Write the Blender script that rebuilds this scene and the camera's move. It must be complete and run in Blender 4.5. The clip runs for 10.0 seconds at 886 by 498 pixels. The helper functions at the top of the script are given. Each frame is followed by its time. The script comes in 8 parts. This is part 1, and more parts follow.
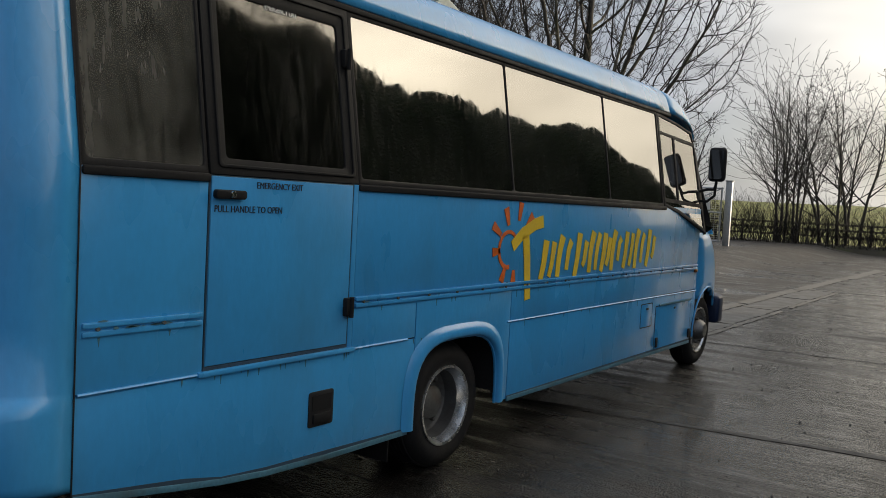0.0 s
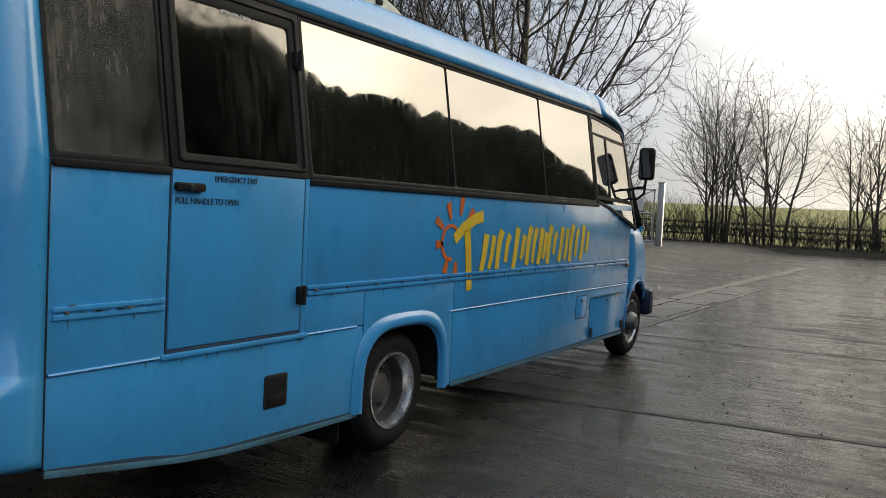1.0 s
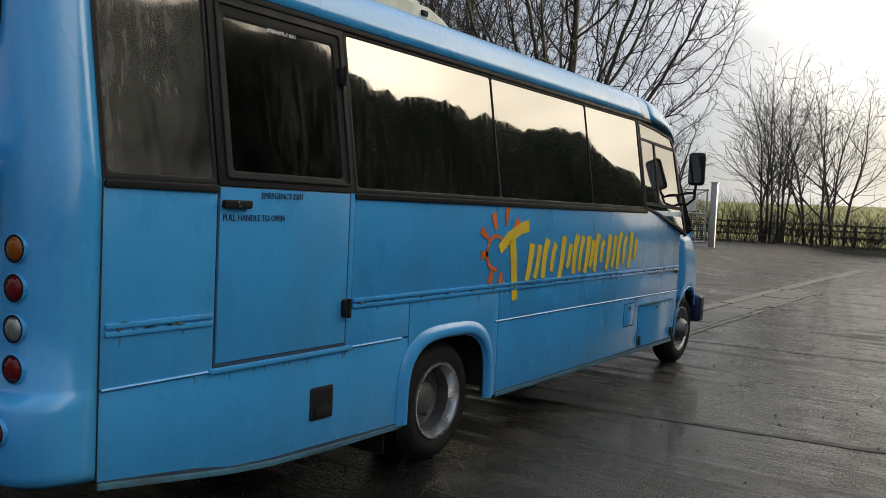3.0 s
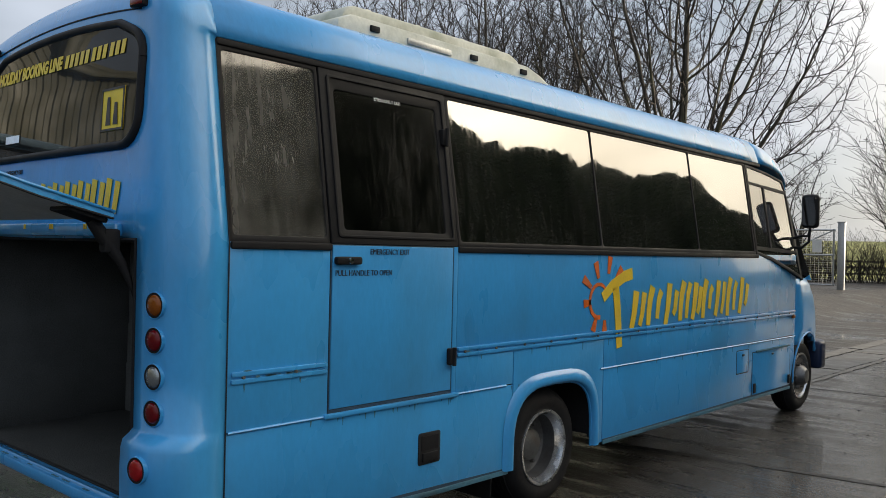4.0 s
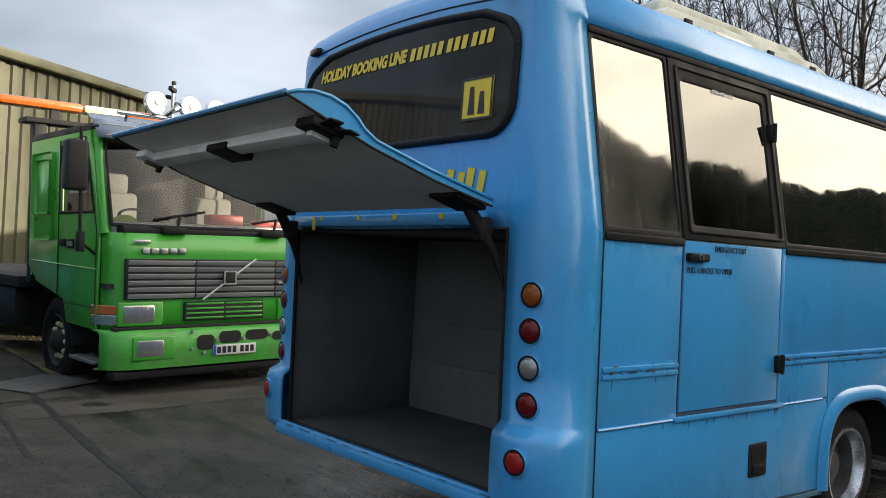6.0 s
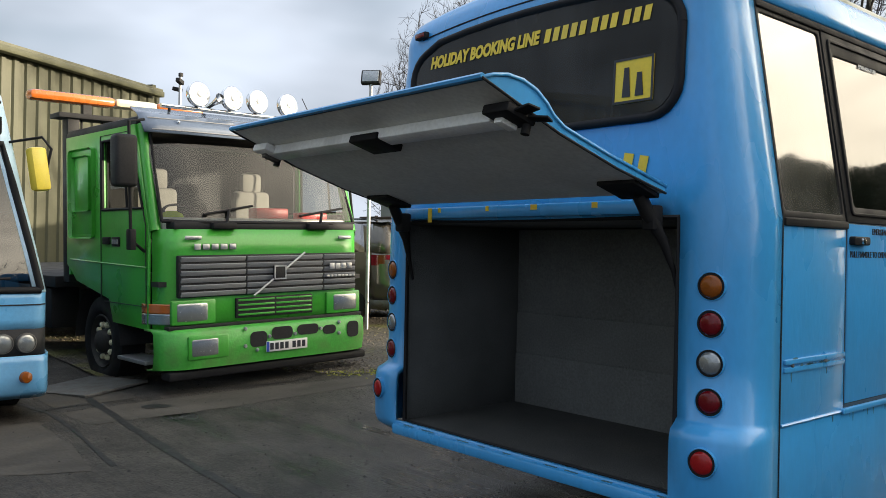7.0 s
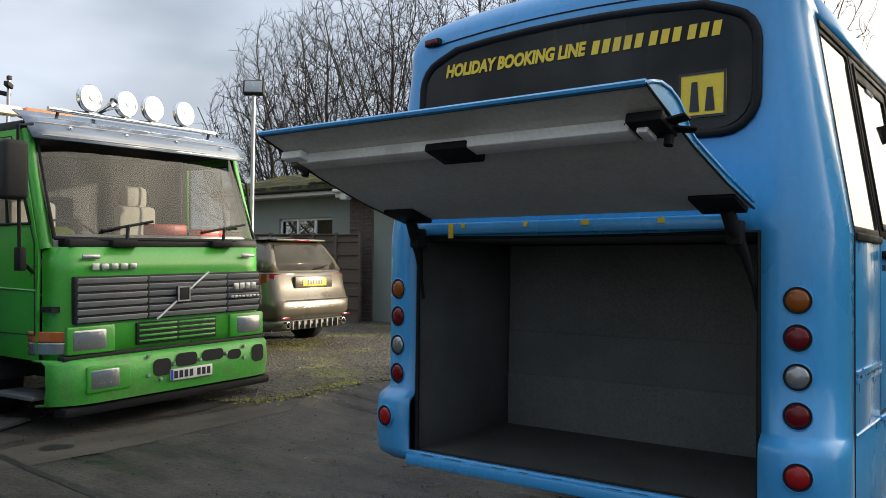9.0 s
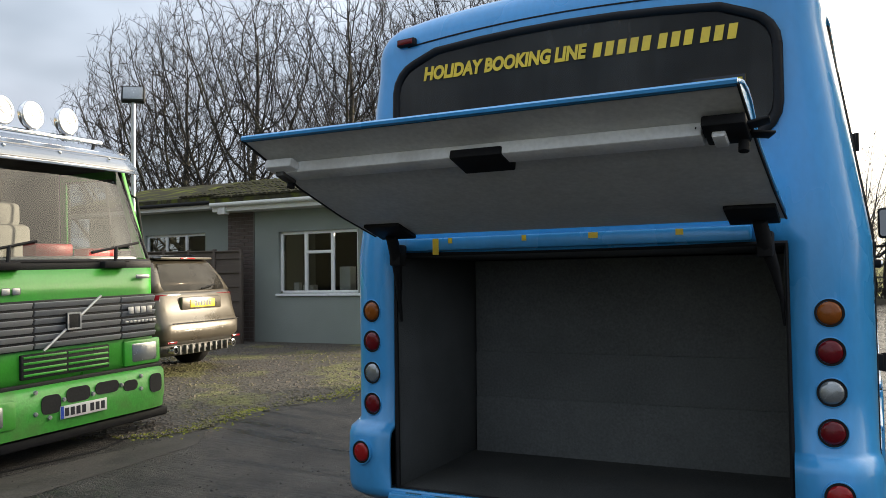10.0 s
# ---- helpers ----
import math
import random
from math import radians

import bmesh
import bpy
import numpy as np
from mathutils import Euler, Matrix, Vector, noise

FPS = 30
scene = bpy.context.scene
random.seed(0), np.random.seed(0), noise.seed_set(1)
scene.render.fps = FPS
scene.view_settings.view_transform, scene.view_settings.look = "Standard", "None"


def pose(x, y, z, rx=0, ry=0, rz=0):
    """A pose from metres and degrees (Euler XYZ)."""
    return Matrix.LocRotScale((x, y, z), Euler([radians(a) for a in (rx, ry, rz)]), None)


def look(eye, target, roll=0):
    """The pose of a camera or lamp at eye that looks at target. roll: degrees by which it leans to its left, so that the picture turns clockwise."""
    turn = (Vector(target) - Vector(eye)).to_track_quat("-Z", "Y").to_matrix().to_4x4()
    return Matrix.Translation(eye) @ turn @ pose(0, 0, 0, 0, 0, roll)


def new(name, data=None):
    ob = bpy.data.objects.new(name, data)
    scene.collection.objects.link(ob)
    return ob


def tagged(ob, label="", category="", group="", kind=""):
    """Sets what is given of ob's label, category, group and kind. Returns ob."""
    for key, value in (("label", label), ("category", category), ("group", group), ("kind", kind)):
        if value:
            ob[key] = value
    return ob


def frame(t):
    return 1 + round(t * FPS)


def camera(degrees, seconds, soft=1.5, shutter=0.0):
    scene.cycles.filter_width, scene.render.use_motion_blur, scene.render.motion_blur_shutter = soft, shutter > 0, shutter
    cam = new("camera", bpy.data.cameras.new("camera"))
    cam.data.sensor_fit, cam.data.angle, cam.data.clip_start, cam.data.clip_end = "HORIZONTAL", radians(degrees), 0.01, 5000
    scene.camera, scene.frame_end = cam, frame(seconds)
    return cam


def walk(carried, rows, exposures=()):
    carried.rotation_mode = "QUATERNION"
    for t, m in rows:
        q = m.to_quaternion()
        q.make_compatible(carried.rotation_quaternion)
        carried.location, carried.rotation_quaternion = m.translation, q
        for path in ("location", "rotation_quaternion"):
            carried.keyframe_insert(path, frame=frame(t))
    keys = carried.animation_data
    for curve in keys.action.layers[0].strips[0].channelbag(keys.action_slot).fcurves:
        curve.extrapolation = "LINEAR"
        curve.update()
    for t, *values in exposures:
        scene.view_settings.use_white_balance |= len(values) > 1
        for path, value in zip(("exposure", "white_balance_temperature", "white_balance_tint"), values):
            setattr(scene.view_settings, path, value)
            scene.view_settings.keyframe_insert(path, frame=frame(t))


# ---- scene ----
cam = camera(56.0, 10.0, soft=0.65)
PATH = [
    (0, (3.797, -1.382, 1.602), (2.658, 0.258, 1.487), 3.1),
    (0.5, (3.828, -1.581, 1.618), (2.75, 0.094, 1.434), 3.8),
    (1, (3.923, -1.63, 1.549), (2.905, 0.089, 1.449), 2.9),
    (1.5, (3.802, -1.566, 1.555), (2.696, 0.095, 1.428), 3.3),
    (2, (3.781, -1.59, 1.573), (2.669, 0.064, 1.4), 3.1),
    (2.2, (3.74, -1.532, 1.542), (2.64, 0.133, 1.415), 2.8),
    (3.3, (4.07, -1.654, 1.64), (2.929, -0.014, 1.552), 2.4),
    (3.5, (4.121, -1.661, 1.618), (2.9, -0.078, 1.58), 1.8),
    (4, (4.124, -1.739, 1.649), (2.786, -0.252, 1.648), 1.3),
    (4.5, (3.91, -1.98, 1.561), (2.476, -0.597, 1.732), 1.2),
    (5, (3.701, -2.035, 1.614), (2.206, -0.71, 1.717), 3.3),
    (5.5, (3.421, -2.151, 1.532), (1.889, -0.867, 1.546), 3.2),
    (5.7, (3.386, -2.258, 1.511), (1.841, -0.989, 1.539), 2.8),
    (6.8, (2.845, -2.759, 1.499), (1.341, -1.441, 1.534), 2.0),
    (7, (2.705, -2.839, 1.511), (1.186, -1.537, 1.511), 1.1),
    (7.5, (2.597, -3.117, 1.509), (0.987, -1.931, 1.467), 1.1),
    (8, (2.4, -3.376, 1.541), (0.961, -1.988, 1.494), 1.0),
    (8.5, (2.088, -3.332, 1.499), (0.771, -1.827, 1.525), 0.5),
    (9, (1.8, -3.379, 1.494), (0.595, -1.784, 1.543), 0.6),
    (9.5, (1.46, -3.543, 1.504), (0.538, -1.769, 1.55), 1.4),
    (10, (1.104, -3.414, 1.523), (0.187, -1.638, 1.603), -0.8),
]
walk(cam, [(t, look(eye, target, roll)) for t, eye, target, roll in PATH], [(0, 0.22), (0.5, 0.25), (1, 0.57), (1.5, 0.55), (2.2, 0.50), (3.5, 0.57), (4, 0.67), (4.5, 0.57), (5, 0.74), (5.5, 0.85), (7, 1.04), (7.5, 0.94), (8.5, 0.92), (9.5, 0.92), (10, 1.05)])

# ---------------------------------------------------------------- light
SUN_AZ, SUN_EL = radians(41.5), radians(9.8)
world = bpy.data.worlds.new("sky")
scene.world = world
world.use_nodes = True
wt = world.node_tree
bg = wt.nodes["Background"]


def wnode(kind, **kw):
    n = wt.nodes.new(kind)
    for k, v in kw.items():
        n.inputs[k].default_value = v
    return n


sky = wt.nodes.new("ShaderNodeTexSky")
sky.sky_type, sky.sun_disc = "NISHITA", False
sky.sun_elevation, sky.sun_rotation = SUN_EL, SUN_AZ
sky.air_density, sky.dust_density, sky.ozone_density = 1.0, 2.0, 1.5
wc = wt.nodes.new("ShaderNodeTexCoord")
wm = wt.nodes.new("ShaderNodeMapping")
wm.inputs["Scale"].default_value = (1.0, 1.0, 2.6)
wt.links.new(wc.outputs["Generated"], wm.inputs["Vector"])
cloud = wnode("ShaderNodeTexNoise", Scale=2.0, Detail=3.5, Roughness=0.5, Distortion=0.35)
wt.links.new(wm.outputs[0], cloud.inputs["Vector"])
ramp = wt.nodes.new("ShaderNodeMapRange")
ramp.inputs["From Min"].default_value, ramp.inputs["From Max"].default_value = 0.36, 0.60
ramp.inputs["To Min"].default_value, ramp.inputs["To Max"].default_value = 0.45, 0.97
wt.links.new(cloud.outputs[0], ramp.inputs["Value"])
# thin cloud is brightest towards the sun
sundir = Vector((math.sin(SUN_AZ) * math.cos(SUN_EL), math.cos(SUN_AZ) * math.cos(SUN_EL), math.sin(SUN_EL)))
dot = wt.nodes.new("ShaderNodeVectorMath")
dot.operation = "DOT_PRODUCT"
dot.inputs[1].default_value = sundir
wt.links.new(wc.outputs["Generated"], dot.inputs[0])
glow = wt.nodes.new("ShaderNodeMapRange")
glow.inputs["From Min"].default_value, glow.inputs["From Max"].default_value = 0.35, 1.0
glow.inputs["To Min"].default_value, glow.inputs["To Max"].default_value = 0.0, 1.0
wt.links.new(dot.outputs["Value"], glow.inputs["Value"])
cloudcol = wt.nodes.new("ShaderNodeMix")
cloudcol.data_type = "RGBA"
cloudcol.inputs[6].default_value = (6.0, 6.6, 7.6, 1)
cloudcol.inputs[7].default_value = (58.0, 51.0, 39.0, 1)
gpow = wt.nodes.new("ShaderNodeMath")
gpow.operation = "POWER"
gpow.inputs[1].default_value = 2.2
wt.links.new(glow.outputs[0], gpow.inputs[0])
wt.links.new(gpow.outputs[0], cloudcol.inputs[0])
# darker undersides break up the cloud
under = wnode("ShaderNodeTexNoise", Scale=3.0, Detail=3.0, Roughness=0.5)
wt.links.new(wm.outputs[0], under.inputs["Vector"])
dim = wt.nodes.new("ShaderNodeMapRange")
dim.inputs["From Min"].default_value, dim.inputs["From Max"].default_value = 0.35, 0.65
dim.inputs["To Min"].default_value, dim.inputs["To Max"].default_value = 0.74, 1.10
wt.links.new(under.outputs[0], dim.inputs["Value"])
cmul = wt.nodes.new("ShaderNodeVectorMath")
cmul.operation = "SCALE"
wt.links.new(cloudcol.outputs[2], cmul.inputs[0])
wt.links.new(dim.outputs[0], cmul.inputs["Scale"])
mixsky = wt.nodes.new("ShaderNodeMix")
mixsky.data_type = "RGBA"
wt.links.new(ramp.outputs[0], mixsky.inputs[0])
wt.links.new(sky.outputs[0], mixsky.inputs[6])
wt.links.new(cmul.outputs[0], mixsky.inputs[7])
# an overcast sky brightens towards the zenith
sepz = wt.nodes.new("ShaderNodeSeparateXYZ")
wt.links.new(wc.outputs["Generated"], sepz.inputs[0])
zen = wt.nodes.new("ShaderNodeMapRange")
zen.inputs["From Min"].default_value, zen.inputs["From Max"].default_value = 0.0, 1.0
zen.inputs["To Min"].default_value, zen.inputs["To Max"].default_value = 0.80, 2.0
wt.links.new(sepz.outputs["Z"], zen.inputs["Value"])
fin = wt.nodes.new("ShaderNodeVectorMath")
fin.operation = "SCALE"
wt.links.new(mixsky.outputs[2], fin.inputs[0])
wt.links.new(zen.outputs[0], fin.inputs["Scale"])
wt.links.new(fin.outputs[0], bg.inputs[0])
bg.inputs[1].default_value = 0.065

sun = new("sun", bpy.data.lights.new("sun", "SUN"))
sun.data.energy, sun.data.angle, sun.data.color = 5.0, radians(0.8), (1.0, 0.86, 0.66)
sun.matrix_world = look(sundir, (0, 0, 0))


# ---------------------------------------------------------------- materials
def mat(name, col, rough=0.5, metal=0.0, var=0.12, scale=6.0, fine=90.0, bump=0.0, coat=0.0, dirt=None, dirt_amount=0.0, dirt_scale=2.5, rvar=0.1, stretch=(1, 1, 1), spec=0.5):
    """A surface with variation at two scales, optional dirt patches and fine relief."""
    m = bpy.data.materials.new(name)
    m.use_nodes = True
    t = m.node_tree
    b = t.nodes["Principled BSDF"]
    b.inputs["Metallic"].default_value = metal
    b.inputs["Specular IOR Level"].default_value = spec
    b.inputs["Coat Weight"].default_value = coat
    b.inputs["Coat Roughness"].default_value = 0.08
    co = t.nodes.new("ShaderNodeTexCoord")
    mp = t.nodes.new("ShaderNodeMapping")
    mp.inputs["Scale"].default_value = stretch
    t.links.new(co.outputs["Object"], mp.inputs["Vector"])

    def noise_at(s, d=4.0):
        n = t.nodes.new("ShaderNodeTexNoise")
        n.inputs["Scale"].default_value, n.inputs["Detail"].default_value = s, d
        t.links.new(mp.outputs[0], n.inputs["Vector"])
        return n

    big, small = noise_at(scale), noise_at(fine, 2.0)
    info = t.nodes.new("ShaderNodeObjectInfo")
    add = t.nodes.new("ShaderNodeMath")
    add.operation = "ADD"
    t.links.new(big.outputs[0], add.inputs[0])
    t.links.new(small.outputs[0], add.inputs[1])
    mr = t.nodes.new("ShaderNodeMapRange")
    mr.inputs["From Min"].default_value, mr.inputs["From Max"].default_value = 0.6, 1.4
    mr.inputs["To Min"].default_value, mr.inputs["To Max"].default_value = 1 - var, 1 + var
    t.links.new(add.outputs[0], mr.inputs["Value"])
    sc = t.nodes.new("ShaderNodeVectorMath")
    sc.operation = "SCALE"
    sc.inputs[0].default_value = col
    t.links.new(mr.outputs[0], sc.inputs["Scale"])
    last = sc.outputs[0]
    if dirt:
        dn = noise_at(dirt_scale, 6.0)
        dr = t.nodes.new("ShaderNodeMapRange")
        dr.inputs["From Min"].default_value, dr.inputs["From Max"].default_value = 0.48, 0.72
        dr.inputs["To Max"].default_value = dirt_amount
        t.links.new(dn.outputs[0], dr.inputs["Value"])
        mx = t.nodes.new("ShaderNodeMix")
        mx.data_type = "RGBA"
        t.links.new(dr.outputs[0], mx.inputs[0])
        t.links.new(last, mx.inputs[6])
        mx.inputs[7].default_value = (*dirt, 1)
        last = mx.outputs[2]
    t.links.new(last, b.inputs["Base Color"])
    rr = t.nodes.new("ShaderNodeMapRange")
    rr.inputs["From Min"].default_value, rr.inputs["From Max"].default_value = 0.3, 0.7
    rr.inputs["To Min"].default_value, rr.inputs["To Max"].default_value = max(0.02, rough - rvar), min(1, rough + rvar)
    t.links.new(big.outputs[0], rr.inputs["Value"])
    t.links.new(rr.outputs[0], b.inputs["Roughness"])
    if bump:
        bp = t.nodes.new("ShaderNodeBump")
        bp.inputs["Strength"].default_value, bp.inputs["Distance"].default_value = 1.0, bump
        t.links.new(add.outputs[0], bp.inputs["Height"])
        t.links.new(bp.outputs[0], b.inputs["Normal"])
    return m


def glass(name, tint, haze=0.0, streak=0.0, rough=0.015, gloss=1.0, ior=1.62):
    """Tinted window glass: see-through, with Fresnel gloss and, where damp, misted patches and runs."""
    m = bpy.data.materials.new(name)
    m.use_nodes = True
    t = m.node_tree
    out = t.nodes["Material Output"]
    t.nodes.remove(t.nodes["Principled BSDF"])
    tr, gl, fr = (t.nodes.new("ShaderNodeBsdf" + k) if k != "Fresnel" else t.nodes.new("ShaderNodeFresnel") for k in ("Transparent", "Glossy", "Fresnel"))
    tr.inputs[0].default_value = (*tint, 1)
    gl.inputs["Roughness"].default_value = rough
    gl.inputs["Color"].default_value = (gloss, gloss, gloss, 1)
    fr.inputs["IOR"].default_value = ior
    mix = t.nodes.new("ShaderNodeMixShader")
    base = tr.outputs[0]
    if haze:
        co = t.nodes.new("ShaderNodeTexCoord")
        n1 = t.nodes.new("ShaderNodeTexNoise")
        n1.inputs["Scale"].default_value, n1.inputs["Detail"].default_value = 1.3, 5.0
        t.links.new(co.outputs["Object"], n1.inputs["Vector"])
        mp = t.nodes.new("ShaderNodeMapping")
        mp.inputs["Scale"].default_value = (30, 30, 2.2)
        t.links.new(co.outputs["Object"], mp.inputs["Vector"])
        n2 = t.nodes.new("ShaderNodeTexNoise")
        n2.inputs["Scale"].default_value, n2.inputs["Detail"].default_value = 1.0, 5.0
        t.links.new(mp.outputs[0], n2.inputs["Vector"])
        r1 = t.nodes.new("ShaderNodeMapRange")
        r1.inputs["From Min"].default_value, r1.inputs["From Max"].default_value = 0.30, 0.60
        r1.inputs["To Max"].default_value = haze
        t.links.new(n1.outputs[0], r1.inputs["Value"])
        r2 = t.nodes.new("ShaderNodeMapRange")
        r2.inputs["From Min"].default_value, r2.inputs["From Max"].default_value = 0.40, 0.62
        r2.inputs["To Min"].default_value, r2.inputs["To Max"].default_value = 1.0, 1.0 - streak
        t.links.new(n2.outputs[0], r2.inputs["Value"])
        mu = t.nodes.new("ShaderNodeMath")
        mu.operation = "MULTIPLY"
        t.links.new(r1.outputs[0], mu.inputs[0])
        t.links.new(r2.outputs[0], mu.inputs[1])
        di = t.nodes.new("ShaderNodeBsdfDiffuse")
        di.inputs[0].default_value = (0.36, 0.345, 0.31, 1)
        hz = t.nodes.new("ShaderNodeMixShader")
        t.links.new(mu.outputs[0], hz.inputs[0])
        t.links.new(tr.outputs[0], hz.inputs[1])
        t.links.new(di.outputs[0], hz.inputs[2])
        base = hz.outputs[0]
        # runs of water break the gloss up
        r3 = t.nodes.new("ShaderNodeMapRange")
        r3.inputs["From Min"].default_value, r3.inputs["From Max"].default_value = 0.42, 0.66
        r3.inputs["To Min"].default_value, r3.inputs["To Max"].default_value = rough, rough + 0.045 * streak
        t.links.new(n2.outputs[0], r3.inputs["Value"])
        t.links.new(r3.outputs[0], gl.inputs["Roughness"])
    t.links.new(fr.outputs[0], mix.inputs[0])
    t.links.new(base, mix.inputs[1])
    t.links.new(gl.outputs[0], mix.inputs[2])
    t.links.new(mix.outputs[0], out.inputs[0])
    return m


def lens_mat(name, col, rough=0.12):
    m = mat(name, col, rough, var=0.15, scale=30, fine=160, bump=0.0006, coat=0.15, rvar=0.04, spec=0.3)
    return m


M_BLUE = mat("bus_blue_paint", (0.042, 0.295, 0.63), 0.30, var=0.07, scale=2.2, fine=40, coat=0.4, dirt=(0.05, 0.17, 0.29), dirt_amount=0.34, dirt_scale=2.6, bump=0.0009, rvar=0.07, stretch=(1, 1, 0.42))
M_STAIN = mat("grey_algae_stain", (0.052, 0.145, 0.195), 0.8, var=0.3, scale=14, fine=120)
M_RUBBER = mat("black_rubber", (0.016, 0.016, 0.017), 0.55, var=0.25, scale=8, fine=120, rvar=0.1, spec=0.10)
M_TYRE = mat("tyre_rubber", (0.012, 0.012, 0.013), 0.72, var=0.3, scale=9, fine=70, bump=0.001, dirt=(0.035, 0.031, 0.027), dirt_amount=0.4, dirt_scale=5, spec=0.2)
M_RIM = mat("silver_wheel_paint", (0.62, 0.63, 0.64), 0.27, metal=0.85, var=0.2, scale=9, fine=70, dirt=(0.12, 0.10, 0.08), dirt_amount=0.6, dirt_scale=6)
M_RIM_DARK = mat("dirty_hub_paint", (0.11, 0.11, 0.105), 0.6, metal=0.3, var=0.35, scale=12, fine=60, dirt=(0.07, 0.05, 0.035), dirt_amount=0.7, dirt_scale=9)
M_DARK = mat("dark_trim", (0.020, 0.020, 0.021), 0.6, var=0.3, scale=5, fine=60, spec=0.2)
M_BUMPER = mat("dark_blue_bumper_plastic", (0.012, 0.022, 0.055), 0.45, var=0.25, scale=6, fine=60, spec=0.3)
M_MIRROR = mat("dull_mirror_glass", (0.16, 0.17, 0.18), 0.06, metal=1.0, var=0.06, scale=10, fine=80, rvar=0.02)
# darker copy of the wheel silver, for the shade down in the dish
M_DISH = mat("shaded_wheel_dish", (0.15, 0.152, 0.155), 0.42, metal=0.6, var=0.25, scale=9, fine=60, dirt=(0.09, 0.075, 0.06), dirt_amount=0.6, dirt_scale=7)
# inside light is put into these colours: lining and floor darker, boards lighter
M_BOOT = mat("shaded_carpet_lining", (0.088, 0.093, 0.093), 0.95, var=0.35, scale=4, fine=140, bump=0.003, spec=0.2, dirt=(0.075, 0.077, 0.074), dirt_amount=0.35, dirt_scale=2)
M_BOOTBACK = mat("lit_boot_board", (0.135, 0.142, 0.140), 0.9, var=0.3, scale=3, fine=90, bump=0.002, spec=0.2, dirt=(0.10, 0.106, 0.104), dirt_amount=0.5, dirt_scale=1.6)
M_BOOTFLOOR = mat("shaded_boot_floor", (0.065, 0.067, 0.064), 0.85, var=0.4, scale=5, fine=120, bump=0.003, spec=0.2, dirt=(0.075, 0.070, 0.062), dirt_amount=0.45, dirt_scale=2.5)
M_GREYPANEL = mat("grey_inner_panel", (0.70, 0.705, 0.68), 0.55, var=0.16, scale=3, fine=50, dirt=(0.52, 0.51, 0.47), dirt_amount=0.4, dirt_scale=2.4, bump=0.001)
M_WHITEBAR = mat("white_channel_paint", (0.90, 0.91, 0.90), 0.45, var=0.12, scale=5, fine=60, dirt=(0.25, 0.22, 0.18), dirt_amount=0.3, dirt_scale=4)
M_YELLOW = mat("yellow_vinyl", (0.72, 0.50, 0.03), 0.42, var=0.1, scale=9, fine=70, dirt=(0.40, 0.29, 0.07), dirt_amount=0.3, dirt_scale=5)
M_ORANGE = mat("orange_vinyl", (0.62, 0.12, 0.012), 0.45, var=0.12, scale=9, fine=70, dirt=(0.22, 0.11, 0.08), dirt_amount=0.3, dirt_scale=5)
M_BLACKVINYL = mat("black_vinyl", (0.010, 0.012, 0.02), 0.5, var=0.2, scale=20, fine=90)
M_WHITEVINYL = mat("white_vinyl", (0.70, 0.70, 0.68), 0.5, var=0.1, scale=20, fine=90)
M_LAMP_RED = lens_mat("red_lamp_lens", (0.12, 0.003, 0.007))
M_LAMP_BRIGHT = lens_mat("bright_red_reflector", (0.27, 0.008, 0.010))
M_LAMP_AMBER = lens_mat("amber_lamp_lens", (0.22, 0.06, 0.006))
M_SPOT = mat("bright_spot_lens", (0.34, 0.355, 0.37), 0.16, metal=0.6, var=0.3, scale=40, fine=200, bump=0.002, coat=0.8)
M_LAMP_CLEAR = mat("clear_lamp_lens", (0.27, 0.29, 0.30), 0.18, metal=0.6, var=0.14, scale=40, fine=200, bump=0.0008, coat=0.8)
M_LIP = mat("grimy_blue_lip", (0.050, 0.150, 0.215), 0.55, var=0.3, scale=9, fine=60, dirt=(0.045, 0.055, 0.050), dirt_amount=0.7, dirt_scale=5, bump=0.001)
M_SEAM = mat("dirty_panel_seam", (0.018, 0.045, 0.075), 0.7, var=0.3, scale=12, fine=80)
M_CHROME = mat("chrome", (0.72, 0.73, 0.74), 0.16, metal=1.0, var=0.1, scale=10, fine=80, rvar=0.06)
M_STEEL = mat("galvanised_steel", (0.40, 0.41, 0.42), 0.42, metal=0.8, var=0.2, scale=12, fine=70)
M_CREAM = mat("weathered_white_fibreglass", (0.60, 0.60, 0.52), 0.6, var=0.14, scale=4, fine=50, dirt=(0.22, 0.24, 0.15), dirt_amount=0.65, dirt_scale=3.5, bump=0.001)
M_GLASS = glass("dark_tinted_glass", (0.15, 0.15, 0.14), haze=0.06, streak=1.0, ior=2.6)
M_GLASS_DOOR = glass("wet_door_glass", (0.15, 0.15, 0.14), haze=0.08, streak=1.0, rough=0.03, ior=1.75)
M_GLASS_MIST = glass("misted_tinted_glass", (0.18, 0.18, 0.16), haze=0.52, streak=0.5, rough=0.04, ior=2.1)
M_GLASS_REAR = glass("rear_tinted_glass", (0.13, 0.12, 0.11), haze=0.12, streak=0.2, ior=1.22)
M_GLASS_CLEAR = glass("clear_glass", (0.82, 0.85, 0.83), haze=0.12, streak=0.5)
M_GLASS_HOUSE = glass("house_window_glass", (0.7, 0.72, 0.71), ior=1.25)
M_GLASS_FRONT = glass("hazy_coach_windscreen", (0.34, 0.36, 0.36), haze=0.3, streak=0.6)
M_GLASS_SCREEN = glass("coated_windscreen_glass", (0.18, 0.20, 0.20), ior=1.7)
M_SEAT = mat("seat_moquette", (0.035, 0.05, 0.12), 0.95, var=0.4, scale=20, fine=120, spec=0.2)
M_SEAT_RED = mat("orange_seat_moquette", (0.34, 0.12, 0.03), 0.95, var=0.4, scale=20, fine=120, spec=0.2)
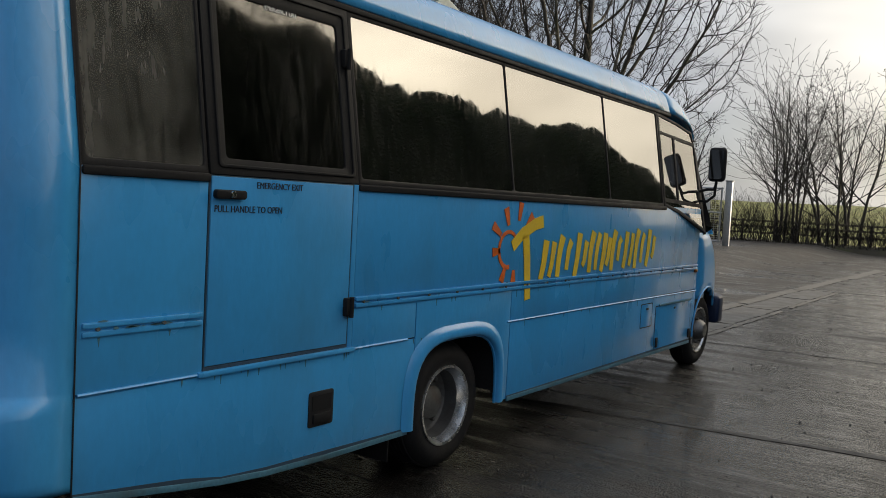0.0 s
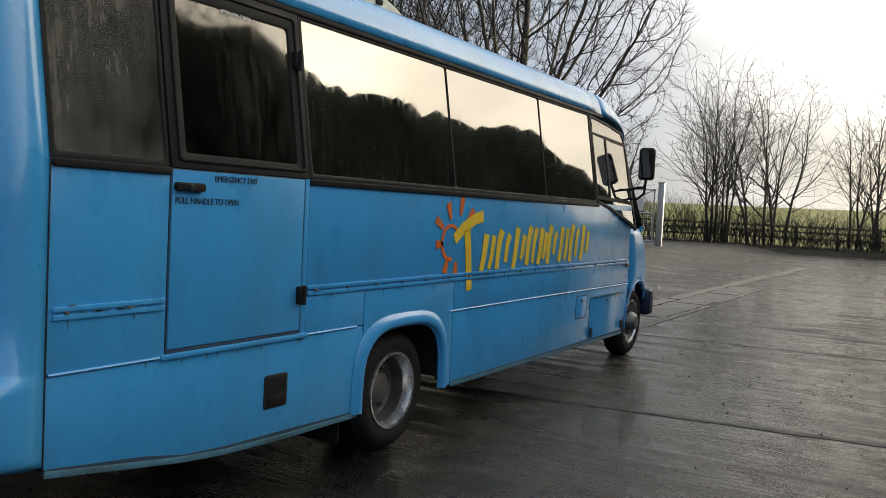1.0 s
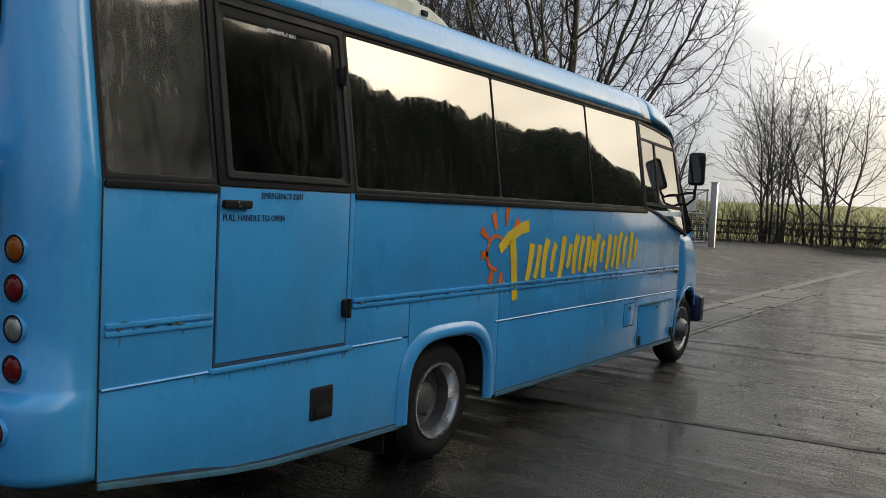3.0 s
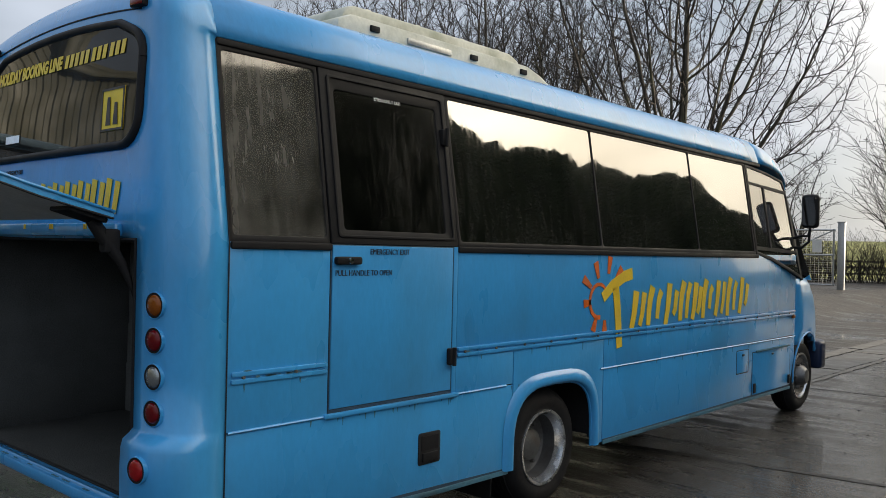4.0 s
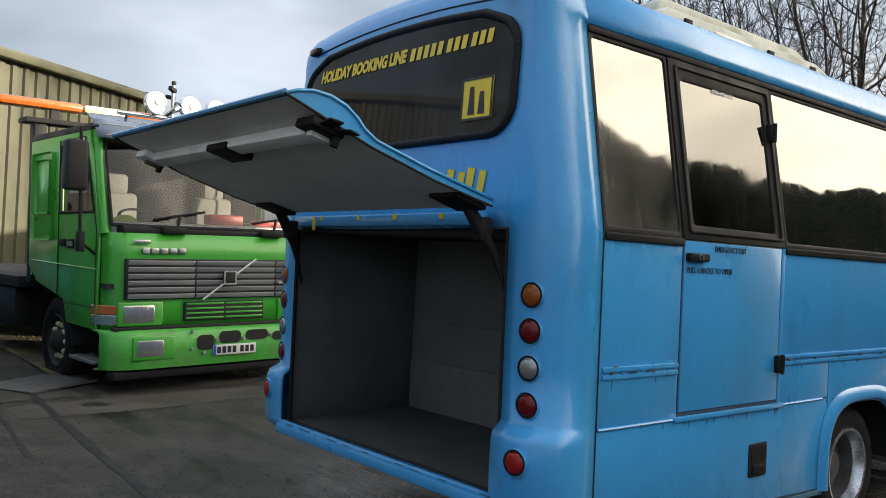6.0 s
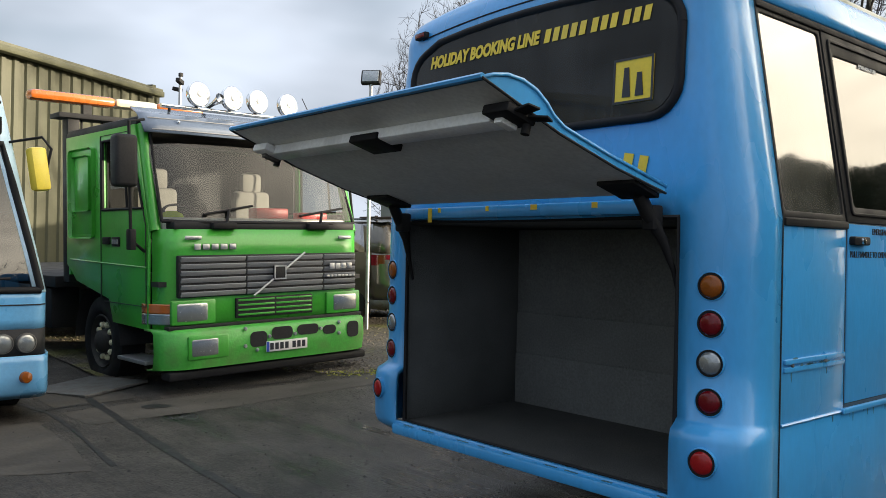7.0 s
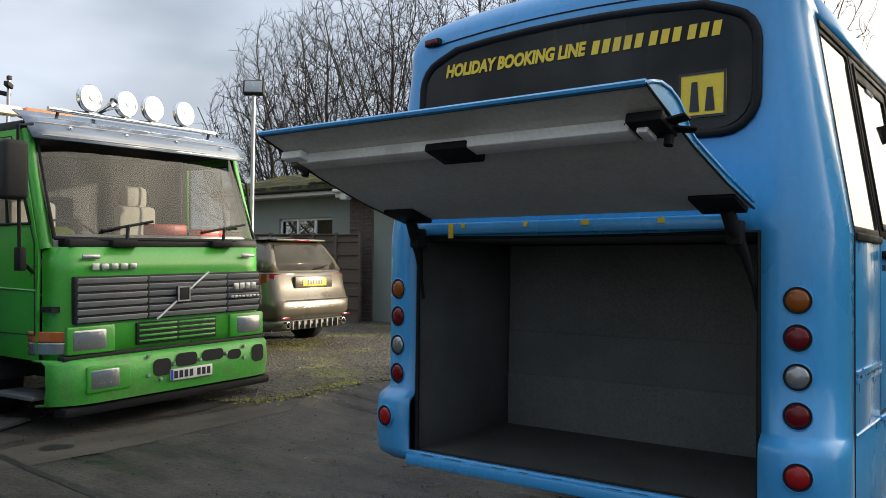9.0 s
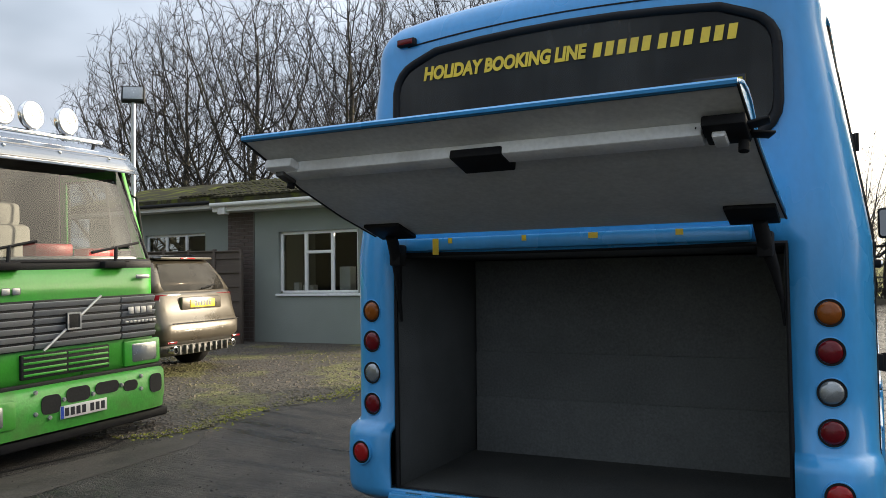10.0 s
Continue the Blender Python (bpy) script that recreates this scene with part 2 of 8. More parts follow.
M_TRIM_IN = mat("interior_lining", (0.10, 0.095, 0.09), 0.8, var=0.2, scale=5, fine=60)


# ---------------------------------------------------------------- mesh helpers
def clean(me):
    me.update()
    return me


def as_mesh(name, bm):
    me = bpy.data.meshes.new(name)
    bm.normal_update()
    bm.to_mesh(me)
    bm.free()
    return me


def shade(me, angle=38):
    me.shade_smooth()
    me.set_sharp_from_angle(angle=radians(angle))
    return me


def thing(name, label, category, m=None, group="", kind=""):
    ob = new(name)
    ob.empty_display_size = 0.2
    ob.matrix_world = m if m is not None else Matrix.Identity(4)
    return tagged(ob, label, category, group, kind)


def part(name, bm, material, parent, label="", smooth=38, m=None):
    me = bm if isinstance(bm, bpy.types.Mesh) else as_mesh(name, bm)
    if m is not None:
        me.transform(m)
    if smooth:
        shade(me, smooth)
    me.materials.clear()
    me.materials.append(material)
    ob = new(name, me)
    ob.parent = parent
    if label:
        ob["label"] = label
    return ob


def single(name, bm, material, label, category, group="", kind="", m=None, smooth=38):
    me = bm if isinstance(bm, bpy.types.Mesh) else as_mesh(name, bm)
    if smooth:
        shade(me, smooth)
    me.materials.append(material)
    ob = new(name, me)
    if m is not None:
        ob.matrix_world = m
    return tagged(ob, label, category, group, kind)


def join(*bms):
    out = bms[0]
    for b in bms[1:]:
        me = bpy.data.meshes.new("tmp")
        b.to_mesh(me)
        b.free()
        out.from_mesh(me)
        bpy.data.meshes.remove(me)
    return out


def moved(bm, m):
    bm.transform(m)
    return bm


def box(lo, hi, bevel=0.0, seg=2):
    bm = bmesh.new()
    bmesh.ops.create_cube(bm, size=1)
    for v in bm.verts:
        v.co = [lo[k] + (v.co[k] + 0.5) * (hi[k] - lo[k]) for k in range(3)]
    if bevel:
        bmesh.ops.bevel(bm, geom=list(bm.edges), offset=bevel, segments=seg, affect="EDGES", profile=0.5)
    return bm


def prism(pts, depth, bevel=0.0):
    """A polygon in x, y, extruded from z=0 to depth."""
    bm = bmesh.new()
    lo = [bm.verts.new((x, y, 0)) for x, y in pts]
    hi = [bm.verts.new((x, y, depth)) for x, y in pts]
    n = len(pts)
    bm.faces.new(lo[::-1])
    bm.faces.new(hi)
    for i in range(n):
        bm.faces.new((lo[i], lo[(i + 1) % n], hi[(i + 1) % n], hi[i]))
    bmesh.ops.recalc_face_normals(bm, faces=bm.faces)
    if bevel:
        bmesh.ops.bevel(bm, geom=[e for e in bm.edges], offset=bevel, segments=2, affect="EDGES", profile=0.5)
    return bm


def curve_mesh(name, splines, extrude=0.0, bevel=0.0, fill="BOTH", res=1):
    """Flat outlines with holes, filled and thickened (half the thickness to either side)."""
    cu = bpy.data.curves.new(name, "CURVE")
    cu.dimensions, cu.fill_mode, cu.extrude, cu.bevel_depth, cu.bevel_resolution = "2D", fill, extrude, bevel, res
    cu.offset = -bevel
    for pts in splines:
        sp = cu.splines.new("POLY")
        sp.points.add(len(pts) - 1)
        for p, (x, y) in zip(sp.points, pts):
            p.co = (x, y, 0, 1)
        sp.use_cyclic_u = True
    ob = bpy.data.objects.new(name, cu)
    me = bpy.data.meshes.new_from_object(ob)
    bpy.data.objects.remove(ob)
    bpy.data.curves.remove(cu)
    me.materials.clear()
    bm = bmesh.new()
    bm.from_mesh(me)
    bmesh.ops.remove_doubles(bm, verts=bm.verts, dist=1e-5)
    bm.to_mesh(me)
    bm.free()
    return me


def plate(outline, holes=(), thick=0.02, bevel=0.003):
    """A plate in x, y with holes; its face lies at z=0 and its body below."""
    me = curve_mesh("plate", [outline, *holes], max(thick / 2 - bevel, 0.0005), bevel)
    me.transform(Matrix.Translation((0, 0, -thick / 2)))
    return me


def words(text, size, shear=0.0, thick=0.001, width=1.0, bold=0.0):
    cu = bpy.data.curves.new("words", "FONT")
    cu.body, cu.size, cu.shear, cu.extrude, cu.offset = text, size, shear, thick, bold
    cu.resolution_u = 3
    ob = bpy.data.objects.new("words", cu)
    me = bpy.data.meshes.new_from_object(ob)
    bpy.data.objects.remove(ob)
    bpy.data.curves.remove(cu)
    me.materials.clear()
    me.transform(Matrix.Diagonal((width, 1, 1, 1)))
    return me


def rrect(x0, y0, x1, y1, r, n=4):
    pts = []
    for cx, cy, a0 in ((x1 - r, y1 - r, 0), (x0 + r, y1 - r, 90), (x0 + r, y0 + r, 180), (x1 - r, y0 + r, 270)):
        for i in range(n + 1):
            a = radians(a0 + 90 * i / n)
            pts.append((cx + r * math.cos(a), cy + r * math.sin(a)))
    return pts


def lathe(profile, seg=32, axis="x", close=False):
    """Turns (along, radius) pairs round an axis."""
    bm = bmesh.new()
    rings = []
    for a, r in profile:
        ring = []
        for i in range(seg):
            th = 2 * math.pi * i / seg
            c, s = r * math.cos(th), r * math.sin(th)
            ring.append(bm.verts.new({"x": (a, c, s), "y": (c, a, s), "z": (c, s, a)}[axis]))
        rings.append(ring)
    for k in range(len(rings) - 1):
        for i in range(seg):
            j = (i + 1) % seg
            bm.faces.new((rings[k][i], rings[k][j], rings[k + 1][j], rings[k + 1][i]))
    if close:
        bm.faces.new(rings[0])
        bm.faces.new(rings[-1])
    bmesh.ops.recalc_face_normals(bm, faces=bm.faces)
    return bm


def tube(pts, r, seg=8, taper=None):
    """A round bar along points."""
    bm = bmesh.new()
    pts = [Vector(p) for p in pts]
    rings = []
    for i, p in enumerate(pts):
        d = (pts[min(i + 1, len(pts) - 1)] - pts[max(i - 1, 0)]).normalized()
        if i == 0:
            ref = Vector((0, 0, 1)) if abs(d.z) < 0.9 else Vector((1, 0, 0))
            u = d.cross(ref).normalized()
        else:
            u = (u - d * u.dot(d)).normalized()
        w = d.cross(u)
        rr = taper[i] if taper else r
        rings.append([bm.verts.new(p + rr * (math.cos(2 * math.pi * k / seg) * u + math.sin(2 * math.pi * k / seg) * w)) for k in range(seg)])
    for a, b in zip(rings, rings[1:]):
        for k in range(seg):
            bm.faces.new((a[k], a[(k + 1) % seg], b[(k + 1) % seg], b[k]))
    bm.faces.new(rings[0])
    bm.faces.new(rings[-1])
    bmesh.ops.recalc_face_normals(bm, faces=bm.faces)
    return bm


def skin(rows, skip=None):
    """A sheet through rows of points; skip(i, j) leaves faces out."""
    bm = bmesh.new()
    vs = [[bm.verts.new(p) for p in row] for row in rows]
    for i in range(len(rows) - 1):
        for j in range(len(rows[0]) - 1):
            if skip and skip(i, j):
                continue
            bm.faces.new((vs[i][j], vs[i][j + 1], vs[i + 1][j + 1], vs[i + 1][j]))
    bmesh.ops.remove_doubles(bm, verts=bm.verts, dist=1e-5)
    bmesh.ops.delete(bm, geom=[v for v in bm.verts if not v.link_faces], context="VERTS")
    bmesh.ops.recalc_face_normals(bm, faces=bm.faces)
    return bm


def thicken(ob, t, offset=-1):
    md = ob.modifiers.new("thickness", "SOLIDIFY")
    md.thickness, md.offset = t, offset
    return ob


def smooth01(a, b, x):
    k = min(1, max(0, (x - a) / (b - a)))
    return k * k * (3 - 2 * k)


def lift(x, y):
    """Height of the ground: level round the bus, rising to the house."""
    return 0.36 * smooth01(0, 1, ((-x - 4.5) * 0.45 + (y + 1.5) * 0.75) / 9) * smooth01(2.5, 5.5, -x)

# ---------------------------------------------------------------- the bus
HW, WAIST, GUT, LEAN = 1.16, 1.66, 2.535, 0.16
ALPHA = math.atan(LEAN)
SEAM = 0.27          # where the rear shell meets the side panels
NOSE = 7.05          # where the front shell meets them
bus = thing("coach", "sky-blue coach with tinted windows and open rear boot flap", "bus", pose(-0.055, 0, 0))

# side plates are drawn in (along the bus, up) and laid on the right or left side
SIDE_R = Matrix(((0, 0, 1, HW), (1, 0, 0, 0), (0, 1, 0, 0), (0, 0, 0, 1)))
MIRROR = Matrix.Diagonal((-1, 1, 1, 1))
ca, sa = math.cos(ALPHA), math.sin(ALPHA)
UP_R = Matrix(((0, -sa, ca, HW), (1, 0, 0, 0), (0, ca, sa, WAIST), (0, 0, 0, 1)))


def upz(z):
    """Distance up the leaning window band for a height."""
    return (z - WAIST) / ca


def flip(me):
    me.transform(MIRROR)
    me.flip_normals()
    return me


def side_part(name, me, material, side, label="", m=SIDE_R, parent=None, out=0.0):
    me.transform(m @ Matrix.Translation((0, 0, out)))
    if side < 0:
        flip(me)
    return part(name, me, material, parent or bus, label)


def rect(a, b, c, d):
    return [(a, b), (c, b), (c, d), (a, d)]


def arch(yc, r, z0, n=14, flat=0.0):
    """The edge of a wheel opening, from rear foot to front foot."""
    pts = [(yc - r, z0)]
    for i in range(n + 1):
        a = math.pi - math.pi * i / n
        c, s = math.cos(a), math.sin(a)
        pts.append((yc + r * math.copysign(abs(c) ** 0.62, c), 0.40 + (r * 0.90) * abs(s) ** 0.62))
    pts.append((yc + r, z0))
    return pts


RW, FW, WR = 2.72, 7.46, 0.38
CREASE = 0.845


SKIRT = [(SEAM + 0.004, 0.472), (0.5, 0.438), (0.75, 0.401), (0.95, 0.373), (1.2, 0.350), (1.6, 0.336)]
SCREW = as_mesh("rail_screw", lathe([(-0.004, 0.0001), (-0.004, 0.010), (0.004, 0.007), (0.004, 0.0001)], 8))
SCREW.materials.append(M_RIM_DARK)


for side in (1, -1):
    g = 0.004
    # lower panels, one by one, with open joints
    panels = [
        ("quarter_panel", rect(SEAM + g, CREASE + g, 0.825, WAIST)),
        ("rear_skirt", [*SKIRT, (2.235, 0.33), (2.27, 0.50), (2.27, CREASE - g), (SEAM + g, CREASE - g)]),
        ("side_panel", rect(1.745, 1.108, NOSE - 0.02, WAIST)),
        ("middle_panel", rect(1.745, CREASE + g, 2.268, 1.045)),
        ("middle_panel", rect(3.308, CREASE + g, NOSE - 0.02, 1.045)),
        ("front_skirt", [(3.308, 0.335), (NOSE - 0.14, 0.325), (NOSE - 0.11, 0.42), (NOSE - 0.02, 0.62), (NOSE - 0.02, CREASE - g), (3.308, CREASE - g)]),
    ]
    for nm, pts in panels:
        side_part(nm, plate(pts, thick=0.014, bevel=0.003), M_BLUE, side)
    # folded lip along the foot of the skirts, with grime in its seam
    for edge in (SKIRT + [(2.235, 0.33)], [(3.308, 0.335), (4.6, 0.33), (NOSE - 0.14, 0.325)]):
        lip = side_part("skirt_lip", plate([(y, z - 0.016) for y, z in edge] + [(y, z + 0.012) for y, z in edge[::-1]], thick=0.012, bevel=0.003), M_LIP, side, out=0.007)
        side_part("lip_seam", plate([(y, z + 0.012) for y, z in edge] + [(y, z + 0.019 + 0.006 * ((i * 7) % 3)) for i, (y, z) in enumerate(edge)][::-1], thick=0.004, bevel=0.0), M_SEAM, side, out=0.003, parent=lip)
    if side < 0:
        side_part("side_panel", plate(rect(0.835, CREASE + g, 1.737, WAIST), thick=0.014), M_BLUE, side)
    # wheel arch panel and its rolled lip
    A = arch(RW, 0.44, 0.33)
    outer = [(2.276, 0.335), *A, (3.30, 0.335), (3.30, 1.045), (2.276, 1.045)]
    side_part("arch_panel", plate(outer, thick=0.014, bevel=0.003), M_BLUE, side)
    flare = [[(side * (HW + o), y, z) for y, z in arch(RW, r, 0.335, 20)] for r, o in ((0.448, -0.02), (0.450, 0.018), (0.462, 0.027), (0.485, 0.028), (0.512, 0.020), (0.540, 0.002))]
    part("arch_flare", skin(flare), M_BLUE, bus, smooth=60)
    # raised swage before and behind the arch
    for sw in ([(SEAM + 0.01, CREASE), (1.2, CREASE), (2.20, CREASE)], [(3.26, CREASE), (4.5, CREASE), (NOSE - 0.02, CREASE - 0.01)]):
        bm = tube([(HW + 0.001, y, z) for y, z in sw], 0.0075, 6)
        if side < 0:
            moved(bm, MIRROR)
        part("swage_line", bm, M_BLUE, bus, smooth=60)
    side_part("rail_backing", plate(rect(SEAM + 0.01, 1.040, 0.82, 1.112), thick=0.008, bevel=0.0), M_BLUE, side, out=-0.002)
    side_part("rail_backing", plate(rect(1.748, 1.040, NOSE - 0.02, 1.112), thick=0.008, bevel=0.0), M_BLUE, side, out=-0.002)
    # double belt rail with its screws
    for a, b in ((SEAM + 0.02, 0.815), (1.752, NOSE - 0.03)):
        for z0, z1, o in ((1.050, 1.072, 0.010), (1.082, 1.103, 0.012)):
            side_part("belt_rail", plate(rrect(a, z0, b, z1, 0.006, 2), thick=0.018, bevel=0.004), M_BLUE, side, out=o)
        for k in range(int((b - a) / 0.28) + 1):
            sc = new("rail_screw", SCREW)
            sc.parent = bus
            sc.location = (side * (HW + 0.010), a + 0.06 + 0.28 * k, 1.078)
    # black panel behind the joints
    side_part("inner_wall", plate([(SEAM, 0.48), (1.2, 0.36), (2.24, 0.36), *[(y, z + 0.02) for y, z in arch(RW, 0.46, 0.36)], (3.24, 0.36), (NOSE - 0.14, 0.36), (NOSE - 0.02, 0.65), (NOSE - 0.02, WAIST), (SEAM, WAIST)], thick=0.03, bevel=0.0), M_DARK, side, out=-0.016)
    # sill mould under the windows
    for a, b in ((SEAM + 0.005, 0.83), (1.74, 6.02)):
        side_part("window_sill_moulding", plate(rrect(a, 1.628, b, 1.662, 0.01, 2), thick=0.03, bevel=0.006), M_RUBBER, side, out=0.012)

    # leaning window band: black frame with openings, panes behind it
    top = upz(2.515)
    holes = [rrect(0.293, 0.030, 0.806, top - 0.022, 0.02), rrect(1.772, 0.030, 3.262, top - 0.022, 0.02), rrect(3.278, 0.030, 4.785, top - 0.022, 0.02), rrect(4.801, 0.030, 5.95, top - 0.022, 0.02)]
    if side < 0:
        holes.append(rrect(0.86, 0.035, 1.78, top - 0.03, 0.03))
        outline = [rect(SEAM, 0, 5.98, top)]
    else:
        outline = [[(SEAM, 0), (0.825, 0), (0.825, top), (SEAM, top)], [(1.745, 0), (5.98, 0), (5.98, top), (1.745, top)]]
    for k, o in enumerate(outline):
        lo, hi = min(p[0] for p in o), max(p[0] for p in o)
        hs = [h for h in holes if lo < h[0][0] < hi]
        side_part("window_frame", plate(o, hs, thick=0.03, bevel=0.005), M_RUBBER, side, m=UP_R)
    for h in holes:
        a, b = min(p[0] for p in h), max(p[0] for p in h)
        gm = M_GLASS_MIST if b < 0.9 else M_GLASS
        ob = side_part("pane", plate(rect(a - 0.012, 0.022, b + 0.012, top - 0.018), thick=0.006, bevel=0.0), gm, side, m=UP_R, out=-0.007)
        ob.visible_shadow = False
    # panel above the windows up to the gutter, and the gutter strip
    side_part("gutter", plate(rrect(SEAM, top - 0.004, 6.35, top + 0.03, 0.01, 2), thick=0.045, bevel=0.008), M_RUBBER, side, m=UP_R, out=0.010)
    # cab door window with its falling sill, sliding pane and frame
    cab = [(5.99, 0.0), (6.35, -0.055), (6.75, -0.15), (NOSE + 0.06, -0.245), (NOSE + 0.02, 0.2), (NOSE - 0.03, 0.55), (NOSE - 0.13, upz(2.42)), (6.5, upz(2.475)), (5.99, top)]
    hole_up = [(6.03, 0.70), (NOSE - 0.10, 0.665), (NOSE - 0.16, upz(2.40)), (6.5, upz(2.45)), (6.03, top - 0.03)]
    hole_a = [(6.03, 0.08), (6.36, 0.07), (6.36, 0.66), (6.03, 0.675)]
    hole_b = [(6.40, 0.07), (NOSE - 0.03, 0.05), (NOSE - 0.09, 0.63), (6.40, 0.655)]
    hole_c = [(6.03, 0.03), (6.36, -0.02), (6.75, -0.115), (NOSE + 0.02, -0.20), (NOSE - 0.02, 0.015), (6.03, 0.045)]
    side_part("cab_window_frame", plate(cab, [hole_up, hole_a, hole_b, hole_c], thick=0.03, bevel=0.004), M_RUBBER, side, m=UP_R)
    for h in (hole_up, hole_a, hole_b, hole_c):
        ob = side_part("pane", plate(h, thick=0.006, bevel=0.0), M_GLASS_CLEAR, side, m=UP_R, out=-0.008)
        ob.visible_shadow = False

# emergency door on the right side
door = part("emergency_door", plate(rect(0.838, CREASE + 0.03, 1.700, WAIST - 0.006), thick=0.022, bevel=0.006).copy(), M_BLUE, bus, "blue emergency door with black-framed window", m=SIDE_R @ Matrix.Translation((0, 0, 0.004)))
top = upz(2.515)


def on_door(name, me, material, m=SIDE_R, out=0.0, label=""):
    me.transform(m @ Matrix.Translation((0, 0, out)))
    return part(name, me, material, door, label)


on_door("door_seal", plate(rect(0.829, CREASE + 0.008, 1.744, WAIST - 0.002), [rect(0.836, CREASE + 0.028, 1.702, WAIST - 0.010)], thick=0.012, bevel=0.002), M_SEAM)
on_door("door_post", plate(rect(1.707, CREASE + 0.010, 1.741, WAIST - 0.002), thick=0.016, bevel=0.003), M_BLUE, out=0.003)
on_door("door_window_frame", plate(rect(0.832, 0.0, 1.742, top), [rrect(0.918, 0.07, 1.650, top - 0.10, 0.02)], thick=0.032, bevel=0.006), M_RUBBER, UP_R, 0.004)
on_door("door_window_rib", plate(rrect(0.872, 0.03, 1.712, top - 0.03, 0.02), [rrect(0.888, 0.044, 1.696, top - 0.046, 0.02)], thick=0.012, bevel=0.004), M_RUBBER, UP_R, 0.013)
ob = on_door("pane", plate(rect(0.913, 0.065, 1.655, top - 0.095), thick=0.006, bevel=0.0), M_GLASS_DOOR, UP_R, -0.004)
ob.visible_shadow = False
on_door("drip_sill", plate(rrect(0.80, CREASE - 0.012, 1.76, CREASE + 0.012, 0.008, 2), thick=0.03, bevel=0.006), M_BLUE, out=0.016)
handle = on_door("door_handle", plate(rrect(0.845, 1.562, 1.005, 1.600, 0.012, 3), thick=0.03, bevel=0.006), M_RUBBER, out=0.03, label="black pull handle with chrome lock")
part("lock", moved(lathe([(0, 0.015), (0.008, 0.014), (0.010, 0.004)], 14, close=True), Matrix.Translation((HW + 0.030, 0.925, 1.581))), M_CHROME, handle)
for z, yb in ((1.06, 1.692), (2.265, 1.700)):
    x = HW - max(0, z - WAIST) * LEAN
    part("hinge", join(box((x - 0.005, yb - 0.030, z - 0.045), (x + 0.032, yb + 0.022, z + 0.045), 0.008), tube([(x + 0.034, yb, z - 0.05), (x + 0.034, yb, z + 0.05)], 0.012)), M_RUBBER, door)
for text, y0, z0, s in (("EMERGENCY EXIT", 1.075, 1.612, 0.040), ("PULL HANDLE TO OPEN", 0.852, 1.508, 0.040)):
    me = words(text, s, width=0.86)
    me.transform(Matrix.Translation((y0, z0, 0)))
    on_door("lettering", me, M_BLACKVINYL, out=0.006)
me = words("EMERGENCY EXIT", 0.034, width=0.72)
me.transform(Matrix.Translation((1.19, upz(2.40), 0)))
on_door("lettering", me, M_WHITEVINYL, UP_R, 0.001)

# small things on the right side
vent = side_part("vent_box", plate(rrect(1.455, 0.498, 1.625, 0.668, 0.012, 2), thick=0.02, bevel=0.004), M_DARK, 1, "black vent flap", out=0.006)
part("vent_hole", box((HW - 0.004, 1.475, 0.575), (HW + 0.0085, 1.605, 0.65)), M_RUBBER, vent)
part("vent_flap", box((HW + 0.004, 1.48, 0.515), (HW + 0.018, 1.60, 0.562), 0.004), M_RUBBER, vent)
for a, b, c, d in ((5.58, 0.585, 5.84, 0.785), (5.94, 0.350, 6.90, 0.745)):
    hatch = side_part("side_hatch", plate(rrect(a, b, c, d, 0.01, 2), thick=0.012, bevel=0.003), M_BLUE, 1, out=0.003)
    part("hatch_gap", plate(rrect(a - 0.008, b - 0.008, c + 0.008, d + 0.008, 0.01, 2), [rrect(a, b, c, d, 0.01, 2)], thick=0.004, bevel=0.0), M_DARK, hatch, m=SIDE_R @ Matrix.Translation((0, 0, 0.0015)))
    part("hatch_latch", box((HW + 0.004, (a + c) / 2 - 0.02, d - 0.05), (HW + 0.014, (a + c) / 2 + 0.02, d - 0.03), 0.003), M_RIM_DARK, hatch)
part("hatch_hinge_bar", box((HW + 0.004, 6.0, 0.745), (HW + 0.016, 6.86, 0.765), 0.005), M_STAIN, bus)
for y in (5.975, 6.865):
    part("hatch_hinge", box((HW + 0.004, y - 0.022, 0.37), (HW + 0.018, y + 0.022, 0.46), 0.005), M_DARK, bus)
part("side_marker", box((HW + 0.0, 6.93, 1.02), (HW + 0.02, 7.0, 1.055), 0.008), M_LAMP_AMBER, bus)
# algae and rust runs below the door and along the rails
rng = random.Random(5)
for k in range(64):
    y = rng.uniform(0.9, 1.74) if k < 14 else rng.uniform(0.3, 6.8)
    z = CREASE - 0.006 if k < 14 else rng.choice((1.046, 1.046, 0.838, 1.104))
    w, h = rng.uniform(0.002, 0.006), rng.uniform(0.012, 0.05)
    side_part("rust_run", plate([(y - w, z), (y + w, z), (y + w * 0.5, z - h * 0.6), (y, z - h), (y - w * 0.6, z - h * 0.5)], thick=0.002, bevel=0.0), M_STAIN, 1, out=0.0016)
for k in range(24):
    # algae that clings in the rails
    y = rng.uniform(0.3, 0.78) if k < 10 else rng.uniform(1.76, 6.9)
    z = rng.choice((1.0765, 1.0765, 1.106))
    L, h = rng.uniform(0.006, 0.026), rng.uniform(0.002, 0.005)
    side_part("algae_patch", plate([(y - L, z - h * 0.4), (y - L * 0.3, z - h), (y + L * 0.6, z - h * 0.7), (y + L, z), (y + L * 0.2, z + h), (y - L * 0.7, z + h * 0.6)], thick=0.002, bevel=0.0), M_STAIN, 1, out=0.0135)

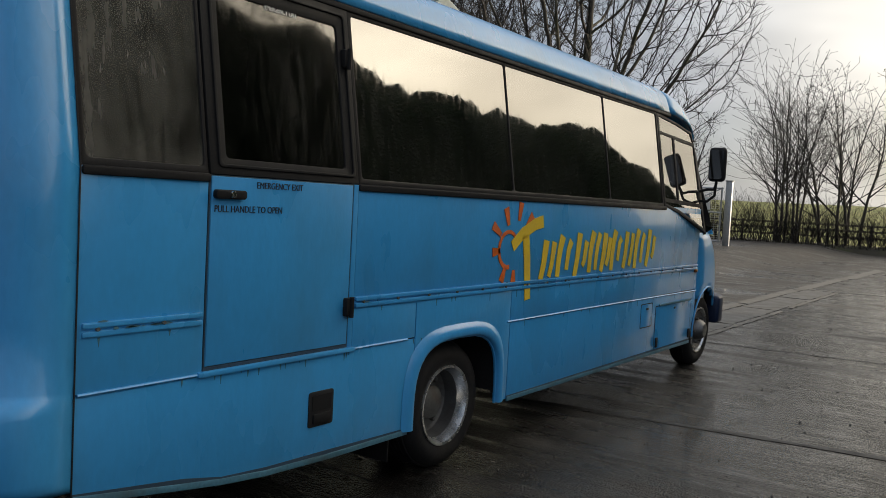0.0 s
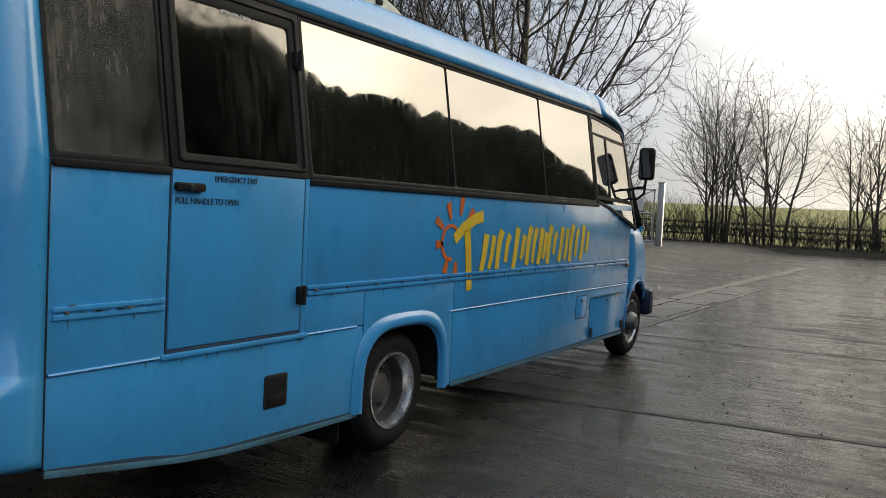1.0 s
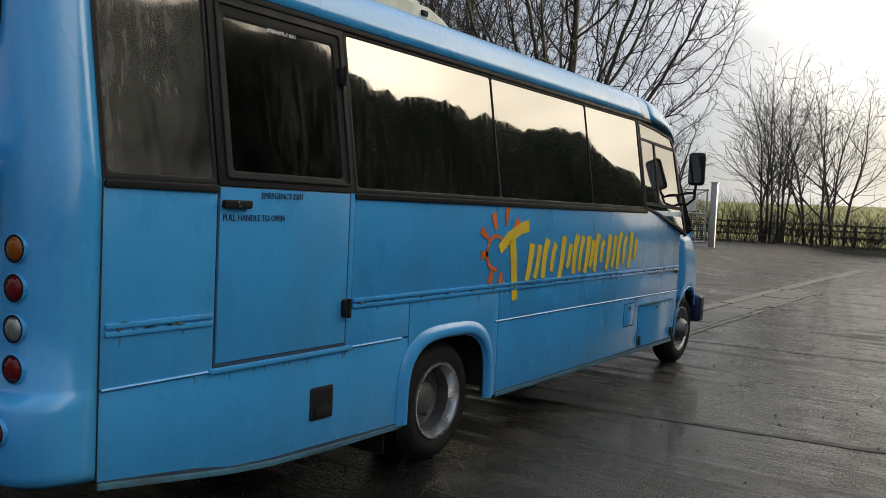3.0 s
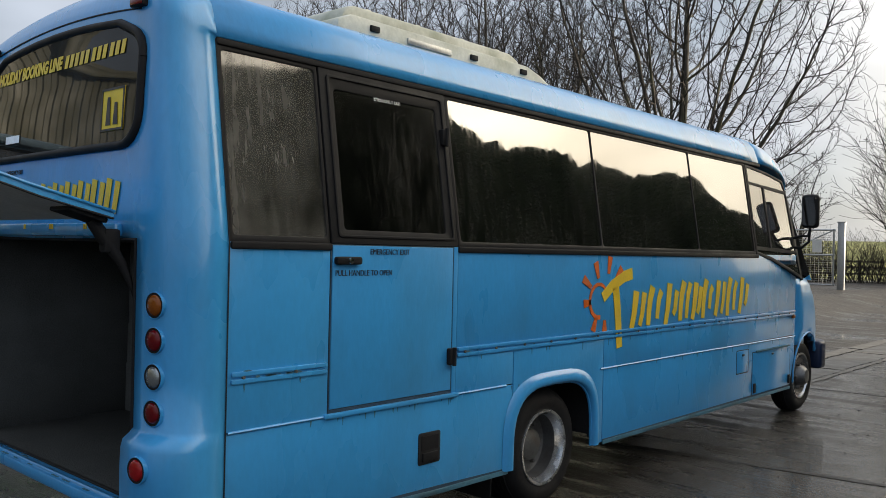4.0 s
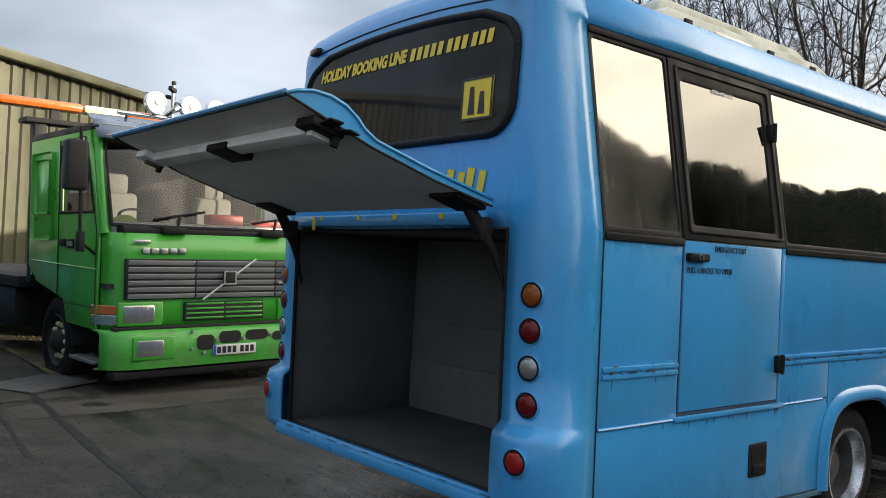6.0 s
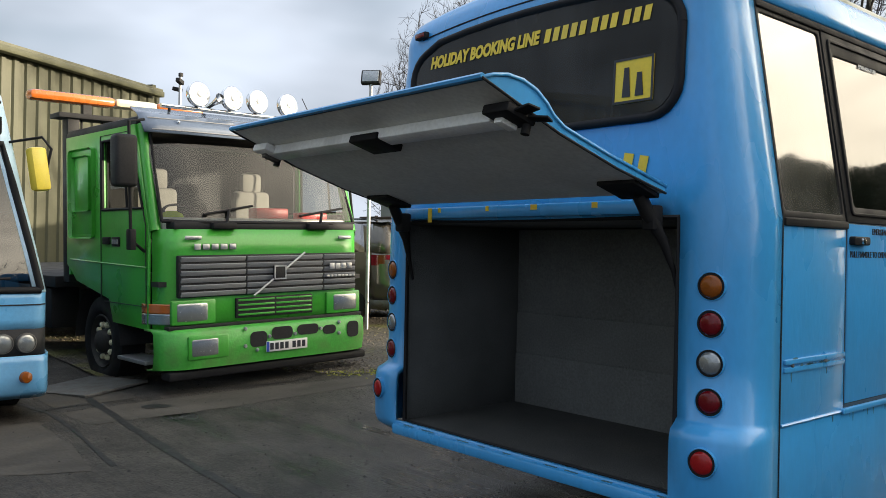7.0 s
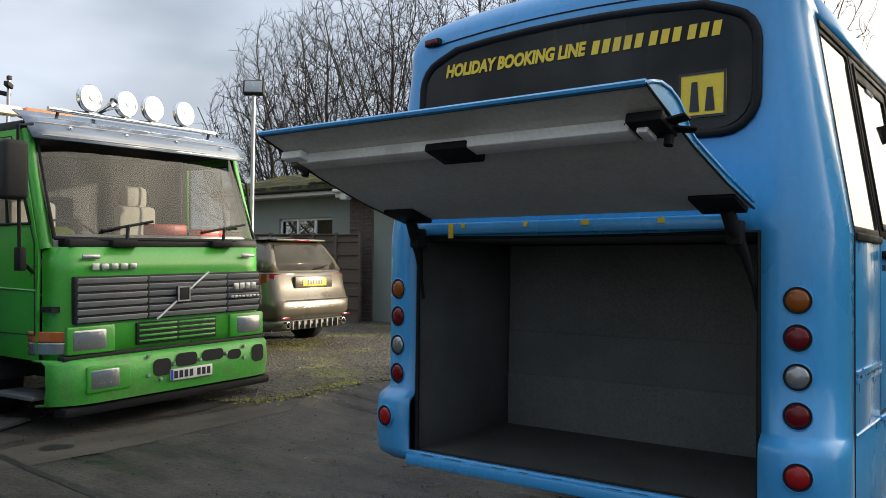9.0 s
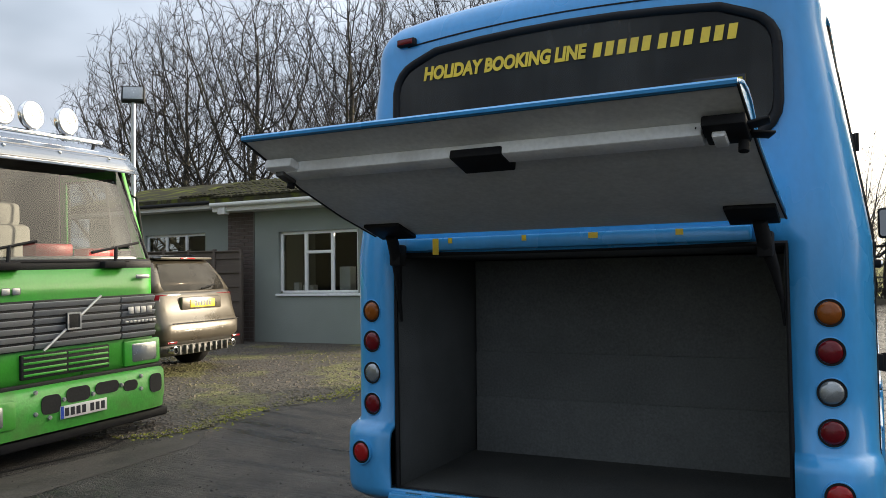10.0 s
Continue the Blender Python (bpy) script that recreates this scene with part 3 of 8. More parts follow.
# company lettering as plain brush shapes in its colours
def stroke(pts, w0, w1):
    """A brush stroke along points, in (along, up)."""
    left, right = [], []
    for i, (x, y) in enumerate(pts):
        a, b = pts[max(i - 1, 0)], pts[min(i + 1, len(pts) - 1)]
        dx, dy = b[0] - a[0], b[1] - a[1]
        L = math.hypot(dx, dy)
        w = (w0 + (w1 - w0) * i / (len(pts) - 1)) / 2
        left.append((x - dy / L * w, y + dx / L * w))
        right.append((x + dy / L * w, y - dx / L * w))
    return left + right[::-1]


sign = part("yellow_brush_mark", plate(stroke([(3.27, 1.335), (3.40, 1.42), (3.56, 1.48), (3.67, 1.50)], 0.075, 0.085), thick=0.003, bevel=0.0), M_YELLOW, bus, "yellow brush-painted mark with orange sun rays", m=SIDE_R @ Matrix.Translation((0, 0, 0.006)))


def mark(pts, w0, w1, material=M_YELLOW, m=SIDE_R, parent=None, out=0.006, name="brush_stroke"):
    me = plate(stroke(pts, w0, w1), thick=0.003, bevel=0.0)
    me.transform(m @ Matrix.Translation((0, 0, out)))
    return part(name, me, material, parent or sign)


mark([(3.44, 1.40), (3.47, 1.25), (3.49, 1.10), (3.505, 0.975)], 0.085, 0.075)
x = 3.66
for k, (w, up, low) in enumerate(((0.26, 1.37, 1.10), (0.30, 1.40, 1.11), (0.27, 1.42, 1.10), (0.24, 1.43, 1.12), (0.20, 1.42, 1.12), (0.26, 1.44, 1.12), (0.26, 1.43, 1.13), (0.28, 1.45, 1.12), (0.26, 1.45, 1.13))):
    # each letter place holds plain slanted brush bars, no letter
    for f, wide, cut in ((0.16, 0.078, 0.0), (0.62, 0.066, 0.015 + 0.03 * (k % 3))):
        bow = 0.012 * (-1) ** k
        mark([(x + w * f - 0.030, low + cut), (x + w * f - 0.010 + bow, low + 0.35 * (up - low)), (x + w * f + 0.008 + bow, low + 0.68 * (up - low)), (x + w * f + 0.034, up - cut * 0.8)], wide * 0.78, wide * 1.05, out=0.0060)
    x += w * 0.93
for k, (a, b, c, d) in enumerate(((3.03, 1.30, 3.12, 1.31), (3.02, 1.47, 3.12, 1.41), (3.17, 1.58, 3.21, 1.47), (3.36, 1.62, 3.34, 1.50), (3.52, 1.54, 3.44, 1.46), (3.15, 1.11, 3.19, 1.20), (3.30, 1.10, 3.30, 1.18))):
    mark([(a, b), ((a + c) / 2, (b + d) / 2), (c, d)], 0.060, 0.030, M_ORANGE, out=0.0052, name="sun_ray")
mark([(3.22 + 0.115 * math.cos(a), 1.315 + 0.115 * math.sin(a)) for a in [radians(x) for x in range(20, 300, 20)]], 0.022, 0.030, M_ORANGE, out=0.0052, name="sun_ring")

# roof: one long curved shell with fluted cove, then the domed ends
def roof_section(n=28):
    """From the right gutter over the crown to the left gutter."""
    half = [(HW - LEAN * (GUT - WAIST) + 0.012, GUT + 0.012), (1.012, 2.615), (0.982, 2.692), (0.925, 2.755), (0.83, 2.802), (0.64, 2.835), (0.42, 2.855), (0.21, 2.866), (0.0, 2.870)]
    return half + [(-x, z) for x, z in half[-2::-1]]


SEC = roof_section()
rows = [[(x, y, z) for x, z in SEC] for y in (SEAM, 1.2, 2.4, 3.6, 4.8, 6.0, 6.3)]
thicken(part("roof", skin(rows), M_BLUE, bus, smooth=60), 0.02)
# rear shell


def plan(u, w, y0, r, bow=0.008):
    """A round-cornered end: u from 1 (right seam) to -1 (left seam); returns x, y."""
    s = 1 if u >= 0 else -1
    a = abs(u)
    flat = w - r
    if a < 0.5:
        x = flat * a / 0.5
        return s * x, y0 + bow * (x / max(flat, 0.01)) ** 2
    t = (a - 0.5) / 0.5 * math.pi / 2
    return s * (flat + r * math.sin(t) ** 0.72), y0 + bow + (SEAM - y0 - bow) * (1 - math.cos(t) ** 0.72)


US = sorted({*[i / 20 for i in range(-20, 21)], -0.5, 0.5}, reverse=True)
AX = 0.865           # half width of the boot opening
zs = [(0.50, 0.0, -0.01), (0.53, 0.035, -0.045), (0.565, 0.042, -0.055), (0.70, 0.045, -0.058), (0.795, 0.043, -0.055), (0.828, 0.036, -0.046), (0.850, 0.012, -0.016), (0.868, 0.0, 0.0), (1.1, 0, 0), (1.3, 0, 0), (1.5, 0, 0), (1.655, 0, 0.0), (1.74, 0, 0.002), (1.9, 0, 0.006), (2.1, 0, 0.012), (2.3, 0, 0.02), (2.45, 0, 0.028), (GUT, 0, 0.035)]


def half_width(z):
    return HW - LEAN * max(0, z - WAIST)


def rear_row(z, bulge, y0):
    w = half_width(z)
    out = []
    for u in US:
        x, y = plan(u, w, y0, w - AX - 0.008)
        k = (1 - abs(u) ** 10) * smooth01(0.48, 0.60, abs(u))
        out.append((x + math.copysign(bulge, u) * k, y - bulge * 0.2 * k, z))
    return out


rows = [rear_row(*r) for r in zs]
base, crown = rows[-1], []
for u in US:
    # matching place on the roof section
    f = (1 - u) / 2 * (len(SEC) - 1)
    i = min(int(f), len(SEC) - 2)
    (xa, za), (xb, zb) = SEC[i], SEC[i + 1]
    crown.append((xa + (xb - xa) * (f - i), SEAM, za + (zb - za) * (f - i)))
for k in range(1, 9):
    ph = math.pi / 2 * k / 8
    rows.append([tuple([b[0] + (a[0] - b[0]) * (1 - math.cos(ph)) ** 1.4, b[1] + (a[1] - b[1]) * (1 - math.cos(ph)) ** 1.5, b[2] + (a[2] - b[2]) * math.sin(ph) ** 0.62]) for a, b in zip(crown, base)])


def boot_gap(i, j):
    x = (rows[i][j][0] + rows[i][j + 1][0]) / 2
    return abs(x) < AX - 0.005 and 0.56 <= rows[i][j][2] < 1.65


rear = part("rear_shell", skin(rows, boot_gap), M_BLUE, bus, "blue moulded rear end with round corner lamps", smooth=70)
thicken(rear, 0.018)
SEAML = tube([(HW + 0.001, SEAM, 0.47), (HW + 0.001, SEAM, WAIST), (HW - LEAN * (GUT - WAIST), SEAM, GUT)], 0.0035, 5)
part("shell_joint", SEAML, M_DARK, bus)

# boot lining, frame and sill
lining = part("boot_lining", skin([[(-AX, 0.02, 0.563), (-AX, 1.85, 0.60)], [(AX, 0.02, 0.563), (AX, 1.85, 0.60)]]), M_BOOTFLOOR, bus, "dark carpeted boot interior")
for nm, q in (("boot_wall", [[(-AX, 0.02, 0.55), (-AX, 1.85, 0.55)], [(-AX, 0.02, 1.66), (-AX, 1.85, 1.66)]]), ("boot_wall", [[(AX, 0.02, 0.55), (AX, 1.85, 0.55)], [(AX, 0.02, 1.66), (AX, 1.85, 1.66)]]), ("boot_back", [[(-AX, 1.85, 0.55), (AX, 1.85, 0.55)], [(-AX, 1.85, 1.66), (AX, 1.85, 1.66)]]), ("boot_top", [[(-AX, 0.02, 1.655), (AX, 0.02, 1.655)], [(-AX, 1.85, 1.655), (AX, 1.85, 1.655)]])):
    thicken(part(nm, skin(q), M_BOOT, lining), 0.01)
part("boot_step", box((-AX + 0.012, 0.86, 0.57), (AX - 0.012, 1.84, 0.885), 0.010), M_BOOTBACK, lining)
part("boot_shelf", box((-AX + 0.012, 0.866, 0.88), (AX - 0.012, 1.84, 1.135), 0.010), M_BOOTBACK, lining)
part("boot_bulkhead", box((-AX + 0.012, 0.872, 1.13), (AX - 0.012, 1.84, 1.64), 0.010), M_BOOTBACK, lining)
part("boot_seal", join(tube([(-AX, 0.012, 0.56), (-AX, 0.012, 1.655), (AX, 0.012, 1.655), (AX, 0.012, 0.56)], 0.013, 6), tube([(-AX, 0.012, 0.56), (AX, 0.012, 0.56)], 0.008, 6)), M_RUBBER, bus)
part("sill_strip", box((-AX - 0.01, -0.075, 0.497), (AX + 0.01, 0.05, 0.556), 0.016), M_BLUE, bus, "chipped blue boot sill")
for k in range(9):
    xx = -0.8 + 1.6 * k / 8 + rng.uniform(-0.05, 0.05)
    part("sill_scuff", box((xx, -0.06, 0.554), (xx + rng.uniform(0.04, 0.12), rng.uniform(-0.045, 0.01), 0.5585)), M_STAIN, bus, smooth=0)
part("strip_above_boot", box((-AX + 0.02, -0.030, 1.668), (AX - 0.12, 0.01, 1.728), 0.01), M_BLUE, bus)
for k, (xx, w) in enumerate(((-0.64, 0.03), (-0.56, 0.02), (0.46, 0.03), (-0.2, 0.02), (0.1, 0.04))):
    part("paint_remnant", box((xx, -0.034, 1.70 - 0.05 * (k == 0)), (xx + w, -0.031, 1.724)), M_YELLOW, bus, smooth=0)

# the lifted flap: blue skin above, grey panel beneath
PITCH = math.atan2(0.28, 0.95)
flap = thing("tmp", "", "")
flap.name = "boot_flap"
flap.parent = bus
flap["label"] = "lifted boot flap, blue outside and grey inside"
FM = pose(0, -0.10, 1.742) @ Matrix.Rotation(-PITCH, 4, "X")
flap.matrix_local = FM
FWID = 0.905
prof_low = [(0.0, 0.0), (-0.30, -0.012), (-0.62, -0.006), (-0.72, 0.008), (-0.98, 0.03)]
prof_top = [(0.0, 0.035), (-0.35, 0.028), (-0.60, 0.032), (-0.66, 0.050), (-0.70, 0.075), (-0.76, 0.098), (-0.83, 0.104), (-0.90, 0.092), (-0.96, 0.065), (-1.0, 0.035)]


def flap_rows(prof, xs, edge=0.0):
    return [[(x, y, z - edge * (abs(x) / FWID) ** 6) for y, z in prof] for x in xs]


XS = [-FWID + 2 * FWID * i / 16 for i in range(17)]


def narrow(bm):
    """The flap tapers a little towards its free edge."""
    for v in bm.verts:
        v.co.x *= (0.97 + 0.035 * v.co.y) if v.co.x > 0 else 1 + 0.022 * v.co.y
    return bm


thicken(part("flap_skin", narrow(skin(flap_rows(prof_top, XS))), M_BLUE, flap, smooth=60), 0.012)
part("flap_inner_panel", narrow(skin(flap_rows(prof_low, XS))), M_GREYPANEL, flap, "dull grey inner panel", smooth=60)
for s in (1, -1):
    ring = [(s * (FWID - 0.005), y, z - 0.004) for y, z in prof_top] + [(s * (FWID - 0.005), y, z) for y, z in prof_low[::-1]]
    bm = bmesh.new()
    bm.faces.new([bm.verts.new(p) for p in ring])
    part("flap_edge", narrow(bm), M_BLUE, flap, smooth=0)
part("flap_front_bead", narrow(tube([(-FWID, -1.0, 0.036), (FWID, -1.0, 0.036)], 0.010, 6)), M_BLUE, flap)
for s in (1, -1):
    part("flap_rim", narrow(tube([(s * FWID, 0, 0.0), (s * FWID, -0.3, -0.012), (s * FWID, -0.62, -0.006), (s * FWID, -1.0, 0.03)], 0.005, 6)), M_DARK, flap)
part("flap_channel", box((-0.82, -0.82, -0.030), (0.72, -0.74, 0.016), 0.008), M_WHITEBAR, flap, "white-painted stiffening channel")
part("handle_recess", box((-0.11, -0.83, -0.036), (0.08, -0.69, -0.004), 0.006), M_RUBBER, flap, "black handle recess")
for s in (1, -1):
    lt = part("latch", box((s * 0.80 - 0.075, -0.87, -0.026), (s * 0.80 + 0.05, -0.73, 0.010), 0.008), M_RUBBER if s > 0 else M_WHITEBAR, flap, "broken latch with torn lining" if s > 0 else "white latch block")
    part("latch_arm", box((s * 0.80 - 0.05, -0.83, -0.044), (s * 0.80 - 0.01, -0.75, -0.024), 0.006), M_WHITEBAR if s > 0 else M_RIM_DARK, lt)
    part("latch_bolt", moved(lathe([(-0.02, 0.0001), (-0.02, 0.016), (0.02, 0.016), (0.02, 0.0001)], 12, "z"), Matrix.Translation((s * 0.83, -0.75, -0.040))), M_RUBBER, lt)
    if s > 0:
        for k, (dx, dy, w) in enumerate(((0.06, 0.02, 0.05), (0.075, 0.09, 0.035), (-0.10, 0.05, 0.03))):
            part("torn_lining", moved(box((-w, -0.03, -0.004), (w, 0.03, 0.004), 0.002), pose(s * 0.80 + dx, -0.83 + dy, -0.004, 8, -12 + 9 * k, 25 * k)), M_RUBBER, lt)
    hp = part("hinge_plate", box((s * 0.77 - 0.09, -0.18, -0.024), (s * 0.77 + 0.09, -0.01, -0.004), 0.006), M_RUBBER, flap)
    arm = part("flap_arm", tube([(s * 0.79, -0.15, 1.735), (s * 0.80, -0.10, 1.66), (s * 0.825, -0.035, 1.56), (s * 0.845, 0.01, 1.44), (s * 0.85, 0.04, 1.34)], 0.02, 8, taper=[0.028, 0.030, 0.020, 0.010, 0.007]), M_RUBBER, bus, "black curved flap arm", smooth=60)
    part("arm_bracket", box((s * 0.80 - 0.03, -0.11, 1.60), (s * 0.80 + 0.03, -0.04, 1.70), 0.012), M_RUBBER, arm)

# rear window, rubber, lettering and sign
def rear_y(x, z):
    """How far forward the rear shell stands at a place."""
    y0 = 0.0
    for (z0, _, a), (z1, _, b) in zip(zs[11:], zs[12:]):
        if z >= z0:
            y0 = a + (b - a) * min(1, (z - z0) / (z1 - z0))
    return y0 + 0.008 * (x / (AX + 0.008)) ** 2 + 0.235 * (1 - math.cos(math.asin(min(1, max(0, (z - GUT) / 0.33)) ** 1.6))) ** 1.5


def rear_wrap(me, out):
    """Lays a flat drawing (x to the right seen from behind, y up) on the rear."""
    for v in me.vertices:
        x, z, d = v.co
        v.co = (x, rear_y(x, z) - out - d, z)
    return me


def dense(pts, step=0.05):
    out = []
    for i, p in enumerate(pts):
        q = pts[(i + 1) % len(pts)]
        n = max(1, int(math.hypot(q[0] - p[0], q[1] - p[1]) / step))
        out += [(p[0] + (q[0] - p[0]) * k / n, p[1] + (q[1] - p[1]) * k / n) for k in range(n)]
    return out


def window_outline(g):
    hw_ = 0.866 - g
    pts = []
    for i in range(9):
        pts.append((hw_ * (1 - i / 4), 2.60 - g + 0.055 * (1 - (1 - i / 4) ** 2)))
    rr = 0.14
    tr = [(hw_ - rr + rr * math.cos(a), 2.585 - g - rr + rr * math.sin(a)) for a in [radians(k * 18) for k in range(0, 5)]]
    tl = [(-x, z) for x, z in tr[::-1]]
    bl = [(-hw_ + rr - rr * math.cos(a), 2.055 + g + rr - rr * math.sin(a)) for a in [radians(k * 18) for k in range(0, 6)]]
    br = [(-x, z) for x, z in bl[::-1]]
    return tr + pts[1:-1] + tl + bl + br


def wrapped_sheet(outline, n=26):
    """A sheet over an outline, split into strips so that it bends with the rear."""
    bm = bmesh.new()
    vs = [bm.verts.new((x, z, 0)) for x, z in dense(outline, 0.08)]
    bm.faces.new(vs)
    for i in range(1, n):
        x = -0.85 + 1.7 * i / n
        bmesh.ops.bisect_plane(bm, geom=bm.verts[:] + bm.edges[:] + bm.faces[:], plane_co=(x, 0, 0), plane_no=(1, 0, 0))
    for z in (2.2, 2.3, 2.4, 2.5, 2.58):
        bmesh.ops.bisect_plane(bm, geom=bm.verts[:] + bm.edges[:] + bm.faces[:], plane_co=(0, z, 0), plane_no=(0, 1, 0))
    return as_mesh("sheet", bm)


rw = part("rear_window", rear_wrap(wrapped_sheet(window_outline(0.03)), 0.012), M_GLASS_REAR, bus, "dark tinted rear window with yellow lettering", smooth=80)
back = part("window_backing", rear_wrap(wrapped_sheet(window_outline(0.02)), 0.0035), M_DARK, rw, smooth=80)
part("window_rubber", tube([(x, rear_y(x, z) - 0.008, z) for x, z in dense(window_outline(0.012), 0.06)] + [(window_outline(0.012)[0][0], rear_y(*window_outline(0.012)[0]) - 0.008, window_outline(0.012)[0][1])], 0.020, 8), M_RUBBER, rw, smooth=80)
part("roof_crease", tube([(x, rear_y(x, z) - 0.001, z) for x, z in [(0.80 - 0.1 * k, 2.655 + 0.045 * (1 - ((0.80 - 0.1 * k) / 0.8) ** 2)) for k in range(17)]], 0.004, 5), M_DARK, bus)
line = words("HOLIDAY BOOKING LINE", 0.086, shear=0.16, width=1.0, bold=0.004)
wid = max(v.co.x for v in line.vertices)
line.transform(Matrix.Translation((-0.705, 2.478, 0)) @ Matrix.Diagonal((0.80 / wid, 1, 1, 1)))
part("lettering", rear_wrap(line, 0.0165), M_YELLOW, rw, smooth=0)
# the number beside it stays plain bars
for g0, n in ((0.120, 5), (0.395, 3), (0.565, 3)):
    for k in range(n):
        a = g0 + 0.052 * k
        me = plate([(a, 2.472), (a + 0.034, 2.472), (a + 0.044, 2.535), (a + 0.010, 2.535)], thick=0.001, bevel=0.0)
        part("number_bar", rear_wrap(me, 0.0165), M_YELLOW, rw, smooth=0)
school = part("square_sign", rear_wrap(plate(rect(0.535, 2.135, 0.735, 2.325), thick=0.004, bevel=0.0), 0.0165), M_YELLOW, rw, "yellow square sign with two black shapes", smooth=0)
part("sign_border", rear_wrap(plate(rect(0.535, 2.135, 0.735, 2.325), [rect(0.545, 2.145, 0.725, 2.315)], thick=0.002, bevel=0.0), 0.0190), M_BLACKVINYL, school, smooth=0)
for cx, h in ((0.603, 0.125), (0.668, 0.098)):
    me = plate([(cx - 0.020, 2.160), (cx + 0.022, 2.160), (cx + 0.014, 2.160 + h * 0.72), (cx + 0.012, 2.160 + h), (cx - 0.012, 2.160 + h), (cx - 0.014, 2.160 + h * 0.72)], thick=0.001, bevel=0.0)
    part("sign_shape", rear_wrap(me, 0.0195), M_BLACKVINYL, school, smooth=0)
part("faded_sticker", rear_wrap(plate(rect(-0.55, 2.15, -0.37, 2.19), thick=0.001, bevel=0.0), 0.0165), M_WHITEBAR, rw, smooth=0)
# rear brush lettering, half hidden by the flap
rmark = None
for k in range(10):
    x0 = -0.64 + 0.137 * k
    for pts, w in (([(x0, 1.765), (x0 + 0.015, 1.84), (x0 + 0.03, 1.925)], 0.044), ([(x0 + 0.075, 1.77), (x0 + 0.09, 1.83), (x0 + 0.105, 1.91)], 0.040)):
        me = rear_wrap(plate(stroke(pts, w, w * 1.1), thick=0.001, bevel=0.0), 0.004 + 0.0002 * k)
        if rmark is None:
            rmark = part("yellow_brush_mark", me, M_YELLOW, bus, "yellow brush-painted mark across the rear", smooth=0)
        else:
            part("brush_stroke", me, M_YELLOW, rmark, smooth=0)
me = words("EMERGENCY EXIT", 0.034, width=0.8)
me.transform(Matrix.Translation((-0.55, 1.985, 0)))
part("lettering", rear_wrap(me, 0.003), M_BLACKVINYL, bus, smooth=0)

# round lamps let into the rear corners
def shell_point(x, z):
    """Place and normal of the rear corner at a sideways place and height."""
    w = half_width(z)
    best = min((abs(plan(i / 400, w, 0.0, w - AX - 0.008)[0] - x), i / 400) for i in range(400))[1]
    (xa, ya), (xb, yb) = plan(best - 0.01, w, 0.0, w - AX - 0.008), plan(best + 0.01, w, 0.0, w - AX - 0.008)
    p = plan(best, w, 0.0, w - AX - 0.008)
    t = Vector((xb - xa, yb - ya, 0)).normalized()
    return Vector((p[0], p[1], z)), Vector((t.y, -t.x, 0))


for side in (1, -1):
    for z, lm, nm in ((1.388, M_LAMP_AMBER, "amber"), (1.243, M_LAMP_RED, "red"), (1.092, M_LAMP_CLEAR, "clear"), (0.943, M_LAMP_RED, "red"), (0.725, M_LAMP_BRIGHT, "red")):
        x = 1.006
        p, n = shell_point(x, z)
        if z < 0.85:
            p += n * 0.078
        n = (n + Vector((0, -0.55, 0))).normalized()
        if side < 0:
            p.x, n.x = -p.x, -n.x
        R = n.to_track_quat("X", "Z").to_matrix().to_4x4()
        M = Matrix.Translation(p + n * 0.003) @ R
        lamp = part("lamp_bezel", moved(lathe([(-0.03, 0.058), (0.000, 0.057), (0.001, 0.054), (-0.003, 0.052)], 32), M), M_BLUE, bus, nm + " round lamp in a moulded recess", smooth=50)
        # black ring that stands for the shadow round the sunken lens
        part("lamp_seal", moved(lathe([(-0.004, 0.053), (0.000, 0.052), (0.000, 0.045), (-0.006, 0.043)], 28), M), M_RUBBER, lamp)
        part("lens", moved(lathe([(-0.006, 0.0445), (0.001, 0.043), (0.006, 0.033), (0.010, 0.017), (0.011, 0.0001)], 28), M), lm, lamp, smooth=60)
    p = Vector((side * 0.80, rear_y(0.80, 2.675) - 0.012, 2.675))
    mk = part("marker_lamp", moved(box((-0.05, -0.014, -0.018), (0.05, 0.016, 0.018), 0.006), Matrix.Translation(p) @ Matrix.Rotation(side * 0.10, 4, "Z")), M_RUBBER, bus)
    part("marker_lens", moved(box((-0.042, -0.019, -0.012), (0.042, -0.012, 0.012), 0.003), Matrix.Translation(p) @ Matrix.Rotation(side * 0.10, 4, "Z")), M_LAMP_RED, mk)

# front shell: cab sides, bonnet, windscreen and bumper
def front_row(z, w, y1, r):
    out = []
    for u in US:
        s, a = (1 if u >= 0 else -1), abs(u)
        flat = w - r
        if a < 0.5:
            x = flat * a / 0.5
            out.append((s * x, y1 - 0.05 * (x / flat) ** 2, z))
        else:
            t = (a - 0.5) / 0.5 * math.pi / 2
            y0 = NOSE - 0.02
            out.append((s * (flat + r * math.sin(t) ** 0.6), y0 + (y1 - 0.05 - y0) * max(0.0, math.cos(t)) ** 0.75, z))
    return out


nose = [front_row(z, w, y, r) for z, w, y, r in ((0.50, 1.10, 8.16, 0.34), (0.56, HW, 8.18, 0.36), (0.62, HW, 8.20, 0.36), (0.68, HW, 8.20, 0.37), (0.74, HW, 8.20, 0.37), (0.80, HW, 8.20, 0.38), (CREASE, HW, 8.20, 0.38), (0.90, HW, 8.20, 0.39), (1.05, HW, 8.18, 0.40), (1.22, HW - 0.01, 8.13, 0.42), (1.34, HW - 0.02, 8.03, 0.44), (1.42, HW - 0.03, 7.90, 0.46))]


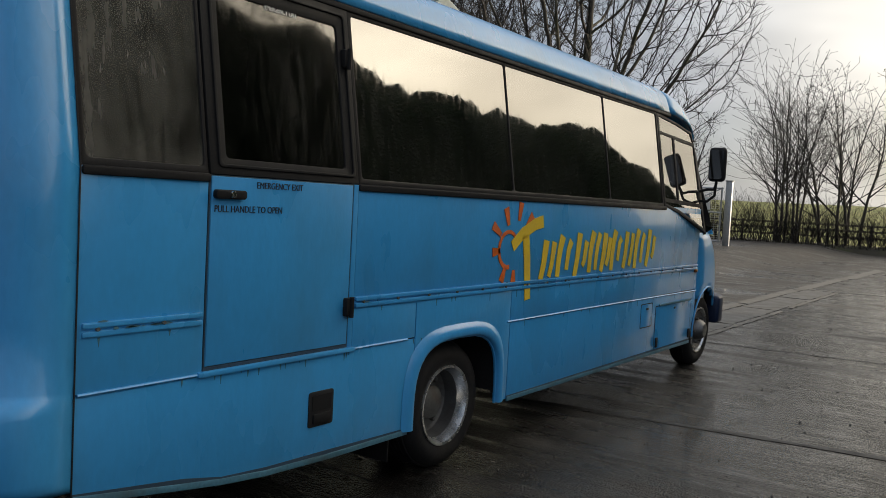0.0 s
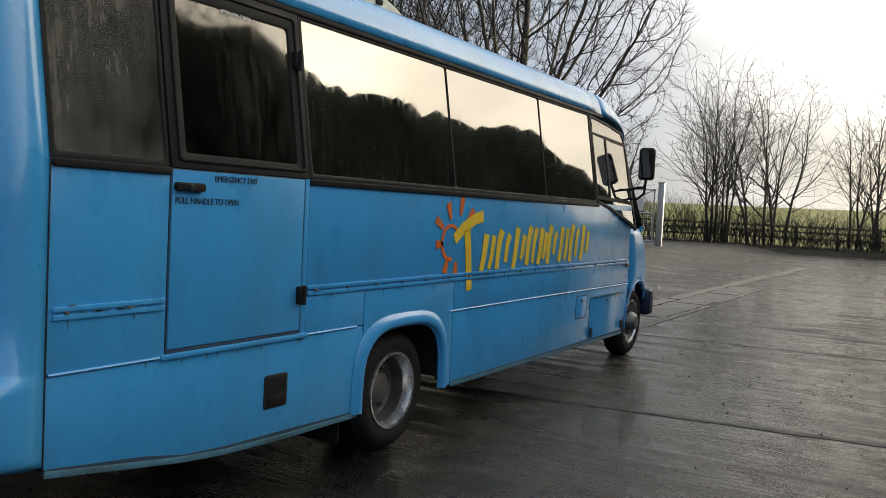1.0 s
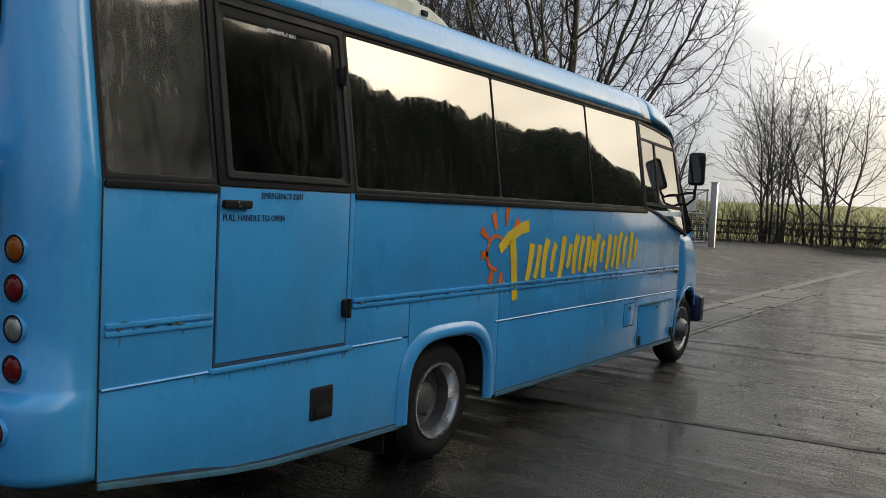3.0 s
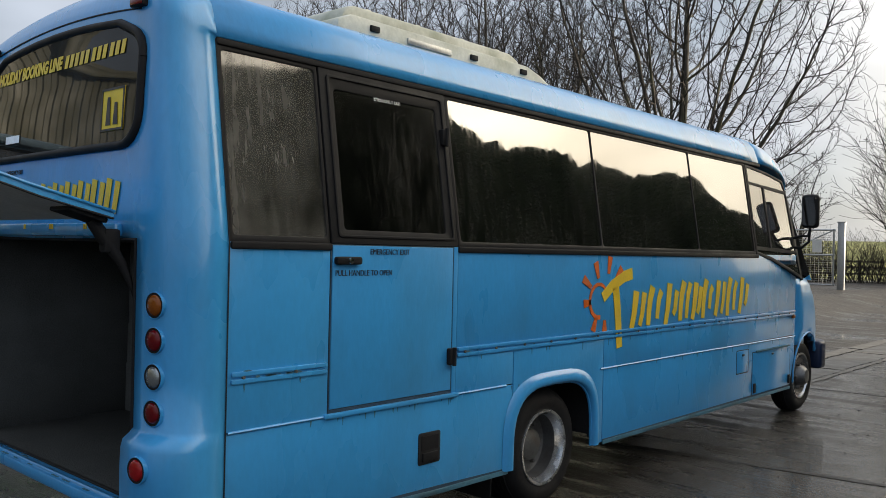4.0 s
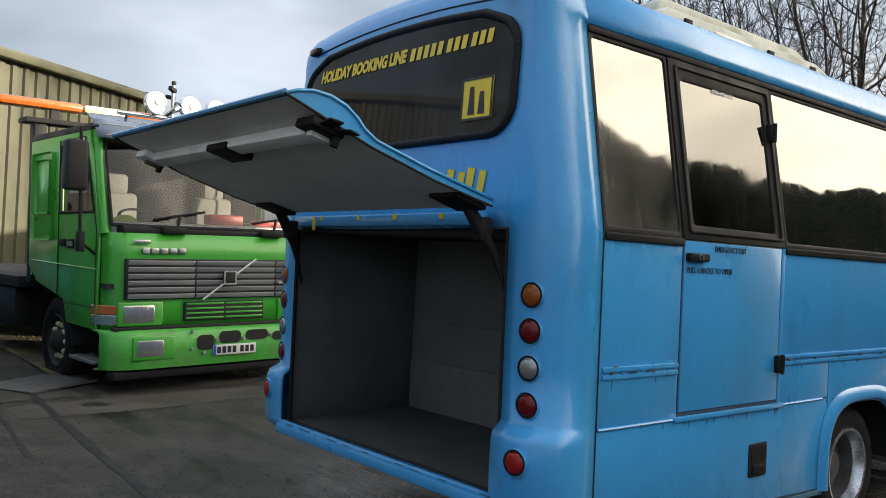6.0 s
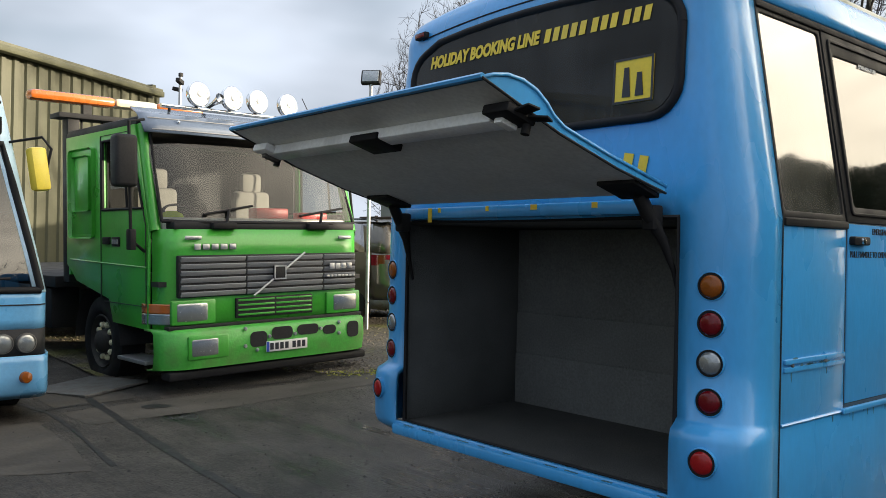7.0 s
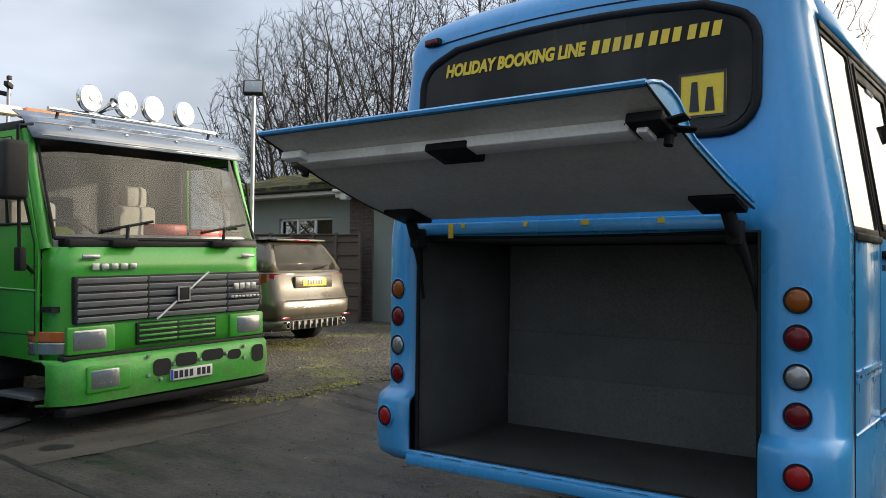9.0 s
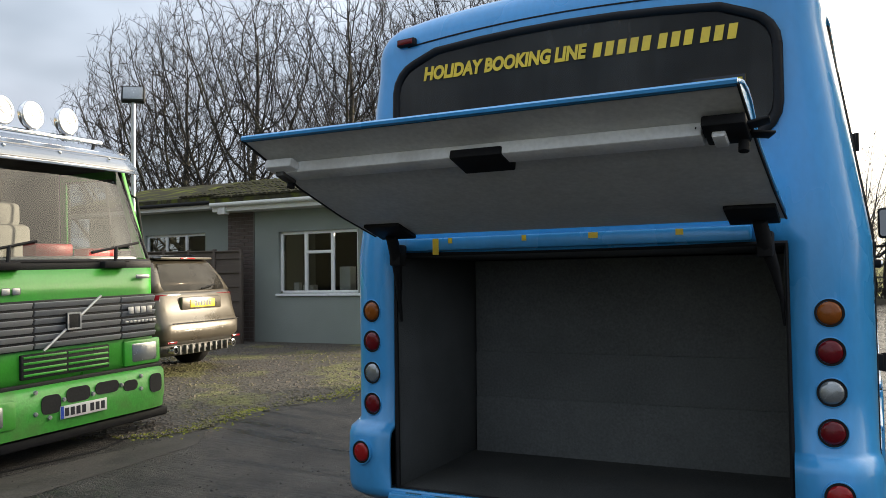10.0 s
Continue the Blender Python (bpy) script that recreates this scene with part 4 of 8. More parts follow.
def front_arch(i, j):
    c = [nose[a][b] for a in (i, i + 1) for b in (j, j + 1)]
    y, z = sum(p[1] for p in c) / 4, sum(p[2] for p in c) / 4
    return (y - FW) ** 2 + (z - 0.40) ** 2 < 0.43 ** 2 and abs(sum(p[0] for p in c) / 4) > 0.95


front = part("front_shell", skin(nose, front_arch), M_BLUE, bus, "blue rounded cab front", smooth=60)
thicken(front, 0.018)
roofnose = []
for k in range(9):
    f = k / 8
    y = 6.3 + 1.06 * math.sin(f * math.pi / 2)
    drop = 0.36 * (1 - math.cos(f * math.pi / 2))
    roofnose.append([(x * (1 - 0.09 * f * f), y - 0.12 * f * (abs(x) / 1.0) ** 2, GUT - 0.10 * f * f + (z - GUT) * (1 - 0.62 * f * f) - drop * 0.35) for x, z in SEC])
thicken(part("roof_front", skin(roofnose), M_BLUE, bus, smooth=60), 0.02)
screen = [[(x * 0.94, 7.32 - 0.14 * (abs(x)) ** 2, 2.36) for x, z in SEC], [(x * 1.01, 7.58 - 0.20 * (abs(x)) ** 2, 1.90) for x, z in SEC], [(x * 1.08, 7.90 - 0.25 * (abs(x)) ** 2, 1.40) for x, z in SEC]]
ob = part("windscreen", skin(screen), M_GLASS_FRONT, bus, smooth=60)
ob.visible_shadow = False
for s in (1, -1):
    part("screen_pillar", tube([(s * 0.93, 7.08, 2.38), (s * 1.02, 7.22, 1.95), (s * 1.115, 7.28, 1.40)], 0.035, 8), M_RUBBER, bus, smooth=60)
    part("front_arch_lip", tube([(s * (HW - 0.002 - 0.20 * max(0, (y - 7.3)) ** 2), y, z) for y, z in [(FW + 0.45 * math.cos(a), 0.40 + 0.45 * math.sin(a)) for a in [radians(d) for d in range(5, 186, 15)]]], 0.010, 6), M_BLUE, bus, smooth=60)
    part("headlamp", moved(box((-0.15, -0.05, -0.09), (0.15, 0.03, 0.09), 0.03), pose(s * 0.80, 8.14, 0.78, 0, 0, -s * 12)), M_LAMP_CLEAR, bus)
part("front_grille", box((-0.55, 8.15, 0.68), (0.55, 8.215, 0.98), 0.02), M_DARK, bus)
bumper = part("front_bumper", box((-0.90, 8.10, 0.42), (0.90, 8.30, 0.68), 0.05), M_BUMPER, bus, "dark blue plastic front bumper")
for s in (1, -1):
    corner = prism([(0.86, 8.29), (1.00, 8.27), (1.10, 8.18), (1.155, 8.04), (1.165, 7.86), (1.10, 7.84), (0.86, 7.86)], 0.30, 0.035)
    part("bumper_corner", moved(corner, Matrix.Translation((0, 0, 0.42)) if s > 0 else MIRROR @ Matrix.Translation((0, 0, 0.42))), M_BUMPER, bumper, smooth=50)

# wing mirror on a looped arm
arm = part("mirror_arm", join(tube([(1.07, 7.0, 1.82), (1.22, 7.0, 1.86), (1.28, 7.0, 1.86), (1.30, 7.0, 1.92), (1.30, 7.0, 2.05)], 0.014, 8), tube([(1.07, 7.0, 1.74), (1.22, 7.0, 1.74), (1.29, 7.0, 1.80), (1.30, 7.0, 1.95)], 0.014, 8), box((1.04, 6.95, 1.72), (1.14, 7.05, 1.84), 0.012)), M_RUBBER, bus, "black wing mirror on a looped arm")
part("mirror_head", box((1.215, 6.96, 1.94), (1.385, 7.05, 2.28), 0.04, 3), M_RUBBER, arm, smooth=50)
part("mirror_glass", plate(rrect(1.235, 1.965, 1.365, 2.255, 0.03), thick=0.004, bevel=0.0), M_MIRROR, arm, smooth=0, m=Matrix(((1, 0, 0, 0), (0, 0, 1, 6.957), (0, 1, 0, 0), (0, 0, 0, 1))))


# wheels
NUT = as_mesh("wheel_nut", lathe([(0, 0.016), (0.03, 0.015), (0.034, 0.0001)], 6))
NUT.materials.append(M_RIM_DARK)


def wheel(y, side, dual):
    x = side * (HW - 0.075)
    W = 0.225
    tyre = lathe([(-W, 0.20), (-W - 0.005, 0.30), (-W + 0.02, 0.355), (-W + 0.05, WR), (-0.06, WR), (-0.02, 0.362), (0.004, 0.325), (0.006, 0.275), (-0.006, 0.245), (-0.03, 0.238)], 48)
    if side < 0:
        moved(tyre, MIRROR)
    T = part("tyre", moved(tyre, Matrix.Translation((x, y, WR))), M_TYRE, bus, "worn black tyre on a dirty silver rim", smooth=50)
    deep = -0.155 if dual else -0.02
    rim = lathe([(-0.010, 0.246), (0.004, 0.242), (0.0, 0.226), (-0.03, 0.214), (-0.06, 0.205)], 40)
    dish = lathe([(-0.058, 0.206), (deep + 0.01, 0.195), (deep, 0.175), (deep - 0.004, 0.10), (deep, 0.095)], 40)
    hubp = [(deep, 0.105), (deep + 0.05, 0.10), (deep + 0.075, 0.07), (deep + 0.078, 0.0001)] if dual else [(deep, 0.12), (deep + 0.05, 0.105), (deep + 0.085, 0.07), (deep + 0.09, 0.0001)]
    hub = lathe(hubp, 24)
    for k in range(6):
        a = 2 * math.pi * k / 6
        nut = new("wheel_nut", NUT)
        nut.parent = T
        nut.matrix_local = Matrix.Translation((x + side * deep, y + 0.14 * math.cos(a), WR + 0.14 * math.sin(a))) @ Matrix.Rotation(0 if side > 0 else math.pi, 4, "Z")
    for nm, bm, mt in (("rim", rim, M_RIM), ("wheel_dish", dish, M_DISH), ("hub", hub, M_RIM_DARK if dual else M_DISH)):
        if side < 0:
            moved(bm, MIRROR)
        part(nm, moved(bm, Matrix.Translation((x, y, WR))), mt, T, smooth=40)
    tread = bmesh.new()
    for k in range(4):
        r = WR + 0.0015
        tread = join(tread, lathe([(-W + 0.045 + 0.035 * k, r - 0.006), (-W + 0.049 + 0.035 * k, r + 0.001), (-W + 0.066 + 0.035 * k, r + 0.001), (-W + 0.070 + 0.035 * k, r - 0.006)], 40))
    if side < 0:
        moved(tread, MIRROR)
    part("tread", moved(tread, Matrix.Translation((x, y, WR))), M_TYRE, T)
    if dual:
        inner = lathe([(-W, 0.22), (-W - 0.005, 0.33), (-W + 0.03, WR), (-0.04, WR), (0.0, 0.33), (0.0, 0.22)], 32)
        if side < 0:
            moved(inner, MIRROR)
        part("inner_tyre", moved(inner, Matrix.Translation((x - side * 0.25, y, WR))), M_TYRE, T)
    well = lathe([(0.02, 0.47), (-0.52, 0.47), (-0.52, 0.05)], 24)
    if side < 0:
        moved(well, MIRROR)
    if dual:
        well = skin([[(side * (HW - 0.02), a, b), (side * (HW - 0.60), a, b)] for a, b in arch(y, 0.47, 0.40)])
    else:
        well = skin([[(side * (HW - 0.12), y + 0.46 * math.cos(a), 0.38 + 0.46 * math.sin(a)), (side * (HW - 0.62), y + 0.46 * math.cos(a), 0.38 + 0.46 * math.sin(a))] for a in [radians(d) for d in range(0, 181, 15)]])
    part("wheel_well", well, M_DARK, bus)


for s in (1, -1):
    wheel(RW, s, True)
    wheel(FW, s, False)
part("chassis", join(box((-0.95, 0.30, 0.48), (0.95, 2.15, 0.54)), box((-0.62, 0.35, 0.38), (0.62, 7.6, 0.53), 0.02), box((-1.10, 3.35, 0.50), (1.10, 6.95, 0.58)), tube([(-0.9, RW, WR), (0.9, RW, WR)], 0.07), tube([(-0.9, FW, WR), (0.9, FW, WR)], 0.05)), M_DARK, bus)
part("mud_flap", box((0.72, 2.20, 0.14), (1.06, 2.215, 0.42), 0.004), M_RUBBER, bus)
part("mud_flap", box((-1.06, 2.20, 0.14), (-0.72, 2.215, 0.42), 0.004), M_RUBBER, bus)

# saloon: floor, lining, seats, parcel racks
part("saloon_floor", box((-1.10, 1.90, 0.94), (1.10, 7.0, 0.98)), M_TRIM_IN, bus)
part("saloon_ceiling", box((-0.92, 0.32, 2.62), (0.92, 6.6, 2.64)), M_TRIM_IN, bus)
part("rear_bulkhead", box((-1.06, 0.29, 1.69), (1.06, 0.31, 2.05)), M_TRIM_IN, bus)
for s in (1, -1):
    part("parcel_rack", box((s * 0.78 - 0.16, 0.4, 2.36), (s * 0.78 + 0.16, 6.0, 2.41), 0.02), M_TRIM_IN, bus)


def seat_pair(x, y, mt):
    st = part("passenger_seat", join(box((x - 0.42, y, 1.34), (x + 0.42, y + 0.42, 1.46), 0.05), box((x - 0.42, y - 0.09, 1.42), (x - 0.01, y + 0.05, 2.12), 0.06), box((x + 0.01, y - 0.09, 1.42), (x + 0.42, y + 0.05, 2.12), 0.06)), mt, bus, smooth=50)
    part("seat_frame", join(box((x - 0.35, y + 0.1, 0.98), (x - 0.31, y + 0.3, 1.35)), box((x + 0.31, y + 0.1, 0.98), (x + 0.35, y + 0.3, 1.35))), M_DARK, st)


for k in range(5):
    for s in (1, -1):
        seat_pair(s * 0.64, 2.02 + 0.80 * k, M_SEAT_RED if k == 0 else M_SEAT)
for s in (1, -1):
    part("rear_bench", join(box((s * 0.55 - 0.42, 0.50, 1.68), (s * 0.55 + 0.42, 0.64, 2.22), 0.06), box((s * 0.55 - 0.42, 0.60, 1.675), (s * 0.55 + 0.42, 1.05, 1.76), 0.04)), M_SEAT_RED, bus, smooth=50)
part("driver_seat", join(box((0.35, 6.2, 1.25), (0.85, 6.7, 1.40), 0.06), box((0.37, 6.1, 1.38), (0.83, 6.26, 2.0), 0.07)), M_SEAT, bus)
part("steering_wheel", moved(lathe([(0.0, 0.20), (0.015, 0.215), (0.0, 0.23), (-0.015, 0.215), (0.0, 0.20)], 24, "z"), pose(0.6, 6.95, 1.65, -35)), M_RUBBER, bus)
part("dashboard", box((-1.0, 7.1, 1.15), (1.0, 7.6, 1.40), 0.05), M_DARK, bus)

# roof unit: sloped ends, a stepped lid with a rolled edge, side grille and catches
YZ = Matrix(((0, 0, 1, 0), (1, 0, 0, 0), (0, 1, 0, 0), (0, 0, 0, 1)))
pod = part("roof_air_unit", prism([(1.29, 2.76), (1.31, 2.93), (1.42, 2.975), (3.10, 2.975), (3.27, 2.93), (3.50, 2.83), (3.50, 2.76)], 1.22, 0.025), M_CREAM, bus, "weathered cream fibreglass roof air unit", m=Matrix.Translation((-0.61, 0, 0)) @ YZ, smooth=40)
part("unit_lid", prism([(1.40, 2.96), (1.43, 3.03), (1.50, 3.055), (2.98, 3.055), (3.08, 3.02), (3.14, 2.96)], 1.06, 0.02), M_CREAM, pod, m=Matrix.Translation((-0.53, 0, 0)) @ YZ, smooth=40)
part("unit_rib", join(*[box((-0.50, y, 3.05), (0.50, y + 0.04, 3.066), 0.006) for y in (1.62, 2.05, 2.48, 2.86)]), M_CREAM, pod)
for s in (1, -1):
    part("unit_vent", box((s * 0.61 - 0.010, 1.86, 2.885), (s * 0.61 + 0.010, 2.26, 2.925), 0.004), M_STEEL, pod)
    part("unit_seam", box((s * 0.61 - 0.005, 1.33, 2.838), (s * 0.61 + 0.005, 3.44, 2.846)), M_STAIN, pod)
    for y in (1.55, 2.45, 3.0):
        part("unit_catch", box((s * 0.61 - 0.015, y, 2.90), (s * 0.61 + 0.015, y + 0.07, 2.935), 0.004), M_RUBBER, pod)

# ---------------------------------------------------------------- ground
M_CONC = bpy.data.materials.new("wet_ribbed_concrete")
M_CONC.use_nodes = True
t = M_CONC.node_tree
b = t.nodes["Principled BSDF"]
geo = t.nodes.new("ShaderNodeNewGeometry")


def tnoise(tree, vec, s, d=5.0, rough=0.55, sc=None):
    n = tree.nodes.new("ShaderNodeTexNoise")
    n.inputs["Scale"].default_value, n.inputs["Detail"].default_value, n.inputs["Roughness"].default_value = s, d, rough
    if sc:
        mp = tree.nodes.new("ShaderNodeMapping")
        mp.inputs["Scale"].default_value = sc
        tree.links.new(vec, mp.inputs["Vector"])
        vec = mp.outputs[0]
    tree.links.new(vec, n.inputs["Vector"])
    return n.outputs[0]


def trange(tree, v, a, b_, c, d):
    n = tree.nodes.new("ShaderNodeMapRange")
    for k, x in zip(("From Min", "From Max", "To Min", "To Max"), (a, b_, c, d)):
        n.inputs[k].default_value = x
    tree.links.new(v, n.inputs["Value"])
    return n.outputs[0]


def tmath(tree, op, x, y):
    n = tree.nodes.new("ShaderNodeMath")
    n.operation = op
    for i, v in enumerate((x, y)):
        if isinstance(v, (int, float)):
            n.inputs[i].default_value = v
        else:
            tree.links.new(v, n.inputs[i])
    return n.outputs[0]


def tmix(tree, f, a, c):
    n = tree.nodes.new("ShaderNodeMix")
    n.data_type = "RGBA"
    for i, v in ((0, f), (6, a), (7, c)):
        if isinstance(v, tuple):
            n.inputs[i].default_value = (*v, 1)
        elif isinstance(v, (int, float)):
            n.inputs[i].default_value = v
        else:
            tree.links.new(v, n.inputs[i])
    return n.outputs[2]


P = geo.outputs["Position"]
sx = t.nodes.new("ShaderNodeSeparateXYZ")
t.links.new(P, sx.inputs[0])
# water lies on the side of the yard away from the house
streaks = tnoise(t, P, 1.0, 4.0, 0.6, (0.22, 3.2, 1.0))
pool = tmath(t, "ADD", tnoise(t, P, 0.55, 6.0), trange(t, sx.outputs["X"], -3.6, 1.4, -0.13, 0.12))
pool = tmath(t, "ADD", pool, trange(t, streaks, 0.3, 0.7, -0.20, 0.17))
wet = trange(t, pool, 0.40, 0.62, 0.0, 1.0)
grit = tnoise(t, P, 55.0, 3.0)
ribs = tnoise(t, P, 1.0, 3.0, 0.6, (0.9, 26.0, 1.0))
blot = tnoise(t, P, 3.0, 6.0, 0.65)
dry = tmix(t, trange(t, blot, 0.35, 0.65, 0.0, 1.0), (0.026, 0.0235, 0.020), (0.075, 0.066, 0.056))
col = tmix(t, wet, dry, (0.0050, 0.0046, 0.0042))
col = tmix(t, trange(t, grit, 0.55, 0.75, 0.0, 0.45), col, (0.009, 0.008, 0.0075))
col = tmix(t, trange(t, ribs, 0.42, 0.62, 0.0, 0.45), col, (0.030, 0.027, 0.023))
peb = t.nodes.new("ShaderNodeTexVoronoi")
peb.inputs["Scale"].default_value = 75.0
t.links.new(P, peb.inputs["Vector"])
pebble = tmath(t, "MULTIPLY", peb.outputs["Distance"], trange(t, blot, 0.36, 0.56, 0.15, 1.0))
cell = t.nodes.new("ShaderNodeSeparateColor")
t.links.new(peb.outputs["Color"], cell.inputs[0])
col = tmix(t, trange(t, cell.outputs[0], 0.55, 1.0, 0.0, 0.55), col, (0.085, 0.075, 0.063))
col = tmix(t, trange(t, cell.outputs[1], 0.6, 1.0, 0.0, 0.7), col, (0.006, 0.0055, 0.005))
stain = tnoise(t, P, 1.3, 7.0, 0.7)
col = tmix(t, trange(t, stain, 0.50, 0.62, 0.0, 0.55), col, (0.010, 0.009, 0.008))
col = tmix(t, trange(t, tnoise(t, P, 0.8, 7.0, 0.65), 0.54, 0.66, 0.0, 0.35), col, (0.085, 0.080, 0.072))
speck = tnoise(t, P, 130.0, 2.0)
col = tmix(t, trange(t, speck, 0.60, 0.72, 0.0, 0.5), col, (0.075, 0.068, 0.060))
col = tmix(t, tmath(t, "MULTIPLY", wet, 0.55), col, (0.004, 0.0037, 0.0034))
t.links.new(col, b.inputs["Base Color"])
# a broken film of water over the wet part
film = tmath(t, "MULTIPLY", wet, trange(t, tmath(t, "ADD", tmath(t, "MULTIPLY", ribs, 0.6), tmath(t, "MULTIPLY", grit, 0.6)), 0.46, 0.72, 0.42, 0.03))
t.links.new(film, b.inputs["Coat Weight"])
b.inputs["Coat Roughness"].default_value, b.inputs["Coat IOR"].default_value = 0.10, 1.34
b.inputs["Specular IOR Level"].default_value = 0.24
t.links.new(trange(t, tmath(t, "ADD", wet, tmath(t, "MULTIPLY", blot, 0.6)), 0.2, 1.4, 0.62, 0.13), b.inputs["Roughness"])
bp = t.nodes.new("ShaderNodeBump")
bp.inputs["Strength"].default_value, bp.inputs["Distance"].default_value = 1.0, 0.011
t.links.new(tmath(t, "ADD", tmath(t, "MULTIPLY", ribs, 1.0), tmath(t, "ADD", tmath(t, "MULTIPLY", grit, 0.6), tmath(t, "MULTIPLY", pebble, -0.8))), bp.inputs["Height"])
t.links.new(bp.outputs[0], b.inputs["Normal"])

M_GRAVEL = bpy.data.materials.new("mossy_gravel")
M_GRAVEL.use_nodes = True
t = M_GRAVEL.node_tree
b = t.nodes["Principled BSDF"]
geo = t.nodes.new("ShaderNodeNewGeometry")
P = geo.outputs["Position"]
vor = t.nodes.new("ShaderNodeTexVoronoi")
vor.inputs["Scale"].default_value = 22.0
t.links.new(P, vor.inputs["Vector"])
stone = tmix(t, vor.outputs["Distance"], (0.088, 0.073, 0.054), (0.020, 0.0165, 0.013))
moss = trange(t, tnoise(t, P, 1.1, 6.0), 0.52, 0.62, 0.0, 0.6)
col = tmix(t, moss, stone, (0.14, 0.14, 0.026))
t.links.new(col, b.inputs["Base Color"])
b.inputs["Roughness"].default_value = 0.8
bp = t.nodes.new("ShaderNodeBump")
bp.inputs["Strength"].default_value, bp.inputs["Distance"].default_value = 1.0, 0.02
t.links.new(tmath(t, "ADD", vor.outputs["Distance"], tnoise(t, P, 20.0)), bp.inputs["Height"])
t.links.new(bp.outputs[0], b.inputs["Normal"])

M_GRASS = mat("rough_pasture", (0.15, 0.16, 0.045), 0.9, var=0.35, scale=0.25, fine=3.0, dirt=(0.20, 0.17, 0.06), dirt_amount=0.5, dirt_scale=0.06, spec=0.2)
M_JOINT = mat("dark_joint_filler", (0.005, 0.0047, 0.0045), 0.6, var=0.35, scale=6, fine=60, bump=0.003)


def gravel_edge(y):
    """The line where concrete ends and the gravel yard begins."""
    return -6.1 + 1.1 * smooth01(1.0, 2.8, y) + 0.12 * max(0.0, y - 3.2) + 0.05 * math.sin(2.9 * y)


bm = bmesh.new()
xs = [-400, -200, -100, -60, -40, -30, -24] + [-20 + 0.5 * i for i in range(61)] + [11, 12, 14, 17, 20, 25, 30, 40, 60, 100, 200, 400]
ys = [-400, -200, -100, -60, -40, -30, -20, -15, -12] + [-10 + 0.5 * i for i in range(73)] + [27, 28, 30, 32, 34, 36, 38, 41, 44, 50, 60, 80, 110, 150, 220, 320, 450, 700]


def far_lift(x, y):
    return lift(x, y) + 0.012 * max(0, y - 60) + (5.0 * smooth01(90, 420, y) if y > 90 else 0)


vv = [[bm.verts.new((x, y, far_lift(x, y))) for y in ys] for x in xs]
for i in range(len(xs) - 1):
    for j in range(len(ys) - 1):
        f = bm.faces.new((vv[i][j], vv[i + 1][j], vv[i + 1][j + 1], vv[i][j + 1]))
        cx, cy = (xs[i] + xs[i + 1]) / 2, (ys[j] + ys[j + 1]) / 2
        f.material_index = 2 if cy > 50 or cx > 14 or cx < -30 or cy < -30 else 0
me = as_mesh("ground", bm)
shade(me, 60)
for mt in (M_CONC, M_GRAVEL, M_GRASS):
    me.materials.append(mt)
ground = tagged(new("ground", me), "wet dark concrete yard with pasture beyond", "ground", kind="structure")

# gravel sheet in front of the house, a little proud of the concrete, with a broken edge
bm = bmesh.new()
rows = []
for i in range(81):
    y = 0.2 + 13.2 * i / 80
    x0 = gravel_edge(y) + 0.14 * noise.noise((y * 2.3, 0, 0)) + 0.05 * noise.noise((y * 9.0, 4, 0))
    rows.append([bm.verts.new((x0 + (-20 - x0) * (k / 24) ** 1.3, y, far_lift(x0 + (-20 - x0) * (k / 24) ** 1.3, y) + (0.012 + 0.02 * noise.noise((y * 1.5, k * 0.9, 3)) ** 2 if k else 0.002))) for k in range(25)])
for a, c in zip(rows, rows[1:]):
    for k in range(24):
        bm.faces.new((a[k], c[k], c[k + 1], a[k + 1]))
bmesh.ops.recalc_face_normals(bm, faces=bm.faces)
single("gravel_yard", bm, M_GRAVEL, "mossy gravel parking strip before the bungalow", "gravel", kind="structure")


# concrete slabs of the yard: raised edges are told apart by dark joints
def joint(pts, w=0.03, name="slab_joint"):
    bm = bmesh.new()
    left, right = [], []
    rj = random.Random(int(abs(pts[0][0] * 91 + pts[0][1] * 37)))
    dens = []
    for (x0, y0), (x1, y1) in zip(pts, pts[1:]):
        n = max(2, int(math.hypot(x1 - x0, y1 - y0) / 0.25))
        dens += [(x0 + (x1 - x0) * k / n, y0 + (y1 - y0) * k / n) for k in range(n)]
    dens.append(pts[-1])
    for k, (x, y) in enumerate(dens):
        a, c = dens[max(k - 1, 0)], dens[min(k + 1, len(dens) - 1)]
        dx, dy = c[0] - a[0], c[1] - a[1]
        L = math.hypot(dx, dy) or 1
        ww = w * rj.uniform(0.7, 1.3) / 2
        x, y = x + rj.uniform(-0.008, 0.008), y + rj.uniform(-0.008, 0.008)
        left.append(bm.verts.new((x - dy / L * ww, y + dx / L * ww, far_lift(x, y) + 0.004)))
        right.append(bm.verts.new((x + dy / L * ww, y - dx / L * ww, far_lift(x, y) + 0.004)))
    for k in range(len(dens) - 1):
        bm.faces.new((left[k], right[k], right[k + 1], left[k + 1]))
    bmesh.ops.recalc_face_normals(bm, faces=bm.faces)
    ob = part(name, bm, M_JOINT, ground, smooth=0)
    return ob


